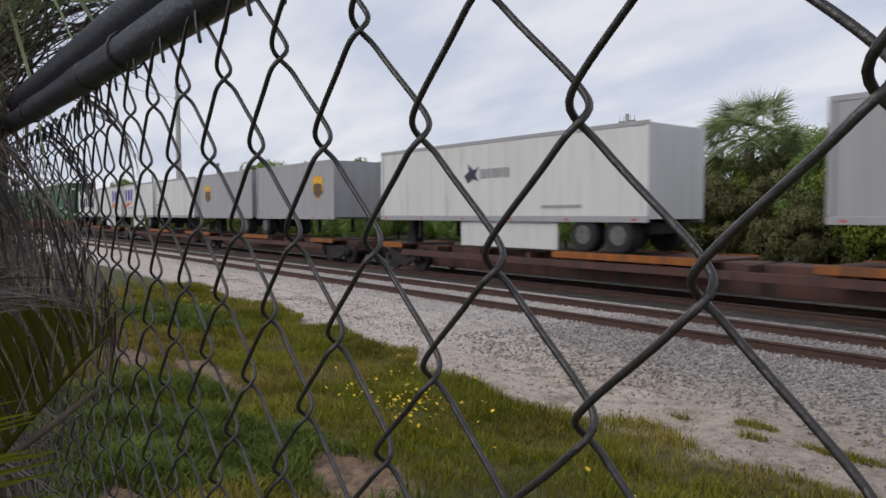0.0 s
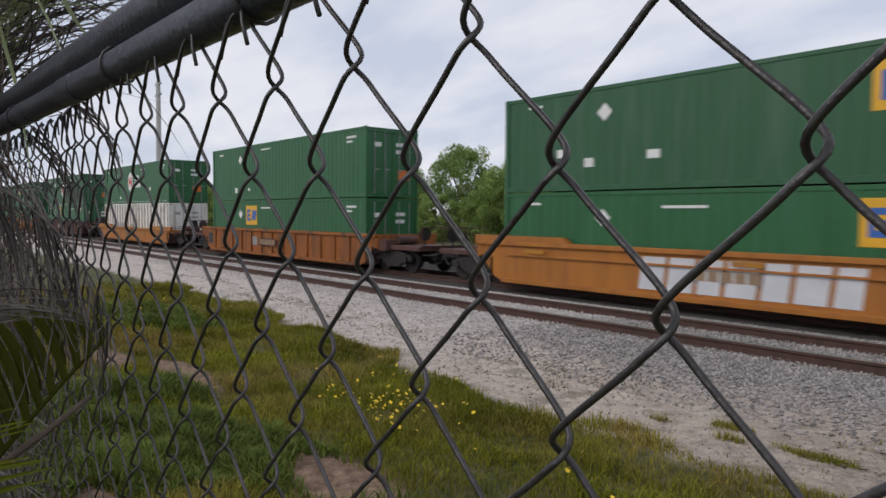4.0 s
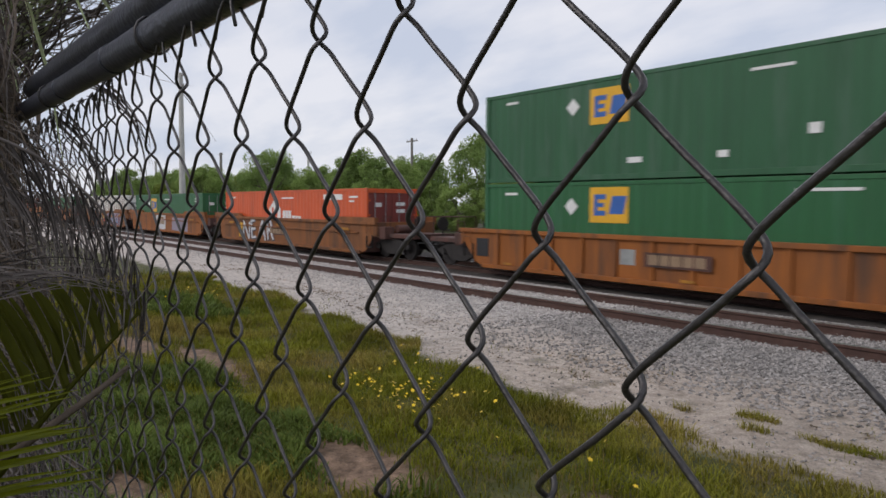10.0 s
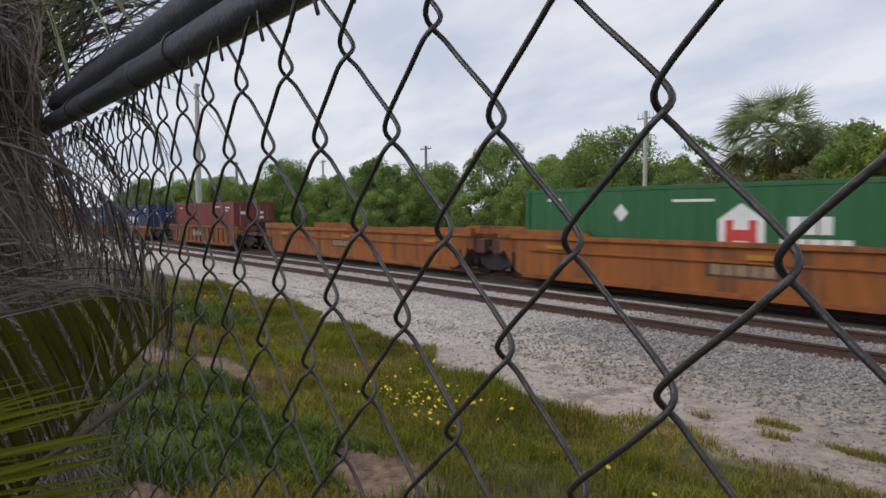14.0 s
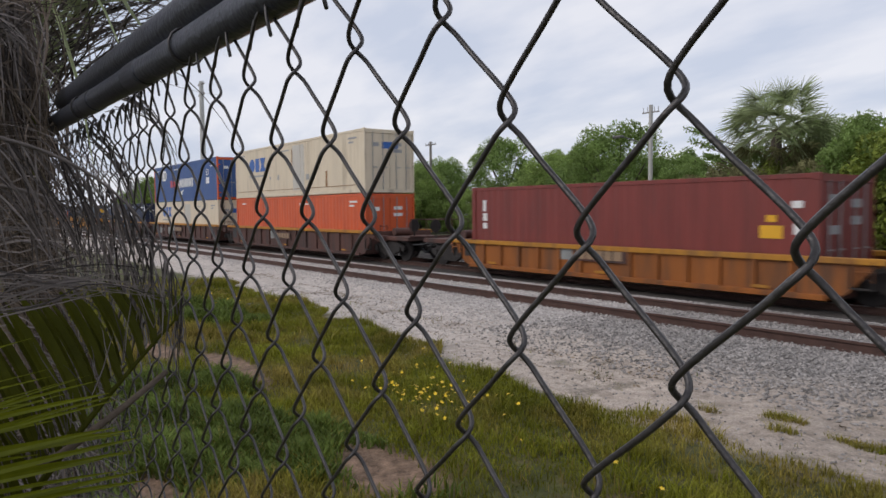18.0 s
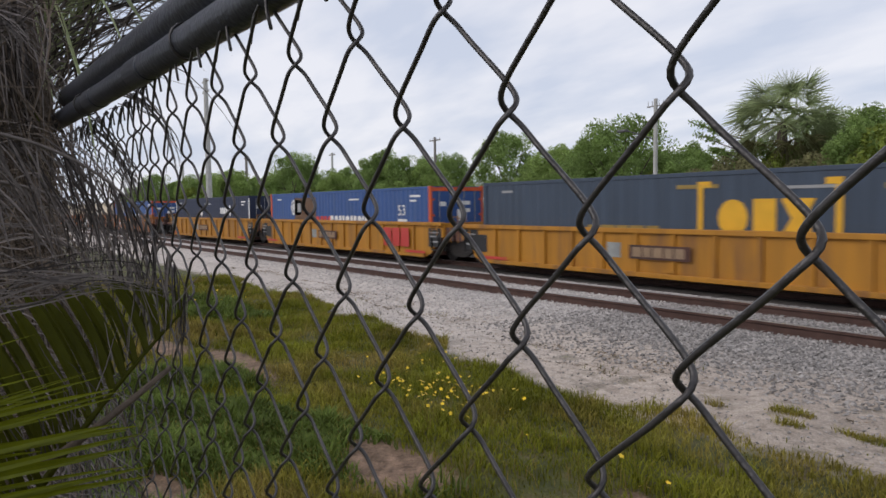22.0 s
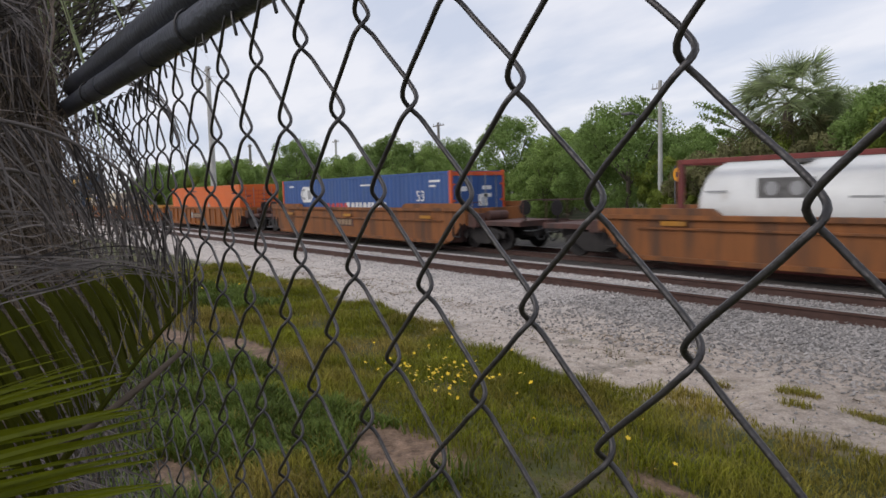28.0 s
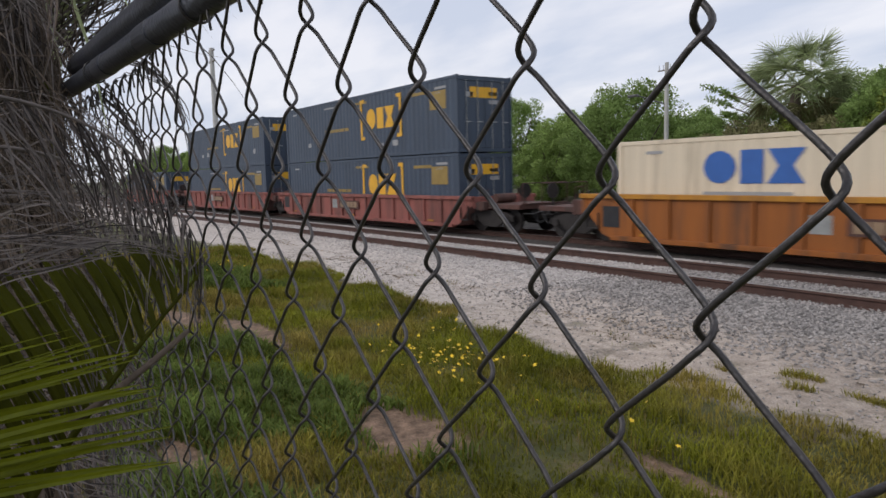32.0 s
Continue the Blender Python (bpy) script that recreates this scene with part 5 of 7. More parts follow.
    slate_box(-759.0, LOW, 32)
    slate_box(-759.0, TOP, 33)
    well_car(-759.0, L, "car_pink", "coup", "art", 7.6, 3.5, "faded red well car under two dark containers", 1.3)
    slate_box(-782.6, LOW, 34)
    well_car(-782.6, L, "car_pink", "art", "coup", 3.5, 7.6, "faded red well car at the end of view", 1.3)


def container_cream(q, z, x, h, zz=1.3):
    th = container(q, z, 16.15, "cream", "cream white steel container with blue name blocks", doors="cream")
    id_marks(th, 16.15, 2.88, int(-q + z * 7), "mark_grey")
    decal("name_block", [disc(x + 0.5 * h, zz + 0.45 * h, 0.5 * h, 0.45 * h), rect(x + 1.13 * h, zz, 0.66 * h, 0.9 * h), [(x + 1.9 * h, zz), (x + 2.9 * h, zz), (x + 2.6 * h, zz + 0.45 * h), (x + 2.9 * h, zz + 0.9 * h), (x + 1.9 * h, zz + 0.9 * h), (x + 2.2 * h, zz + 0.45 * h)]], MAT["mark_blue"], th, -0.003, "blue block device")
    decal("notice", [rect(x, zz - 0.3, 2.6 * h, 0.1)], MAT["mark_grey"], th)
    decal("repair_panel", [rect(8.5, 0.3, 0.95, 2.35), rect(9.5, 0.3, 0.4, 2.35)], MAT["panel_pale"], th, -0.002, "paler grey repaired panel")
    decal("rust_run", [rect(8.35, 1.6, 0.1, 0.9, 0.02), rect(12.3, 0.35, 0.16, 0.8)], MAT["rust_run"], th, -0.001, "brown rust run")
    decal("side_seam", [rect(0.3, 0.36, 15.5, 0.03)], MAT["rust_run"], th, -0.003)
    bm = boxes((16.116, 16.121, 0.9, 1.75, 2.0, 2.3))
    part("door_label", bm, MAT["mark_blue"], th)
    return th


def blue_box(q, z, seed, brown=False, ex=3.0, nx=0.0):
    th = container(q, z, 16.15, "blue", "blue steel container with red corner posts and white name blocks", posts="orange")
    id_marks(th, 16.15, 2.88, seed)
    decal("emblem", [[(ex - 0.73, 2.12), (ex - 0.42, 1.7), (ex + 0.5, 1.7), (ex + 0.78, 1.95), (ex + 0.78, 2.3), (ex + 0.5, 2.5), (ex - 0.42, 2.52)]], MAT["mark"], th, -0.003, "pale hexagon emblem")
    decal("emblem_device", [hoop(ex - 0.3, 2.12, 0.3, 0.3, 0.12, 0.9, 5.4), rect(ex + 0.2, 1.86, 0.42, 0.46)], MAT["mark_grey"], th, -0.011)
    part("door_label", boxes((16.116, 16.121, 1.3, 1.75, 0.95, 1.35), (16.116, 16.121, 1.3, 1.5, 1.5, 1.95), (16.116, 16.121, 1.56, 1.75, 1.5, 1.95)), MAT["mark"], th)
    if brown:
        decal("door_patch", [rect(3.3, 0.9, 2.6, 1.7)], MAT["mark_brown"], th, -0.003, "faded brown painted panel")
    decal("name_block", shapes_row(7.0 + nx, 1.05, 0.64, (0.46, 0.32, 0.34, 0.32, 0.34, 0.32, 0.34, 0.34, 0.2, 0.34), 0.05), MAT["mark"], th)
    decal("name_block_red", shapes_row(4.85 + nx, 1.12, 0.54, (0.52, 0.4, 0.44, 0.36, 0.36), 0.05), MAT["mark_red"], th)
    decal("notice", [rect(13.7, 1.15, 0.7, 0.42)], MAT["mark"], th)
    lettering("53", 0.62, MAT["mark"], th, pose(13.7, -0.006, 1.72, 90, 0, 0))
    return th


def navy_box(q, z, seed):
    th = container(q, z, 16.15, "navy", "dark navy container with small white name blocks and pale end posts")
    id_marks(th, 16.15, 2.88, seed)
    decal("name_block", blocks(10.6, 1.75, 0.4, (0.28, 0.36, 0.3, 0.3), 0.06) + [[(12.15, 1.95), (12.5, 2.35), (12.85, 1.95), (12.5, 1.55)]] + [rect(6.2, 1.6, 0.5, 0.3)], MAT["mark"], th)
    bm = boxes((15.98, 16.155, -0.025, -0.016, 0.2, 2.7), (0.0, 0.16, -0.025, -0.016, 0.2, 2.7))
    part("pale_post", bm, MAT["mark"], th, "white end post")
    return th


def slate_box(q, z, seed):
    th = container(q, z, 16.15, "slate", "dark blue-grey container with yellow block device in brackets")
    id_marks(th, 16.15, 2.88, seed, "mark_grey")
    x, z0 = 9.2, 1.27
    decal("name_block", [disc(x + 0.4, z0 + 0.45, 0.4, 0.45), rect(x + 0.93, z0, 0.56, 0.9), [(x + 1.6, z0), (x + 2.4, z0), (x + 2.15, z0 + 0.45), (x + 2.4, z0 + 0.9), (x + 1.6, z0 + 0.9), (x + 1.85, z0 + 0.45)]], MAT["yellow"], th, -0.003, "yellow block device")
    decal("bracket", [[(x - 0.2, z0 - 0.45), (x - 0.2, z0 - 0.3), (x - 0.42, z0 - 0.3), (x - 0.42, z0 + 1.2), (x - 0.2, z0 + 1.2), (x - 0.2, z0 + 1.35), (x - 0.57, z0 + 1.35), (x - 0.57, z0 - 0.45)], [(x + 2.6, z0 - 0.45), (x + 2.97, z0 - 0.45), (x + 2.97, z0 + 1.35), (x + 2.6, z0 + 1.35), (x + 2.6, z0 + 1.2), (x + 2.82, z0 + 1.2), (x + 2.82, z0 - 0.3), (x + 2.6, z0 - 0.3)]], MAT["yellow"], th)
    decal("name_line", blocks(4.9, 1.35, 0.14, (0.45, 0.5, 0.4, 0.5, 0.4), 0.07) + [rect(8.0, 2.45, 1.2, 0.1), rect(13.0, 2.35, 1.3, 0.12)], MAT["mark_ochre"], th)
    decal("notice", [rect(14.3, 1.7, 1.1, 0.7)], MAT["mark_ochre"], th)
    bm = boxes((16.116, 16.121, 0.6, 1.9, 2.05, 2.45))
    part("door_label", bm, MAT["yellow"], th)
    return th


def tank_pair(q, z):
    for k, x0 in enumerate((0.7, 6.7, 12.6)):
        th = mover("tank_container", q + x0, TRAIN_Y, z, "white cylindrical tank in a rusty red frame", "tank container", "containers on the train")
        Lk, H, W, r = 5.8, 2.75, 2.44, 1.2
        bm = bmesh.new()
        rings = []
        for x, f in ((0.25, 0.0), (0.3, 0.45), (0.42, 0.75), (0.6, 0.93), (0.8, 1.0), (Lk - 0.8, 1.0), (Lk - 0.6, 0.93), (Lk - 0.42, 0.75), (Lk - 0.3, 0.45), (Lk - 0.25, 0.0)):
            rings.append([bm.verts.new((x, W / 2 + r * max(f, 0.02) * math.cos(a * math.pi / 16), H / 2 + 0.1 + r * max(f, 0.02) * math.sin(a * math.pi / 16))) for a in range(32)])
        for ra, rb in zip(rings, rings[1:]):
            for a in range(32):
                bm.faces.new((ra[a], ra[(a + 1) % 32], rb[(a + 1) % 32], rb[a]))
        bmesh.ops.recalc_face_normals(bm, faces=bm.faces[:])
        part("tank_shell", bm, MAT["tank"], th, smooth=True)
        for y0 in (0.0, W - 0.14):
            for x0b in (0.0, Lk - 0.14):
                part("frame_post", boxes((x0b, x0b + 0.14, y0, y0 + 0.14, 0.0, H), bevel=0.012), MAT["maroon"], th)
            part("frame_rail", boxes((0.14, Lk - 0.14, y0, y0 + 0.12, H - 0.12, H), bevel=0.01), MAT["maroon"], th)
            part("frame_rail", boxes((0.14, Lk - 0.14, y0, y0 + 0.12, 0.0, 0.14), bevel=0.01), MAT["maroon"], th)
        for x0b in (0.0, Lk - 0.14):
            part("frame_beam", boxes((x0b, x0b + 0.14, 0.14, W - 0.14, H - 0.14, H)), MAT["maroon"], th)
            part("frame_beam", boxes((x0b, x0b + 0.14, 0.14, W - 0.14, 0.0, 0.14)), MAT["maroon"], th)
        part("walkway", boxes((0.3, Lk - 0.3, W / 2 - 0.25, W / 2 + 0.25, H - 0.06, H - 0.02)), MAT["hub"], th)
        part("manhole", rod(bmesh.new(), (Lk / 2, W / 2 - 0.45, H - 0.2), (Lk / 2, W / 2 - 0.45, H + 0.02), 0.25, seg=18), MAT["hub"], th)
        decal("panel", [rect(2.2, 1.72, 1.35, 0.5)], MAT["hub"], th, 0.06, "grey instrument panel")
        decal("dial", [disc(2.55, 1.97, 0.17, 0.17), disc(3.15, 1.97, 0.17, 0.17)], MAT["mark_grey"], th, 0.05)
        decal("notice", [rect(4.2, 1.62, 0.9, 0.05), rect(4.3, 1.74, 0.7, 0.05), rect(4.5, 1.52, 0.5, 0.05), rect(0.8, 1.9, 0.6, 0.04)], MAT["mark_grey"], th, 0.05)


stack_cars()

# ---- chain-link fence ----
KNOT = np.array((-0.11155, 0.14774, 1.87494))
HALF_COL = np.array((0.032945, -0.000815, -0.000745))
HALF_ROW = np.array((-0.000515, 0.002247, -0.038660))


def mesh_point(c, r):
    """A place on the slack mesh, c half columns and r half rows from its first knot; the mesh bellies out between the posts."""
    k = min(max(c, -23.0), 4.0)
    q = min(r, 12.0)
    belly = -4.504e-05 * k * k - 2.346e-04 * k * q - 9.556e-05 * q * q - 3.333e-06 * k ** 3 - 1.418e-05 * k * k * q
    return KNOT + HALF_COL * c + HALF_ROW * r + np.array((4.319e-05 * k * q + 2.775e-05 * q * q, belly, -1.785e-06 * k * k - 2.357e-05 * k * q))


WIRE_R = 0.00102


def build_fence():
    th = thing("chain_link_fence", pose(0, 0, 0), "dark weathered chain-link fence with a tubular top rail", "fence")
    first, last = -58, 14
    top, bottom = -2, 48
    steps = 24
    for c in range(first, last):
        pts = []
        for r in range(top, bottom):
            right = (c + r) % 2 != 0
            a, b = (1.0, 0.0) if right else (0.0, 1.0)
            for k in range(steps):
                u = k / steps
                s = 0.72 * u + 0.28 * (3 * u * u - 2 * u ** 3)
                f = 0.5 + (a + (b - a) * s - 0.5) * 1.19
                depth = math.tanh(min(u, 1 - u) / 0.075) * (-1 if right else 1) * 0.0044
                pts.append(mesh_point(c + f, r - 0.07 + u) + np.array((0, depth, 0)))
        # bends are round
        line = np.array(pts)
        k = np.array((1, 2, 2, 2, 1)) / 8.0
        pad = np.concatenate([line[:2], line, line[-2:]])
        line = np.stack([np.convolve(pad[:, q], k, "valid") for q in range(3)], -1)
        pts = list(line)
        # twisted and clipped upper end
        base = pts[0]
        way = 1.0 if (c + top) % 2 else -1.0
        hook = [base + np.array((way * dx, dy, dz)) for dx, dy, dz in ((0.017, -0.003, -0.019), (0.012, -0.003, -0.009), (0.008, -0.002, 0.001), (0.005, 0.002, 0.006), (0.002, 0.003, 0.005))]
        v, f = tube(np.array(hook + pts), WIRE_R, 6)
        raw("wire", v, f, MAT["wire"], th, smooth=True)
    xs = np.linspace(-2.6, 0.9, 30)
    rail_pts = np.stack([xs, 0.150 + 0 * xs, 1.967 - 0.016 * (xs + 0.45)], -1)
    v, f = tube(rail_pts, 0.0118, 20)
    rail = raw("top_rail", v, f, MAT["pipe"], th, smooth=True)
    for x in (-0.64, -0.86, -1.6, 0.2):
        z = 1.967 - 0.016 * (x + 0.45)
        v, f = tube(np.array([(x - 0.05, 0.15, z + 0.0008), (x, 0.15, z), (x + 0.001, 0.15, z)]), 0.0127, 20)
        raw("sleeve", v, f, MAT["pipe"], rail, smooth=True)
    for x in (-0.53, -0.95, -0.3, 0.05):
        z = 1.967 - 0.016 * (x + 0.45)
        a = np.linspace(0, 2 * np.pi, 16)
        v, f = tube(np.stack([x + 0.004 * np.sin(a / 2), 0.15 + 0.0132 * np.cos(a), z + 0.0132 * np.sin(a)], -1), 0.001, 5)
        raw("tie_wire", v, f, MAT["wire"], rail, smooth=True)
    xs = np.linspace(-1.12, 0.9, 20)
    v, f = tube(np.stack([xs, 0.158 + 0 * xs, 1.9945 - 0.016 * (xs + 0.45)], -1), 0.0148, 20)
    raw("upper_rail", v, f, MAT["pipe"], th, smooth=True)
    # a strand of barbed wire over the rails
    xs = np.linspace(-1.3, 0.9, 120)
    strand = np.stack([xs, 0.165 + 0.003 * np.sin(xs * 9), 2.012 - 0.016 * (xs + 0.45) + 0.004 * np.sin(xs * 14)], -1)
    v, f = tube(strand, 0.0011, 5)
    bw = raw("barbed_wire", v, f, MAT["wire"], th, smooth=True)
    for k in range(6, 118, 5):
        p = strand[k]
        for d in ((0.004, 0.004, 0.009), (-0.005, -0.004, 0.008), (0.003, -0.006, -0.008)):
            v, f = tube(np.array([p - np.array(d) * 0.3, p, p + np.array(d)]), np.array((0.001, 0.0011, 0.0004)), 5)
            raw("barb", v, f, MAT["wire"], bw)
    for x in (-2.3, 0.75):
        v, f = tube(np.array([(x, 0.172, 1.985), (x, 0.2, 1.2), (x, 0.235, 0.0)]), 0.024, 16)
        raw("post", v, f, MAT["pipe"], th, smooth=True)


build_fence()


# ---- plants ----
def strips(name, paths, widths, mat, parent=None, fold=0.0, blunt=False):
    """Leaf strips: each path is (n x 3); ribbons with a slight fold along the middle, joined in one mesh."""
    vs, fs, base = [], [], 0
    for p, w in zip(paths, widths):
        p = np.asarray(p, float)
        n = len(p)
        tan = np.gradient(p, axis=0)
        tan /= np.linalg.norm(tan, axis=1)[:, None] + 1e-9
        ref = np.array((0.92, 0.3, 0.25)) if abs(tan[0][0]) < 0.85 else np.array((0.1, 0.2, 1.0))
        side = np.cross(tan, ref)
        side /= np.linalg.norm(side, axis=1)[:, None] + 1e-9
        nor = np.cross(side, tan)
        prof = np.sin(np.linspace(0.25, 1.0, n) * np.pi) ** 0.7 * 0.9 + 0.1
        if blunt:
            u = np.linspace(0.0, 1.0, n)
            prof = np.clip((1.03 - u) / 0.2, 0.08, 1.0) ** 0.7 * (0.7 + 0.3 * np.minimum(u * 2.5, 1.0))
        w2 = (w * prof / 2)[:, None]
        vs += [p - side * w2 + nor * w2 * fold, p, p + side * w2 + nor * w2 * fold]
        for i in range(n - 1):
            fs.append((base + i, base + i + 1, base + n + i + 1, base + n + i))
            fs.append((base + n + i, base + n + i + 1, base + 2 * n + i + 1, base + 2 * n + i))
        base += 3 * n
    return raw(name, np.concatenate(vs), fs, mat, parent)


def arc(start, way, length, droop, n=9, curl=0.0, rng=random):
    start, way = np.array(start, float), np.array(way, float)
    way /= np.linalg.norm(way)
    s = np.linspace(0, 1, n)[:, None]
    wob = np.array([rng.uniform(-1, 1), rng.uniform(-1, 1), rng.uniform(-1, 1)]) * curl * length
    return start + way * length * s + np.array((0, 0, -droop)) * length * s ** 2.0 + wob * np.sin(s * 3.0 * np.pi) * 0.25


def build_near_palm():
    rng = random.Random(5)
    th = thing("cabbage_palm", pose(0, 0, 0), "shaggy cabbage palm with hanging dead fronds beside the fence", "palm tree")
    zz = np.linspace(0, 2.7, 14)
    v, f = tube(np.stack([-1.85 + 0.02 * np.sin(zz * 2), -0.03 + 0 * zz, zz], -1), (0.13 + 0.02 * np.sin(zz * 9)) * np.where(zz > 2.65, 0.05, 1.0), 14)
    trunk = raw("trunk", v, f, MAT["bark"], th, smooth=True)
    for k in range(46):
        a, z = rng.uniform(0, 6.28), 0.3 + k * 0.05
        p = np.array((-1.85 + 0.14 * math.cos(a), -0.03 + 0.14 * math.sin(a), z))
        strips("leaf_boot", [arc(p, (math.cos(a) * 0.5, math.sin(a) * 0.5, 1), 0.16, -0.1, 5, rng=rng)], [0.05], MAT["dead_brown"], trunk)
    sk, wd = [], []
    for k in range(620):
        a = rng.uniform(0, 6.28)
        r = rng.uniform(0.12, 0.27)
        z = rng.uniform(0.5, 2.65)
        sk.append(arc((-1.8 + r * math.cos(a), -0.04 + r * math.sin(a) * 0.95, z), (rng.gauss(0, 0.35) + 0.25 * math.cos(a), rng.gauss(0.05, 0.2), -1), rng.uniform(0.25, 0.6), rng.uniform(-0.1, 0.3), 7, 0.12, rng))
        wd.append(rng.uniform(0.006, 0.018))
    tagged(strips("dead_skirt", sk, wd, MAT["dead_brown"], th, 0.3), "brown dead leaf skirt round the trunk", kind="stuff")
    def bow(p0, p1, p2, jit, n=11):
        """A curve from p0 past p1 to p2, each shaken by jit."""
        p0, p1, p2 = (np.array(p) + np.array([rng.gauss(0, jit) for _ in range(3)]) * np.array((1.0, 0.45, 1.0)) for p in (p0, p1, p2))
        s = np.linspace(0, 1, n)[:, None]
        kink = np.array([rng.gauss(0, 1) for _ in range(3)]) * jit * 0.35
        return p0 * (1 - s) ** 2 + 2 * p1 * s * (1 - s) + p2 * s * s + kink * np.sin(s * rng.uniform(3, 9))

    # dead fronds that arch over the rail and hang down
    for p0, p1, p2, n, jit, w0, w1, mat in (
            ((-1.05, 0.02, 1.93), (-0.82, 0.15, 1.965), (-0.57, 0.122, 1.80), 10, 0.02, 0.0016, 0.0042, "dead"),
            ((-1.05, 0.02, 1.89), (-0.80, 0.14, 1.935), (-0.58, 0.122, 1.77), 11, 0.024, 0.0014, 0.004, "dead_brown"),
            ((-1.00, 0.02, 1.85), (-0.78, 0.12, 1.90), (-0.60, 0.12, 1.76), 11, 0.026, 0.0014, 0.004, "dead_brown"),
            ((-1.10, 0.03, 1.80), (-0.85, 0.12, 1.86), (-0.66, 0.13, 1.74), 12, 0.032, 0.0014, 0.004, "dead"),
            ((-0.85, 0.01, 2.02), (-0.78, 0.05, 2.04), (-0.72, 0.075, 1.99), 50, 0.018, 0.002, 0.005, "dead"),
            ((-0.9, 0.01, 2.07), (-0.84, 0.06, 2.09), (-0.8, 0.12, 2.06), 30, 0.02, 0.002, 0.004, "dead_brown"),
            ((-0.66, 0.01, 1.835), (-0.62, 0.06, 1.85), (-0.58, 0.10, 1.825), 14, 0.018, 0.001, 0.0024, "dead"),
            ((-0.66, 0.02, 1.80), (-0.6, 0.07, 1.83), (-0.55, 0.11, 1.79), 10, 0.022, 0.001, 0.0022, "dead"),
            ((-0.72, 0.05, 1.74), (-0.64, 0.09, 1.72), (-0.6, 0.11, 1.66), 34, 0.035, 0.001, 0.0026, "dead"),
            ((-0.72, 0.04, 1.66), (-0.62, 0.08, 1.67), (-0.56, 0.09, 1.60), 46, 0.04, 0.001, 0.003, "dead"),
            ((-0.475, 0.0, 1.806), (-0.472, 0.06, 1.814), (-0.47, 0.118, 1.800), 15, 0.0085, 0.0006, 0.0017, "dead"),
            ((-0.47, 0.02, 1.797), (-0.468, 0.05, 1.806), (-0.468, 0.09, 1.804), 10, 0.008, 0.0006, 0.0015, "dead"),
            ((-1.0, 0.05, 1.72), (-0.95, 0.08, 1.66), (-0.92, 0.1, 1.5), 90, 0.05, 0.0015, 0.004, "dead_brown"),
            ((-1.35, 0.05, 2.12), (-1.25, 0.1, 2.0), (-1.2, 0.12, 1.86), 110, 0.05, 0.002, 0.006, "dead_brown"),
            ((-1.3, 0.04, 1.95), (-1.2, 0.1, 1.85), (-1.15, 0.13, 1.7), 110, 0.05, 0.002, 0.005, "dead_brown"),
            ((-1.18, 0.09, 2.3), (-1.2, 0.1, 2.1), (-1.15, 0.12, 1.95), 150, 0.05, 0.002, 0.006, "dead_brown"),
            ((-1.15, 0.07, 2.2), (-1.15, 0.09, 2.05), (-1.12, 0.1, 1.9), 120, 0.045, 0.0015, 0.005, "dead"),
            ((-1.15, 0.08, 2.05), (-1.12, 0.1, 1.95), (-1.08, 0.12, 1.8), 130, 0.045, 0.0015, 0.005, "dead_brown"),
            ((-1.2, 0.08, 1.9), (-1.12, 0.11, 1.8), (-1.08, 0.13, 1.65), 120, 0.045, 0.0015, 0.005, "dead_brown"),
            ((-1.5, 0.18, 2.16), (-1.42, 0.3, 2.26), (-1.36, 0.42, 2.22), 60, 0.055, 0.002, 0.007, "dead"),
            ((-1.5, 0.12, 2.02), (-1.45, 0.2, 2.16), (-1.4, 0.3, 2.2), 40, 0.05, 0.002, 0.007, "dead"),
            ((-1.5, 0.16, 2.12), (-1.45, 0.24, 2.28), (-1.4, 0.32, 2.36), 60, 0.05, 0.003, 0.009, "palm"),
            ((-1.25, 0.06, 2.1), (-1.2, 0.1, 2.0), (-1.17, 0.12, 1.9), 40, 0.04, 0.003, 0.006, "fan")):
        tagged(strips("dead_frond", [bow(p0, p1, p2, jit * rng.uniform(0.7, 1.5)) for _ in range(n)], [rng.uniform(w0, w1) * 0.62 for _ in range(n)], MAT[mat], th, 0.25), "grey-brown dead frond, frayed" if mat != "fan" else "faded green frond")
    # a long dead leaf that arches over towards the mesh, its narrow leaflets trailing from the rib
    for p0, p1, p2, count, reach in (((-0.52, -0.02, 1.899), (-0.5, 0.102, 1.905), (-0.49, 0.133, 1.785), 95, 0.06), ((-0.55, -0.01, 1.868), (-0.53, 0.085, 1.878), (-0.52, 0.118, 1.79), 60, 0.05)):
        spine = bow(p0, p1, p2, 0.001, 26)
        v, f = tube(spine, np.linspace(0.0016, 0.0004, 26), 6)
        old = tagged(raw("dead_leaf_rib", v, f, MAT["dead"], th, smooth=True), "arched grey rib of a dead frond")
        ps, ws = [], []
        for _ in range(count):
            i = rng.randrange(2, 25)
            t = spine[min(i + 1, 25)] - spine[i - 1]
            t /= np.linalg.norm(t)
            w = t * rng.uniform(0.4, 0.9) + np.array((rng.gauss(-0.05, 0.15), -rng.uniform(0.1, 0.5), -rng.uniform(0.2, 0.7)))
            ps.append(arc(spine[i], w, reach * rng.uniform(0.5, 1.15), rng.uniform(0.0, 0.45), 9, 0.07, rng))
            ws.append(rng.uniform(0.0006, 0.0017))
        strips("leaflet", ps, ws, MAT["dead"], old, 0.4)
    # costapalmate leaf: a stout rib with long segments standing up from it, side by side
    def rib_at(k):
        return np.array((-0.485, 0.1240 - 0.0078 * k, 1.7765 - 0.0075 * k - 0.00012 * k * k))

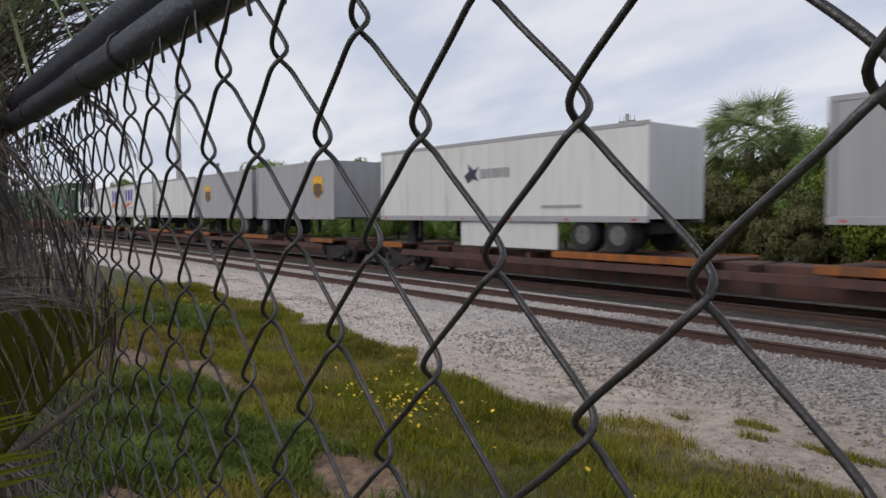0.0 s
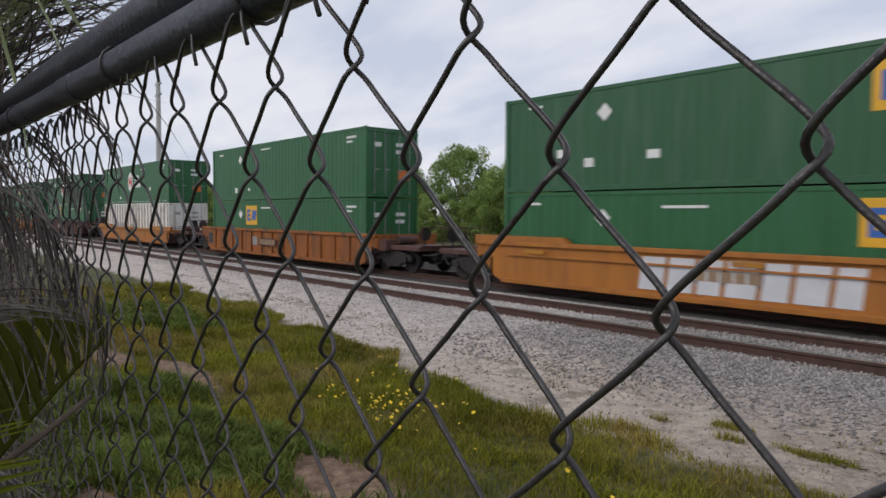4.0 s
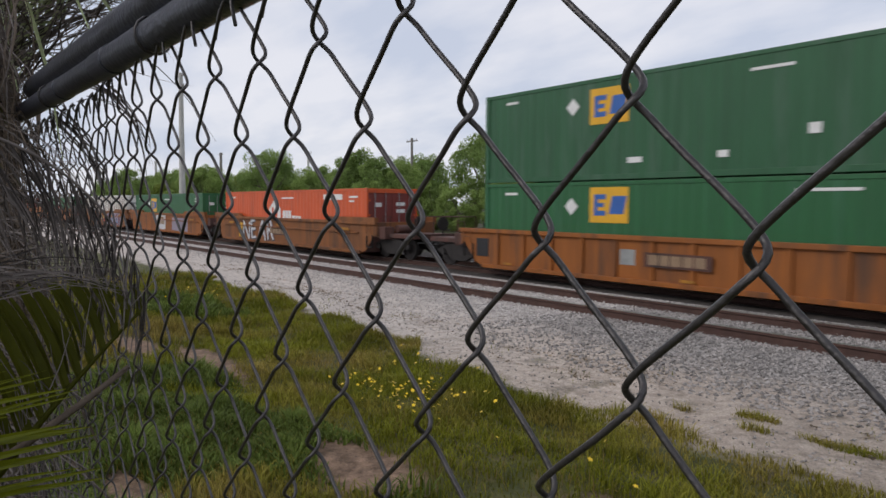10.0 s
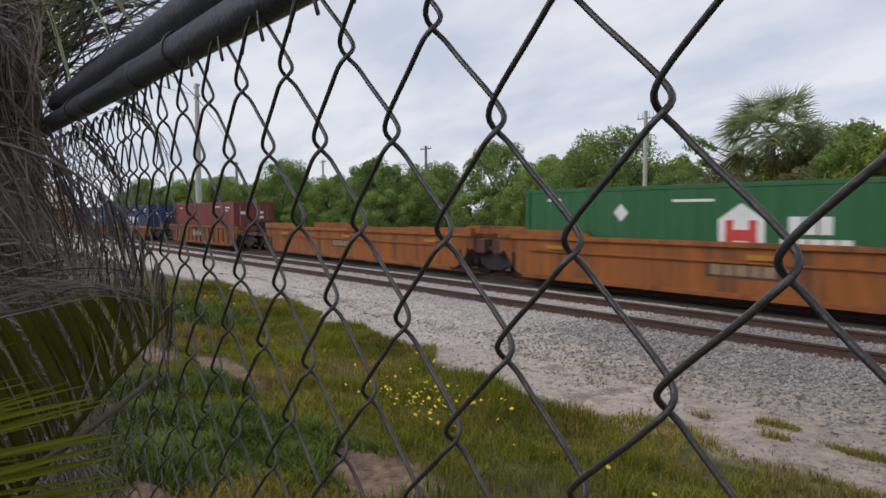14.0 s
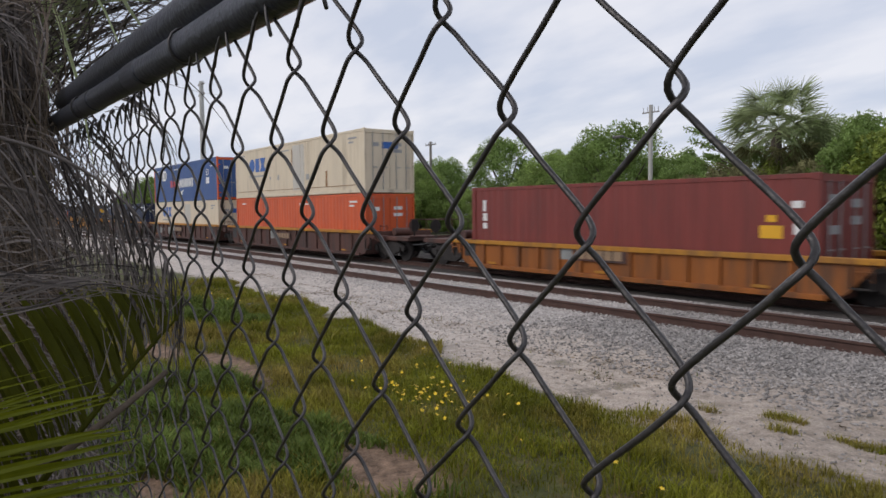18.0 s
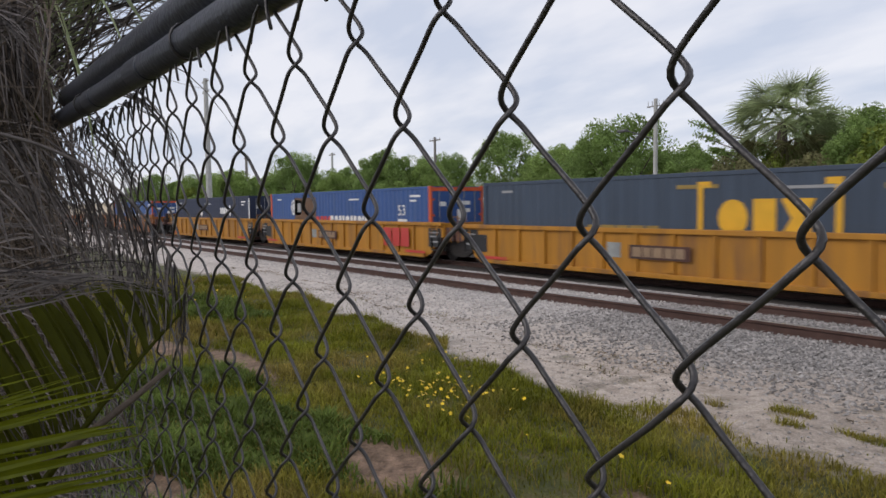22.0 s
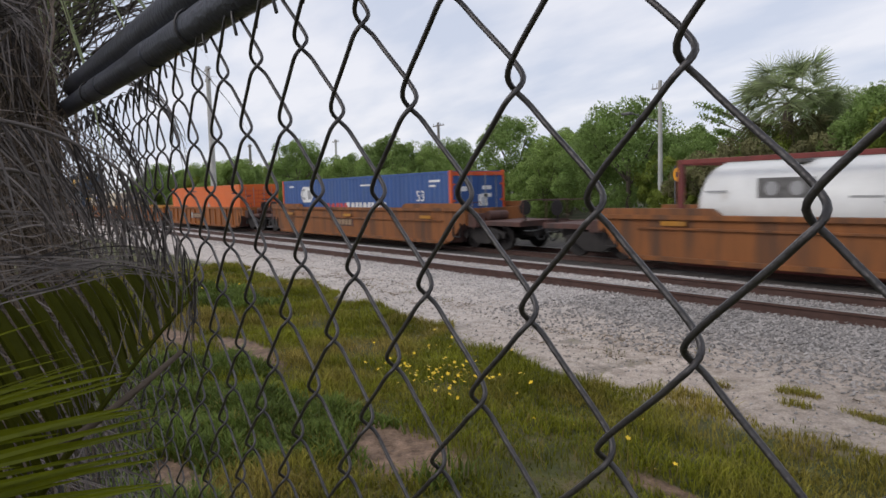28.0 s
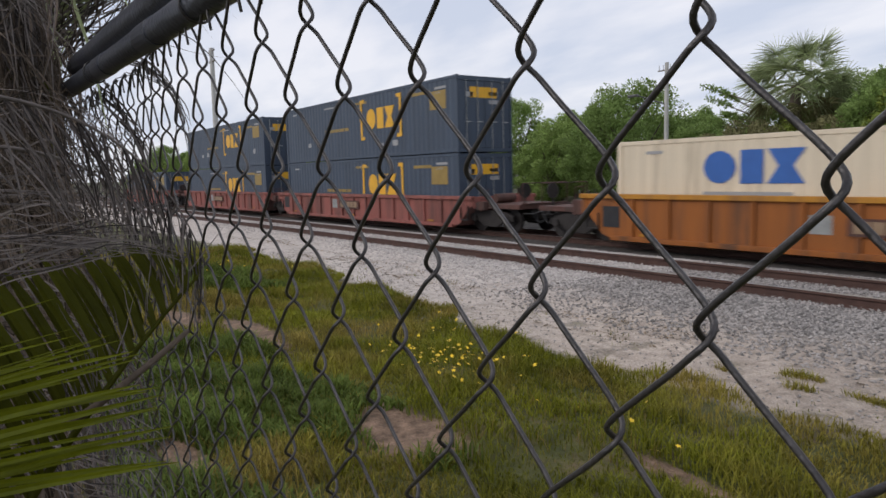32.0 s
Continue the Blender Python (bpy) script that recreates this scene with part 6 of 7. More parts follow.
    v, f = tube(np.array([rib_at(k) for k in np.linspace(-0.3, 17, 26)]), np.linspace(0.0009, 0.0034, 26), 7)
    leaf = raw("fan_leaf", v, f, MAT["fan"], th, smooth=True)
    tagged(leaf, "dark olive fan leaf with split segments")
    for layer in (0, 1):
        for k in np.arange(0.45 * layer, 19.0, 0.9):
            b = rib_at(k) + np.array((-0.014, 0.0, 0.004)) * layer
            tip = np.array((-0.50 - 0.0015 * k - 0.02 * layer, 0.1195 - 0.0113 * k, 1.793 + 0.009 * min(1.0, k / 2) - 0.0016 * max(0, k - 2))) + np.array([rng.gauss(0, 0.0022) for _ in range(3)])
            s = np.linspace(0, 1, 12)[:, None]
            path = b + (tip - b) * s + np.array((0.0, 0.003, 0.0)) * np.sin(s * np.pi)
            strips("leaf_segment", [path], [(0.0074 if layer == 0 else 0.003) * rng.uniform(0.85, 1.1) * (0.7 if k < 0.5 else 1.0)], MAT["fan"], leaf, 0.75, True)
    # torn pale threads between the segments
    threads = []
    for _ in range(34):
        b = rib_at(rng.uniform(0.5, 13))
        threads.append(arc(b + np.array((0.006, 0, 0.012)), (rng.gauss(0, 0.2), rng.gauss(-0.1, 0.3), 1), rng.uniform(0.012, 0.045), rng.uniform(-0.3, 0.3), 7, 0.06, rng))
    strips("frayed_thread", threads, [0.0007] * len(threads), MAT["dead"], leaf)
    stalk = np.array([(-0.475, 0.040, 1.697), (-0.475, 0.058, 1.707), (-0.49, 0.095, 1.725), (-0.50, 0.122, 1.740)])
    v, f = tube(stalk, np.array((0.0028, 0.0026, 0.0022, 0.0018)), 7)
    raw("stalk", v, f, MAT["dead_brown"], th, smooth=True)
    # bright green leaf low at the side, segments reaching out nearly level
    hub = np.array((-0.46, -0.10, 1.700))
    v, f = tube(np.stack([hub + np.array((-0.15, -0.05, -0.2)) * s for s in np.linspace(0, 6, 8)]), 0.004, 6)
    bright = raw("fan_leaf", v, f, MAT["fan_light"], th, smooth=True)
    tagged(bright, "bright green fan leaf, segments level")
    for k in range(34):
        q = k / 33 * 6.0
        ty = float(np.interp(q, range(7), (0.040, 0.062, 0.080, 0.088, 0.093, 0.099, 0.100)))
        tz = float(np.interp(q, range(7), (1.778, 1.756, 1.745, 1.728, 1.708, 1.686, 1.664)))
        cut = rng.uniform(0.6, 1.0) if k % 3 else 1.0
        tip = hub + (np.array((-0.46 + rng.gauss(0, 0.008), ty, tz)) - hub) * cut + np.array((0, 0, rng.gauss(0, 0.003)))
        p0 = hub + np.array((rng.gauss(0, 0.006), 0, rng.gauss(0, 0.004) + (tz - 1.715) * 0.55))
        s = np.linspace(0, 1, 9)[:, None]
        strips("leaf_segment", [p0 + (tip - p0) * s + np.array((0, 0, rng.uniform(0.001, 0.006))) * np.sin(s * np.pi)], [rng.uniform(0.0026, 0.0056) * (0.4 if q < 1.6 else 1.0)], MAT["fan_light"], bright, 0.5)
    # a limp frond hanging beyond the mesh
    for p0, p1, p2, n in (((-1.55, 0.30, 2.08), (-1.5, 0.40, 2.05), (-1.48, 0.405, 1.93), 9), ((-1.55, 0.25, 2.03), (-1.5, 0.31, 1.97), (-1.5, 0.33, 1.87), 12)):
        tagged(strips("hanging_frond", [bow(p0, p1, p2, 0.018) for _ in range(n)], [rng.uniform(0.002, 0.005) for _ in range(n)], MAT["dead"], th, 0.3), "limp grey frond")
    # upper living fronds
    for bunch, (sx, sy, sz, wx, wy, wz) in enumerate(((-1.7, 0.02, 2.32, 0.5, 0.32, 0.35), (-1.75, 0.0, 2.45, 0.3, 0.5, 0.2), (-1.65, 0.05, 2.25, 0.7, 0.1, 0.3), (-1.8, 0.0, 2.3, 0.2, 0.15, 0.6))):
        ps, ws = [], []
        hub = np.array((sx + wx * 0.25, sy + wy * 0.25, sz + wz * 0.25))
        stem = arc((sx, sy, sz), (wx, wy, wz), 0.3, 0.05, 6, rng=rng)
        v, f = tube(stem, 0.008, 6)
        fr = raw("frond_stem", v, f, MAT["palm"], th)
        for k in range(42):
            t = (k / 41 - 0.5) * 2.4
            way = np.array((wx, wy, wz)) / math.sqrt(wx * wx + wy * wy + wz * wz) * math.cos(t) + np.array((-wy, wx, 0.45)) * math.sin(t)
            ps.append(arc(hub, way, rng.uniform(0.45, 0.7), rng.uniform(0.25, 0.55), 8, 0.06, rng))
            ws.append(rng.uniform(0.008, 0.018))
        strips("fan_leaf", ps, ws, MAT["palm"] if bunch % 2 else MAT["dead_brown"], fr, 0.5)


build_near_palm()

def tree_crown(rng, rx, ry, rz, clumps, per, leaf):
    """Leaf quads in uneven clumps inside an ellipsoid."""
    vs = []
    for _ in range(clumps):
        u = np.array([rng.gauss(0, 1) for _ in range(3)])
        u /= np.linalg.norm(u)
        c = u * np.array((rx, ry, rz)) * rng.uniform(0.45, 1.0) ** 0.6
        cr = rng.uniform(0.14, 0.3) * (rx + rz) / 2
        for _ in range(per):
            w = np.array([rng.gauss(0, 1) for _ in range(3)])
            p = c + w / (np.linalg.norm(w) + 0.4) * cr
            e1 = np.array([rng.gauss(0, 1) for _ in range(3)])
            e1 /= np.linalg.norm(e1)
            e2 = np.cross(e1, w)
            e2 /= np.linalg.norm(e2) + 1e-6
            s = leaf * rng.uniform(0.6, 1.3)
            vs += [p - e1 * s, p + e2 * s * 0.5, p + e1 * s, p - e2 * s * 0.5]
    return vs, [(4 * i, 4 * i + 1, 4 * i + 2, 4 * i + 3) for i in range(len(vs) // 4)]


def make_tree(seed, mat, h, r, leaf=0.088, clumps=60, per=250, low=0.25, name="broadleaf_tree", label="leafy green broadleaf tree with an uneven crown"):
    rng = random.Random(seed)
    th = thing(name, pose(0, 0, -50), label, "tree", "trees behind the railway")
    bm = bmesh.new()
    rod(bm, (0, 0, -0.5), (0.05, 0, h * 0.45), 0.16 * h / 6, 0.1 * h / 6, 8)
    for k in range(6):
        a = k * 1.05 + rng.uniform(-0.3, 0.3)
        rod(bm, (0.05, 0, h * rng.uniform(0.28, 0.45)), (r * 0.6 * math.cos(a), r * 0.6 * math.sin(a), h * rng.uniform(0.55, 0.85)), 0.06 * h / 6, 0.02, 6)
    part("trunk", bm, MAT["bark"], th)
    rz = h * (1 - low) / 2
    v, f = tree_crown(rng, r, r * 0.85, rz, clumps, per, leaf)
    v = np.array(v) + np.array((0, 0, h * low + rz))
    raw("crown", v, f, MAT[mat], th)
    return th


TREE_KINDS = [make_tree(11, "leaf", 6.0, 2.6, low=0.05, clumps=80), make_tree(12, "leaf_dark", 6.0, 2.8, low=0.05, clumps=80), make_tree(13, "leaf_light", 5.0, 2.4, low=0.08), make_tree(14, "leaf", 4.0, 2.6, low=0.0, name="bush", label="dense green bush behind the railway"), make_tree(15, "leaf_dark", 7.0, 3.2, clumps=90, low=0.08)]
TREE_BUSH = make_tree(16, "leaf_brown", 3.6, 2.0, leaf=0.06, per=360, low=0.0, name="bush", label="dull olive brush thicket behind the railway")


def plant(kind, x, y, s, turn):
    """A copy of a tree, scaled by s."""
    ob = copy_thing(kind, pose(0, 0, 0))
    ob.matrix_basis = Matrix.Translation((x, y, float(ground_z(x, y)))) @ Matrix.Rotation(turn, 4, "Z") @ Matrix.Diagonal((s, s, s, 1))
    return ob


def build_trees():
    rng = random.Random(21)
    # single trees that stand out
    plant(TREE_KINDS[4], -25.6, 30.5, 0.95, 0.4)
    plant(TREE_KINDS[1], -28.6, 31.5, 0.92, 1.4)
    plant(TREE_KINDS[0], -33.5, 33.0, 0.95, 2.4)
    plant(TREE_KINDS[1], -11.0, 27.0, 0.86, 0.9)
    plant(TREE_KINDS[2], -9.0, 25.5, 1.05, 2.0)
    plant(TREE_KINDS[4], -7.0, 29.0, 0.95, 2.9)
    for k in range(12):
        plant(TREE_KINDS[(2, 3, 0, 3)[k % 4]], -22.5 + k * 1.9 + rng.uniform(-0.5, 0.5), rng.uniform(27.5, 31.5), rng.uniform(0.62, 0.85), rng.uniform(0, 6))
    for k in range(5):
        plant(TREE_BUSH, -17.5 + k * 1.6, rng.uniform(25.5, 27.5), rng.uniform(0.8, 1.05), rng.uniform(0, 6))
    for x, y, s in ((-17.0, 29.6, 0.78), (-13.6, 29.8, 0.8), (-15.4, 30.5, 0.72), (-19.0, 30.6, 0.66), (-21.6, 31.0, 0.72)):
        plant(TREE_KINDS[1], x, y, s, rng.uniform(0, 6))
    for x, y, s in ((-18.3, 25.2, 0.42), (-17.2, 24.8, 0.36), (-16.2, 25.4, 0.4), (-19.6, 26.4, 0.45)):
        plant(TREE_KINDS[2], x, y, s, rng.uniform(0, 6))
    # the row of woods behind the line
    for k in range(72):
        x = -35 - k * 2.3
        y = 37 + 6 * math.sin(k * 0.7) + rng.uniform(-2, 2) + max(0, (k - 20)) * 0.25
        plant(TREE_KINDS[(0, 1, 0, 2, 4, 3)[k % 6]], x, y, rng.uniform(0.85, 1.1) * (1 + 0.004 * k), rng.uniform(0, 6))
        if k % 2 == 0:
            plant(TREE_KINDS[3], x + 1.5, y - 4, rng.uniform(0.75, 1.0), rng.uniform(0, 6))
    for k in range(40):
        plant(TREE_KINDS[(1, 4, 0)[k % 3]], 25 - k * 7.0, 52 + rng.uniform(-4, 6), rng.uniform(0.9, 1.15), rng.uniform(0, 6))


build_trees()
for kind in TREE_KINDS + [TREE_BUSH]:
    for o in list(kind.children_recursive) + [kind]:
        bpy.data.objects.remove(o)


def build_far_palm(x, y, h, r, seed, leaves=105):
    rng = random.Random(seed)
    z0 = float(ground_z(x, y))
    th = thing("cabbage_palm", pose(x, y, z0), "tall cabbage palm with a round head of fan leaves", "palm tree", "palms behind the railway")
    zz = np.linspace(-0.3, h, 12)
    v, f = tube(np.stack([0.1 * np.sin(zz), 0 * zz, zz], -1), 0.2 + 0.02 * np.sin(zz * 12), 10)
    raw("trunk", v, f, MAT["bark"], th, smooth=True)
    for k in range(leaves):
        a, el = rng.uniform(0, 6.28), math.asin(rng.uniform(-0.8, 0.99))
        d = np.array((math.cos(a) * math.cos(el), math.sin(a) * math.cos(el), math.sin(el)))
        hub = np.array((0, 0, h)) + d * r * rng.uniform(0.4, 0.68)
        side = np.cross(d, (0, 0, 1.0))
        side /= np.linalg.norm(side) + 1e-6
        up = np.cross(side, d)
        roll = rng.uniform(-1.3, 1.3)
        side, up = side * math.cos(roll) + up * math.sin(roll), up * math.cos(roll) - side * math.sin(roll)
        ps, ws = [np.stack([np.array((0, 0, h)) + d * r * 0.55 * s for s in np.linspace(0, 1, 4)])], [0.04]
        for q in range(19):
            t = (q / 18 - 0.5) * 3.2
            way = d * math.cos(t) + side * math.sin(t) + up * rng.uniform(-0.1, 0.15)
            ps.append(arc(hub, way, r * rng.uniform(0.34, 0.46), 0.2 if el > 0 else 0.45, 5, 0.03, rng))
            ws.append(0.06)
        strips("fan_leaf", ps, ws, MAT["palm"] if el > -0.45 else MAT["leaf_brown"], th, 0.4)


build_far_palm(-15.25, 28.0, 5.2, 2.4, 31, 96)
build_far_palm(-8.2, 24.5, 4.3, 1.5, 32)


def build_bare_tree():
    """A sparse leaning tree with few twigs beside the palm."""
    rng = random.Random(40)
    th = thing("sparse_tree", pose(-17.6, 28.2, 0), "thin sparse tree with feathery outer twigs", "tree")
    bm = bmesh.new()
    rod(bm, (0.8, 0, -0.5), (0.3, 0, 3.6), 0.09, 0.05, 6)
    ends = []
    for k in range(9):
        z = 2.6 + k * 0.28
        e = (-1.0 - rng.uniform(0, 0.8), rng.uniform(-0.5, 0.5), z + rng.uniform(0.1, 0.5))
        rod(bm, (0.4, 0, z - 0.4), e, 0.035, 0.01, 5)
        ends.append((np.array((0.2, 0, z - 0.2)), np.array(e)))
    part("trunk", bm, MAT["bark"], th)
    vs = []
    for s, e in ends:
        for q in range(130):
            p = s + (e - s) * rng.uniform(0.45, 1.08) + np.array([rng.gauss(0, 0.07) for _ in range(3)])
            a = np.array([rng.gauss(0, 1) for _ in range(3)]) * 0.06
            b = np.array([rng.gauss(0, 1) for _ in range(3)]) * 0.03
            vs += [p - a, p + b, p + a, p - b]
    raw("foliage", vs, [(4 * i, 4 * i + 1, 4 * i + 2, 4 * i + 3) for i in range(len(vs) // 4)], MAT["leaf_dark"], th)


build_bare_tree()


# ---- poles and signs ----
def utility_pole(x, y, top, r0, r1, mat, label, arms=1, lamp=False, reach=0.9):
    z0 = float(ground_z(x, y))
    th = thing("utility_pole", pose(x, y, z0), label, "pole", "poles along the railway")
    h = top - z0
    part("shaft", rod(bmesh.new(), (0, 0, -0.5), (0, 0, h), r0, r1, 12), MAT[mat], th, smooth=False)
    for k in range(arms):
        z = h - 0.35 - 1.0 * k
        part("cross_arm", boxes((-reach, reach, -0.06 * reach, 0.06 * reach, z, z + 0.11 * reach), bevel=0.01), MAT["timber"], th)
        for a in (-0.88 * reach, -0.4 * reach, 0.4 * reach, 0.88 * reach):
            part("insulator", rod(bmesh.new(), (a, 0, z + 0.1 * reach), (a, 0, z + 0.27), 0.035 * reach, 0.025 * reach, 8), MAT["mark_grey"], th)
    if lamp:
        bm = rod(bmesh.new(), (0, 0, h * 0.73), (-1.1, -0.6, h * 0.80), 0.03, 0.025, 8)
        arm = part("lamp_arm", bm, MAT["hub"], th)
        part("lamp_head", boxes((-1.55, -1.05, -0.75, -0.52, h * 0.80 - 0.06, h * 0.80 + 0.06), bevel=0.03), MAT["hub"], arm)


utility_pole(-20.0, 26.0, 6.35, 0.115, 0.085, "concrete", "slim pale concrete pole with a street lamp arm", 1, True, 0.45)
utility_pole(-56.8, 40.0, 8.4, 0.16, 0.12, "timber", "grey timber pole with a cross-arm", 1)
utility_pole(-88.6, 45.0, 9.2, 0.18, 0.14, "concrete", "pale concrete pole with a cross-arm", 1)
utility_pole(-69.8, 22.0, 14.4, 0.34, 0.2, "concrete", "tall pale concrete transmission pole", 2)
utility_pole(-108.1, 40.0, 9.8, 0.26, 0.2, "timber", "timber pole far along the line", 1)
utility_pole(-150.0, 42.0, 10.5, 0.3, 0.22, "concrete", "pale pole far along the line", 1)


def build_sign():
    z0 = float(ground_z(-17.75, 24.0))
    th = thing("railway_sign", pose(-17.75, 24.0, z0, 0, 0, -18), "round orange-yellow railway sign on a thin steel post", "sign")
    part("post", boxes((-0.03, 0.03, -0.02, 0.02, -0.3, 2.55 - z0)), MAT["hub"], th)
    bm = bmesh.new()
    bmesh.ops.create_cone(bm, cap_ends=True, segments=24, radius1=0.27, radius2=0.27, depth=0.02, matrix=Matrix.Translation((0.2, -0.04, 2.2 - z0)) @ Matrix.Rotation(math.pi / 2, 4, "X"))
    part("plate", bm, MAT["sign_yellow"], th)
    decal("device", [rect(0.12, 2.1 - z0, 0.16, 0.2)], MAT["mark_brown"], th, -0.055)


build_sign()


# ---- grass, weeds, flowers, ballast stones ----
def blades(name, n, seed, area, hmin, hmax, width, mat, label, keep=None, lean=0.5):
    rs = np.random.RandomState(seed)
    x = rs.uniform(area[0], area[1], n)
    y = rs.uniform(area[2], area[3], n)
    if keep is not None:
        k = keep(x, y, rs)
        x, y = x[k], y[k]
    n = len(x)
    z = ground_z(x, y)
    h = rs.uniform(hmin, hmax, n) * np.clip(1.0 + 0.55 * lumpy(x + 5, y, 3.3) + 0.35 * lumpy(x, y + 2, 7.1), 0.35, 2.0)
    a = rs.uniform(0, 2 * np.pi, n)
    ln = rs.uniform(0.1, lean, n) * h
    w = width * rs.uniform(0.6, 1.4, n)
    px, py = np.cos(a), np.sin(a)
    sx, sy = -py * w / 2, px * w / 2
    v = np.empty((n, 5, 3))
    v[:, 0] = np.stack([x - sx, y - sy, z - 0.01], -1)
    v[:, 1] = np.stack([x + sx, y + sy, z - 0.01], -1)
    v[:, 2] = np.stack([x + px * ln * 0.35 + sx * 0.8, y + py * ln * 0.35 + sy * 0.8, z + h * 0.6], -1)
    v[:, 3] = np.stack([x + px * ln * 0.35 - sx * 0.8, y + py * ln * 0.35 - sy * 0.8, z + h * 0.6], -1)
    v[:, 4] = np.stack([x + px * ln, y + py * ln, z + h * 0.97], -1)
    b = np.arange(n) * 5
    f = [tuple(q) for q in np.stack([b, b + 1, b + 2, b + 3], -1)] + [tuple(q) for q in np.stack([b + 3, b + 2, b + 4], -1)]
    ob = raw(name, v.reshape(-1, 3), f, mat)
    tagged(ob, label, "grass", kind="stuff")
    return ob


def lumpy(x, y, s):
    return np.sin(x * s + 1.7 * np.sin(y * s * 0.8)) * np.sin(y * s * 1.2 + 1.3 * np.sin(x * s * 0.6))


def grown(x, y, rs):
    """Few blades grow on the bare patches."""
    ok = np.ones(len(x), bool)
    for cx, cy, rx, ry in BARE:
        ok &= np.hypot((x - cx) / rx, (y - cy) / ry) + rs.uniform(-0.2, 0.35, len(x)) > 1.0
    return ok


def verge(y, x):
    return 5.0 + 0.22 * np.sin(x * 1.3) + 0.16 * np.sin(x * 3.1 + 1) + 0.13 * np.clip(-x - 5, 0, 9)


blades("grass", 330000, 1, (-19, 0.5, 0.6, 6.4), 0.03, 0.1, 0.0075, MAT["grass"], "short yellow-green grass on the verge", lambda x, y, rs: (y < verge(y, x)) & grown(x, y, rs) & (lumpy(x, y, 1.9) > -0.75 + rs.uniform(-0.4, 0.5, len(x))), 1.5)
blades("dry_grass", 24000, 2, (-19, 0.5, 0.6, 6.2), 0.04, 0.13, 0.005, MAT["grass_dry"], "dry straw-coloured grass among the green", lambda x, y, rs: (y < verge(y, x)) & grown(x, y, rs) & (lumpy(x + 3, y, 1.3) > 0.1), 1.5)
blades("weeds", 62000, 3, (-7.9, -3.4, 0.6, 2.75), 0.04, 0.13, 0.017, MAT["grass_deep"], "lush dark green weeds near the fence", lambda x, y, rs: grown(x, y, rs) & (y < 2.62 + 0.12 * np.sin(x * 2.3) + rs.uniform(-0.15, 0.15, len(x))) & (lumpy(x + 1.0, y + 0.4, 1.1) > -0.62 + rs.uniform(-0.2, 0.2, len(x))), 1.2)
blades("weeds", 14000, 7, (-15.0, -11.0, 3.3, 4.7), 0.05, 0.17, 0.022, MAT["grass_deep"], "dark green weeds farther along the verge", lambda x, y, rs: np.hypot((x + 12.9) / 2.2, (y - 3.95) / 0.62) + 0.25 * lumpy(x, y, 2.4) + rs.uniform(-0.25, 0.25, len(x)) < 1.0, 1.3)
blades("weeds", 9000, 6, (-20, -8.5, 3.2, 6.2), 0.05, 0.15, 0.014, MAT["grass"], "yellow-green weeds along the path", lambda x, y, rs: (lumpy(x, y, 0.9) > 0.0) & (y < verge(y, x)) & (rs.uniform(0, 6, len(x)) < -x - 8.5), 1.2)
blades("grass", 60000, 9, (-12, 6.0, -4.0, 0.6), 0.04, 0.12, 0.007, MAT["grass"], "short grass on the near side of the fence", None, 1.5)
blades("grass", 40000, 10, (0.5, 12.0, 0.6, 5.6), 0.04, 0.12, 0.007, MAT["grass"], "short grass along the verge", lambda x, y, rs: y < verge(y, x), 1.5)
def tufted(x, y, rs):
    """A few dense tufts on the sand."""
    ok = np.zeros(len(x), bool)
    for cx, cy, rx, ry in ((-3.12, 5.9, 0.19, 0.09), (-3.75, 5.75, 0.1, 0.05), (-2.95, 5.55, 0.14, 0.05), (-2.35, 5.75, 0.3, 0.1), (-7.3, 6.3, 0.2, 0.08), (-8.6, 6.1, 0.2, 0.06)):
        ok |= np.hypot((x - cx) / rx, (y - cy) / ry) + rs.uniform(-0.25, 0.4, len(x)) < 1.0
    return ok


blades("grass_tufts", 60000, 12, (-8, -1.3, 5.2, 6.2), 0.015, 0.055, 0.006, MAT["grass"], "dense grass tufts standing in the sand", tufted, 1.6)
blades("grass_tufts", 3500, 4, (-14, 0.0, 5.0, 7.0), 0.015, 0.05, 0.007, MAT["grass"], "sparse grass tufts on the sandy path", lambda x, y, rs: lumpy(x, y, 2.6) > 0.6)


def build_flowers():
    rs = np.random.RandomState(8)
    spots = [(-5.15, 3.55, 0.75, 0.35, 110), (-6.3, 4.2, 0.9, 0.4, 22), (-13.0, 4.4, 1.4, 0.6, 26), (-1.6, 3.2, 0.5, 0.4, 8), (-3.2, 3.4, 0.8, 0.5, 10)]
    vs, fs, stems, ws = [], [], [], []
    for cx, cy, sx, sy, n in spots:
        for _ in range(n):
            x, y = cx + rs.normal() * sx * 0.55, cy + rs.normal() * sy * 0.6
            z = float(ground_z(x, y)) + rs.uniform(0.12, 0.3)
            r = rs.uniform(0.012, 0.023)
            t1, t2 = rs.uniform(-0.7, 0.7, 2)
            stems.append(np.array([(x, y, z - 0.3), (x + 0.01, y, z - 0.15), (x, y, z)]))
            ws.append(0.004)
            b = len(vs)
            vs.append((x, y, z))
            for q in range(10):
                rr = r * (1.0 if q % 2 == 0 else 0.55)
                a = q * math.pi / 5
                vs.append((x + rr * math.cos(a), y + rr * math.sin(a), z + rr * (t1 * math.cos(a) + t2 * math.sin(a))))
            fs += [(b, b + 1 + q, b + 1 + (q + 1) % 10) for q in range(10)]
    ob = tagged(raw("yellow_flowers", vs, fs, MAT["petal"]), "small yellow wildflowers scattered in the grass", "flowers", kind="stuff")
    strips("flower_stems", stems, ws, MAT["grass_deep"], ob)


build_flowers()


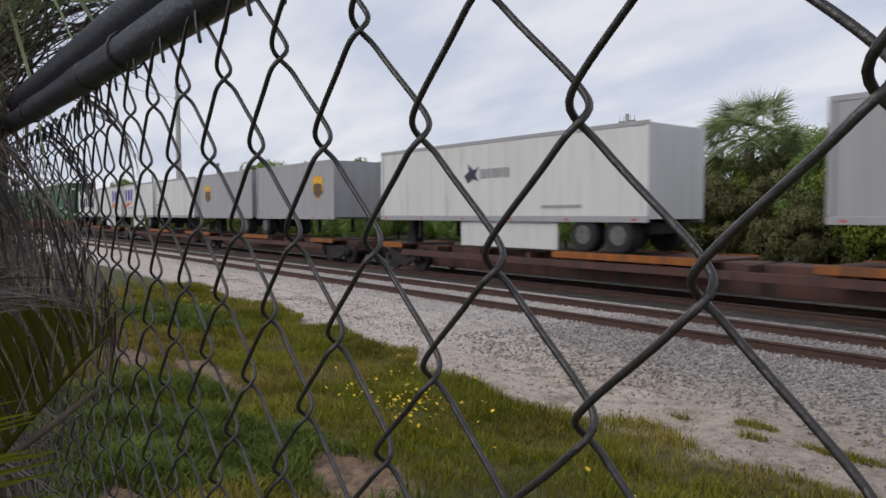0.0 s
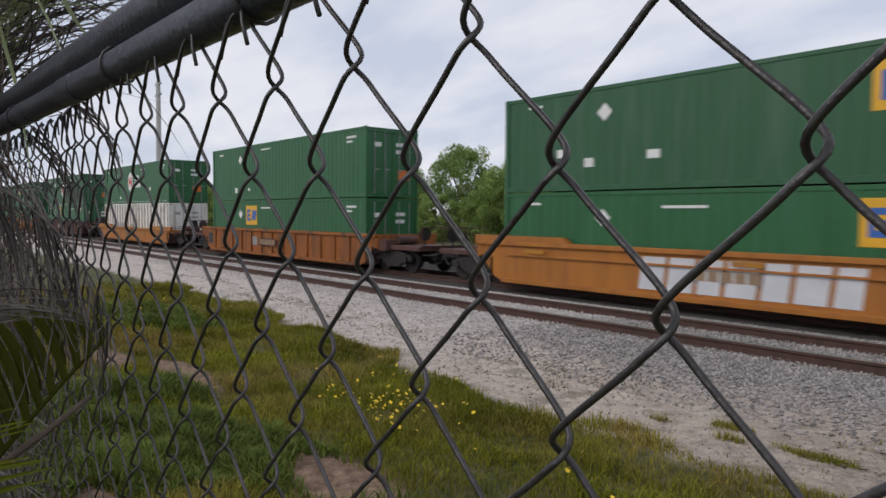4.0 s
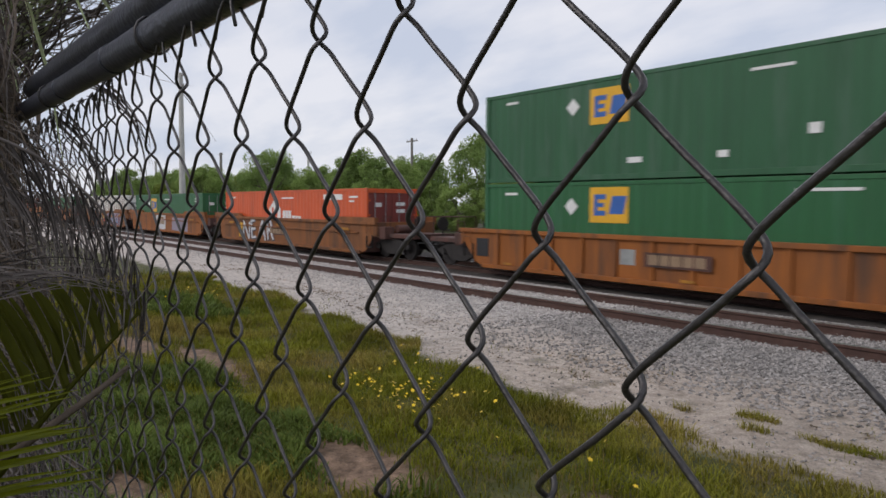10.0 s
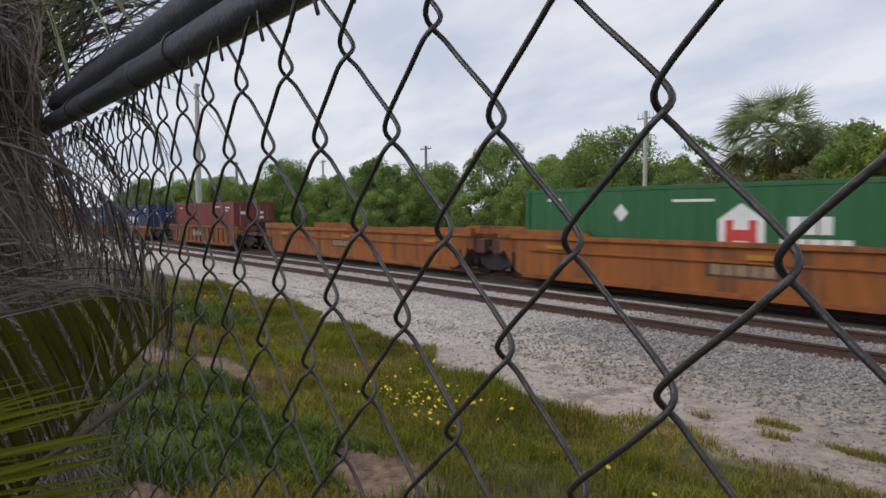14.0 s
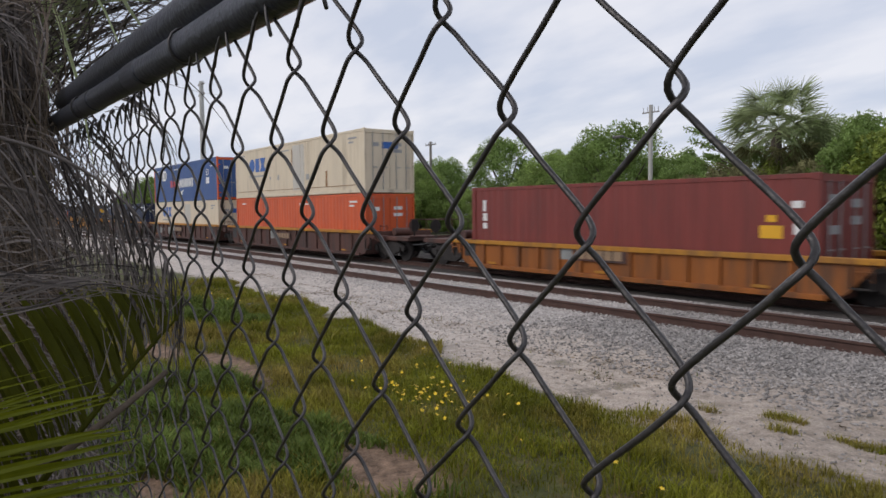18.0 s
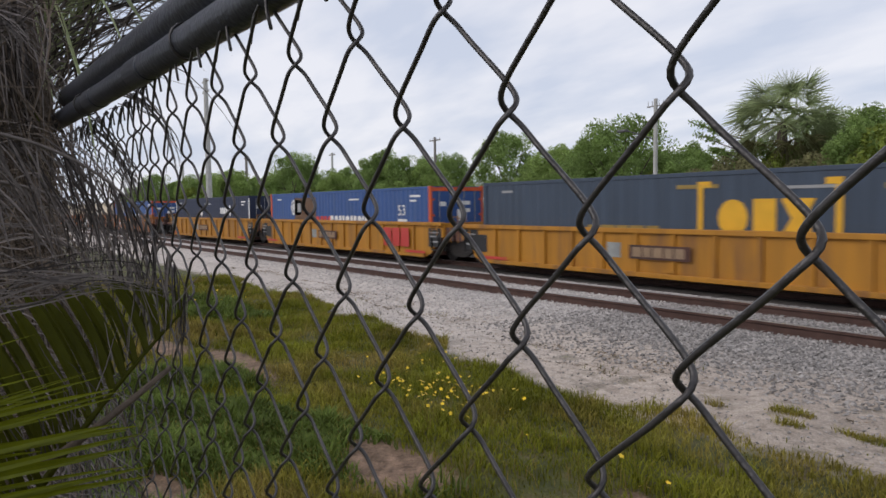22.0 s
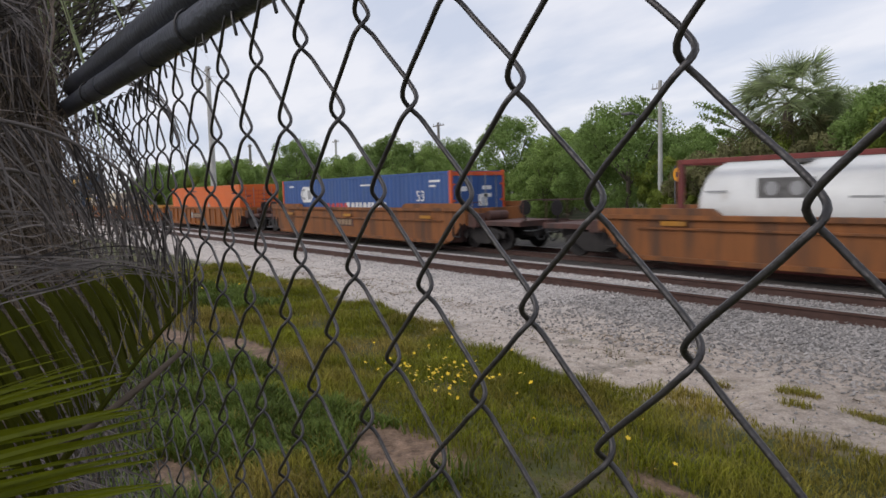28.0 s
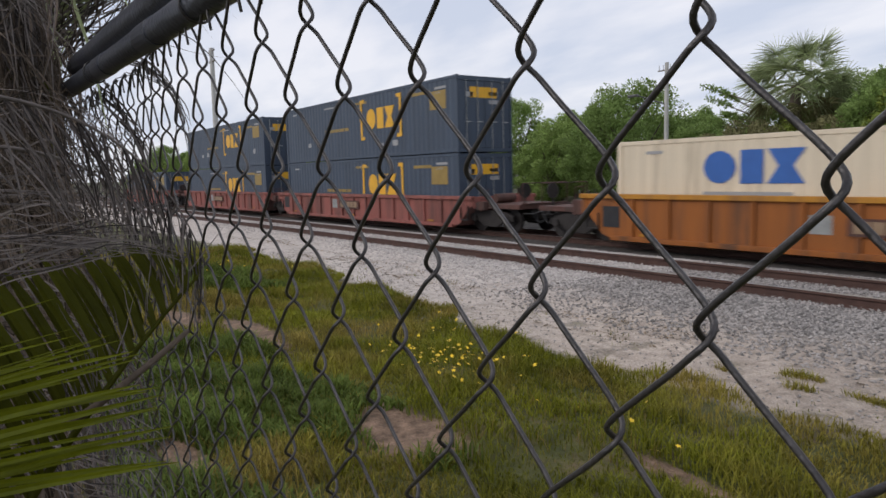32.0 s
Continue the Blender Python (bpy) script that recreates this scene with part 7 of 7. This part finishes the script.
def build_stones(name, n, seed, area, smin, smax, label, mat="stone"):
    rs = np.random.RandomState(seed)
    x = rs.uniform(area[0], area[1], n)
    y = rs.uniform(area[2], area[3], n)
    keep = y > 7.7 + 0.17 * np.clip(-x - 5, 0, 14) - rs.uniform(0, 1.6, n) ** 1.5 if smax > 0.03 else y > 0
    x, y = x[keep], y[keep]
    n = len(x)
    z = ground_z(x, y)
    s = rs.uniform(smin, smax, n)
    base = np.array([(1, 0, 0), (-1, 0, 0), (0, 1, 0), (0, -1, 0), (0, 0, 1), (0, 0, -1)], float)
    v = base[None] * s[:, None, None] * rs.uniform(0.55, 1.2, (n, 6, 1))
    a = rs.uniform(0, 6.28, n)
    c, d = np.cos(a), np.sin(a)
    vx = v[..., 0] * c[:, None] - v[..., 1] * d[:, None]
    vy = v[..., 0] * d[:, None] + v[..., 1] * c[:, None]
    tilt = rs.uniform(-0.6, 0.6, n)[:, None]
    vz = v[..., 2] * 0.7 + vx * tilt
    p = np.stack([vx + x[:, None], vy + y[:, None], vz + z[:, None] + s[:, None] * 0.2], -1).reshape(-1, 3)
    tri = np.array([(0, 2, 4), (2, 1, 4), (1, 3, 4), (3, 0, 4), (2, 0, 5), (1, 2, 5), (3, 1, 5), (0, 3, 5)])
    f = (tri[None] + (np.arange(n) * 6)[:, None, None]).reshape(-1, 3)
    tagged(raw(name, p, f, MAT[mat]), label, "gravel", kind="stuff")


def build_litter():
    """Dry leaves and twigs drifted in ragged streaks along the path."""
    rs = np.random.RandomState(33)
    n = 17000
    x, y = rs.uniform(-22, 1.5, n), rs.uniform(5.2, 8.2, n)
    mid = 6.25 + 0.1 * np.clip(-x - 5, 0, 12) + 0.18 * np.sin(x * 0.9)
    ok = (np.abs(y - mid) < 0.25 + 0.5 * lumpy(x * 0.5, y * 2.4, 2.1) + rs.uniform(-0.1, 0.15, n)) & (lumpy(x * 0.55 + 3, y * 1.7, 2.7) > -0.05)
    x, y = x[ok], y[ok]
    n = len(x)
    a, s = rs.uniform(0, 6.28, n), rs.uniform(0.008, 0.024, n)
    z = ground_z(x, y) + rs.uniform(0.004, 0.018, n)
    v = np.empty((n, 4, 3))
    for k, (u, w) in enumerate(((-1.6, 0.0), (0.0, -0.5), (1.6, 0.0), (0.0, 0.5))):
        v[:, k, 0] = x + s * (u * np.cos(a) - w * np.sin(a))
        v[:, k, 1] = y + s * (u * np.sin(a) + w * np.cos(a))
        v[:, k, 2] = z + s * rs.uniform(-0.4, 0.6, n)
    tagged(raw("leaf_litter", v.reshape(-1, 3), np.arange(n * 4).reshape(n, 4), MAT["litter"]), "brown dead leaves and twigs drifted along the path", "leaf litter", kind="stuff")


build_litter()
build_stones("ballast", 34000, 5, (-8.5, 2, 6.3, 12.9), 0.014, 0.036, "grey crushed-stone ballast round the siding")
# the farther stones carry the painted-in grazing brightness
build_stones("ballast", 40000, 15, (-30, -8.0, 6.3, 12.9), 0.014, 0.036, "crushed-stone ballast farther along the siding, painted paler for grazing light", "stone_pale")
build_stones("gravel", 3500, 6, (-18, 1, 4.9, 7.2), 0.008, 0.022, "loose pale gravel on the sandy path")


def motions():
    times = [k * 1.0 for k in range(33)]
    for ob, q, y, z in MOVERS:
        walk(ob, [(t, pose(q + run(t), y, z)) for t in times])


motions()
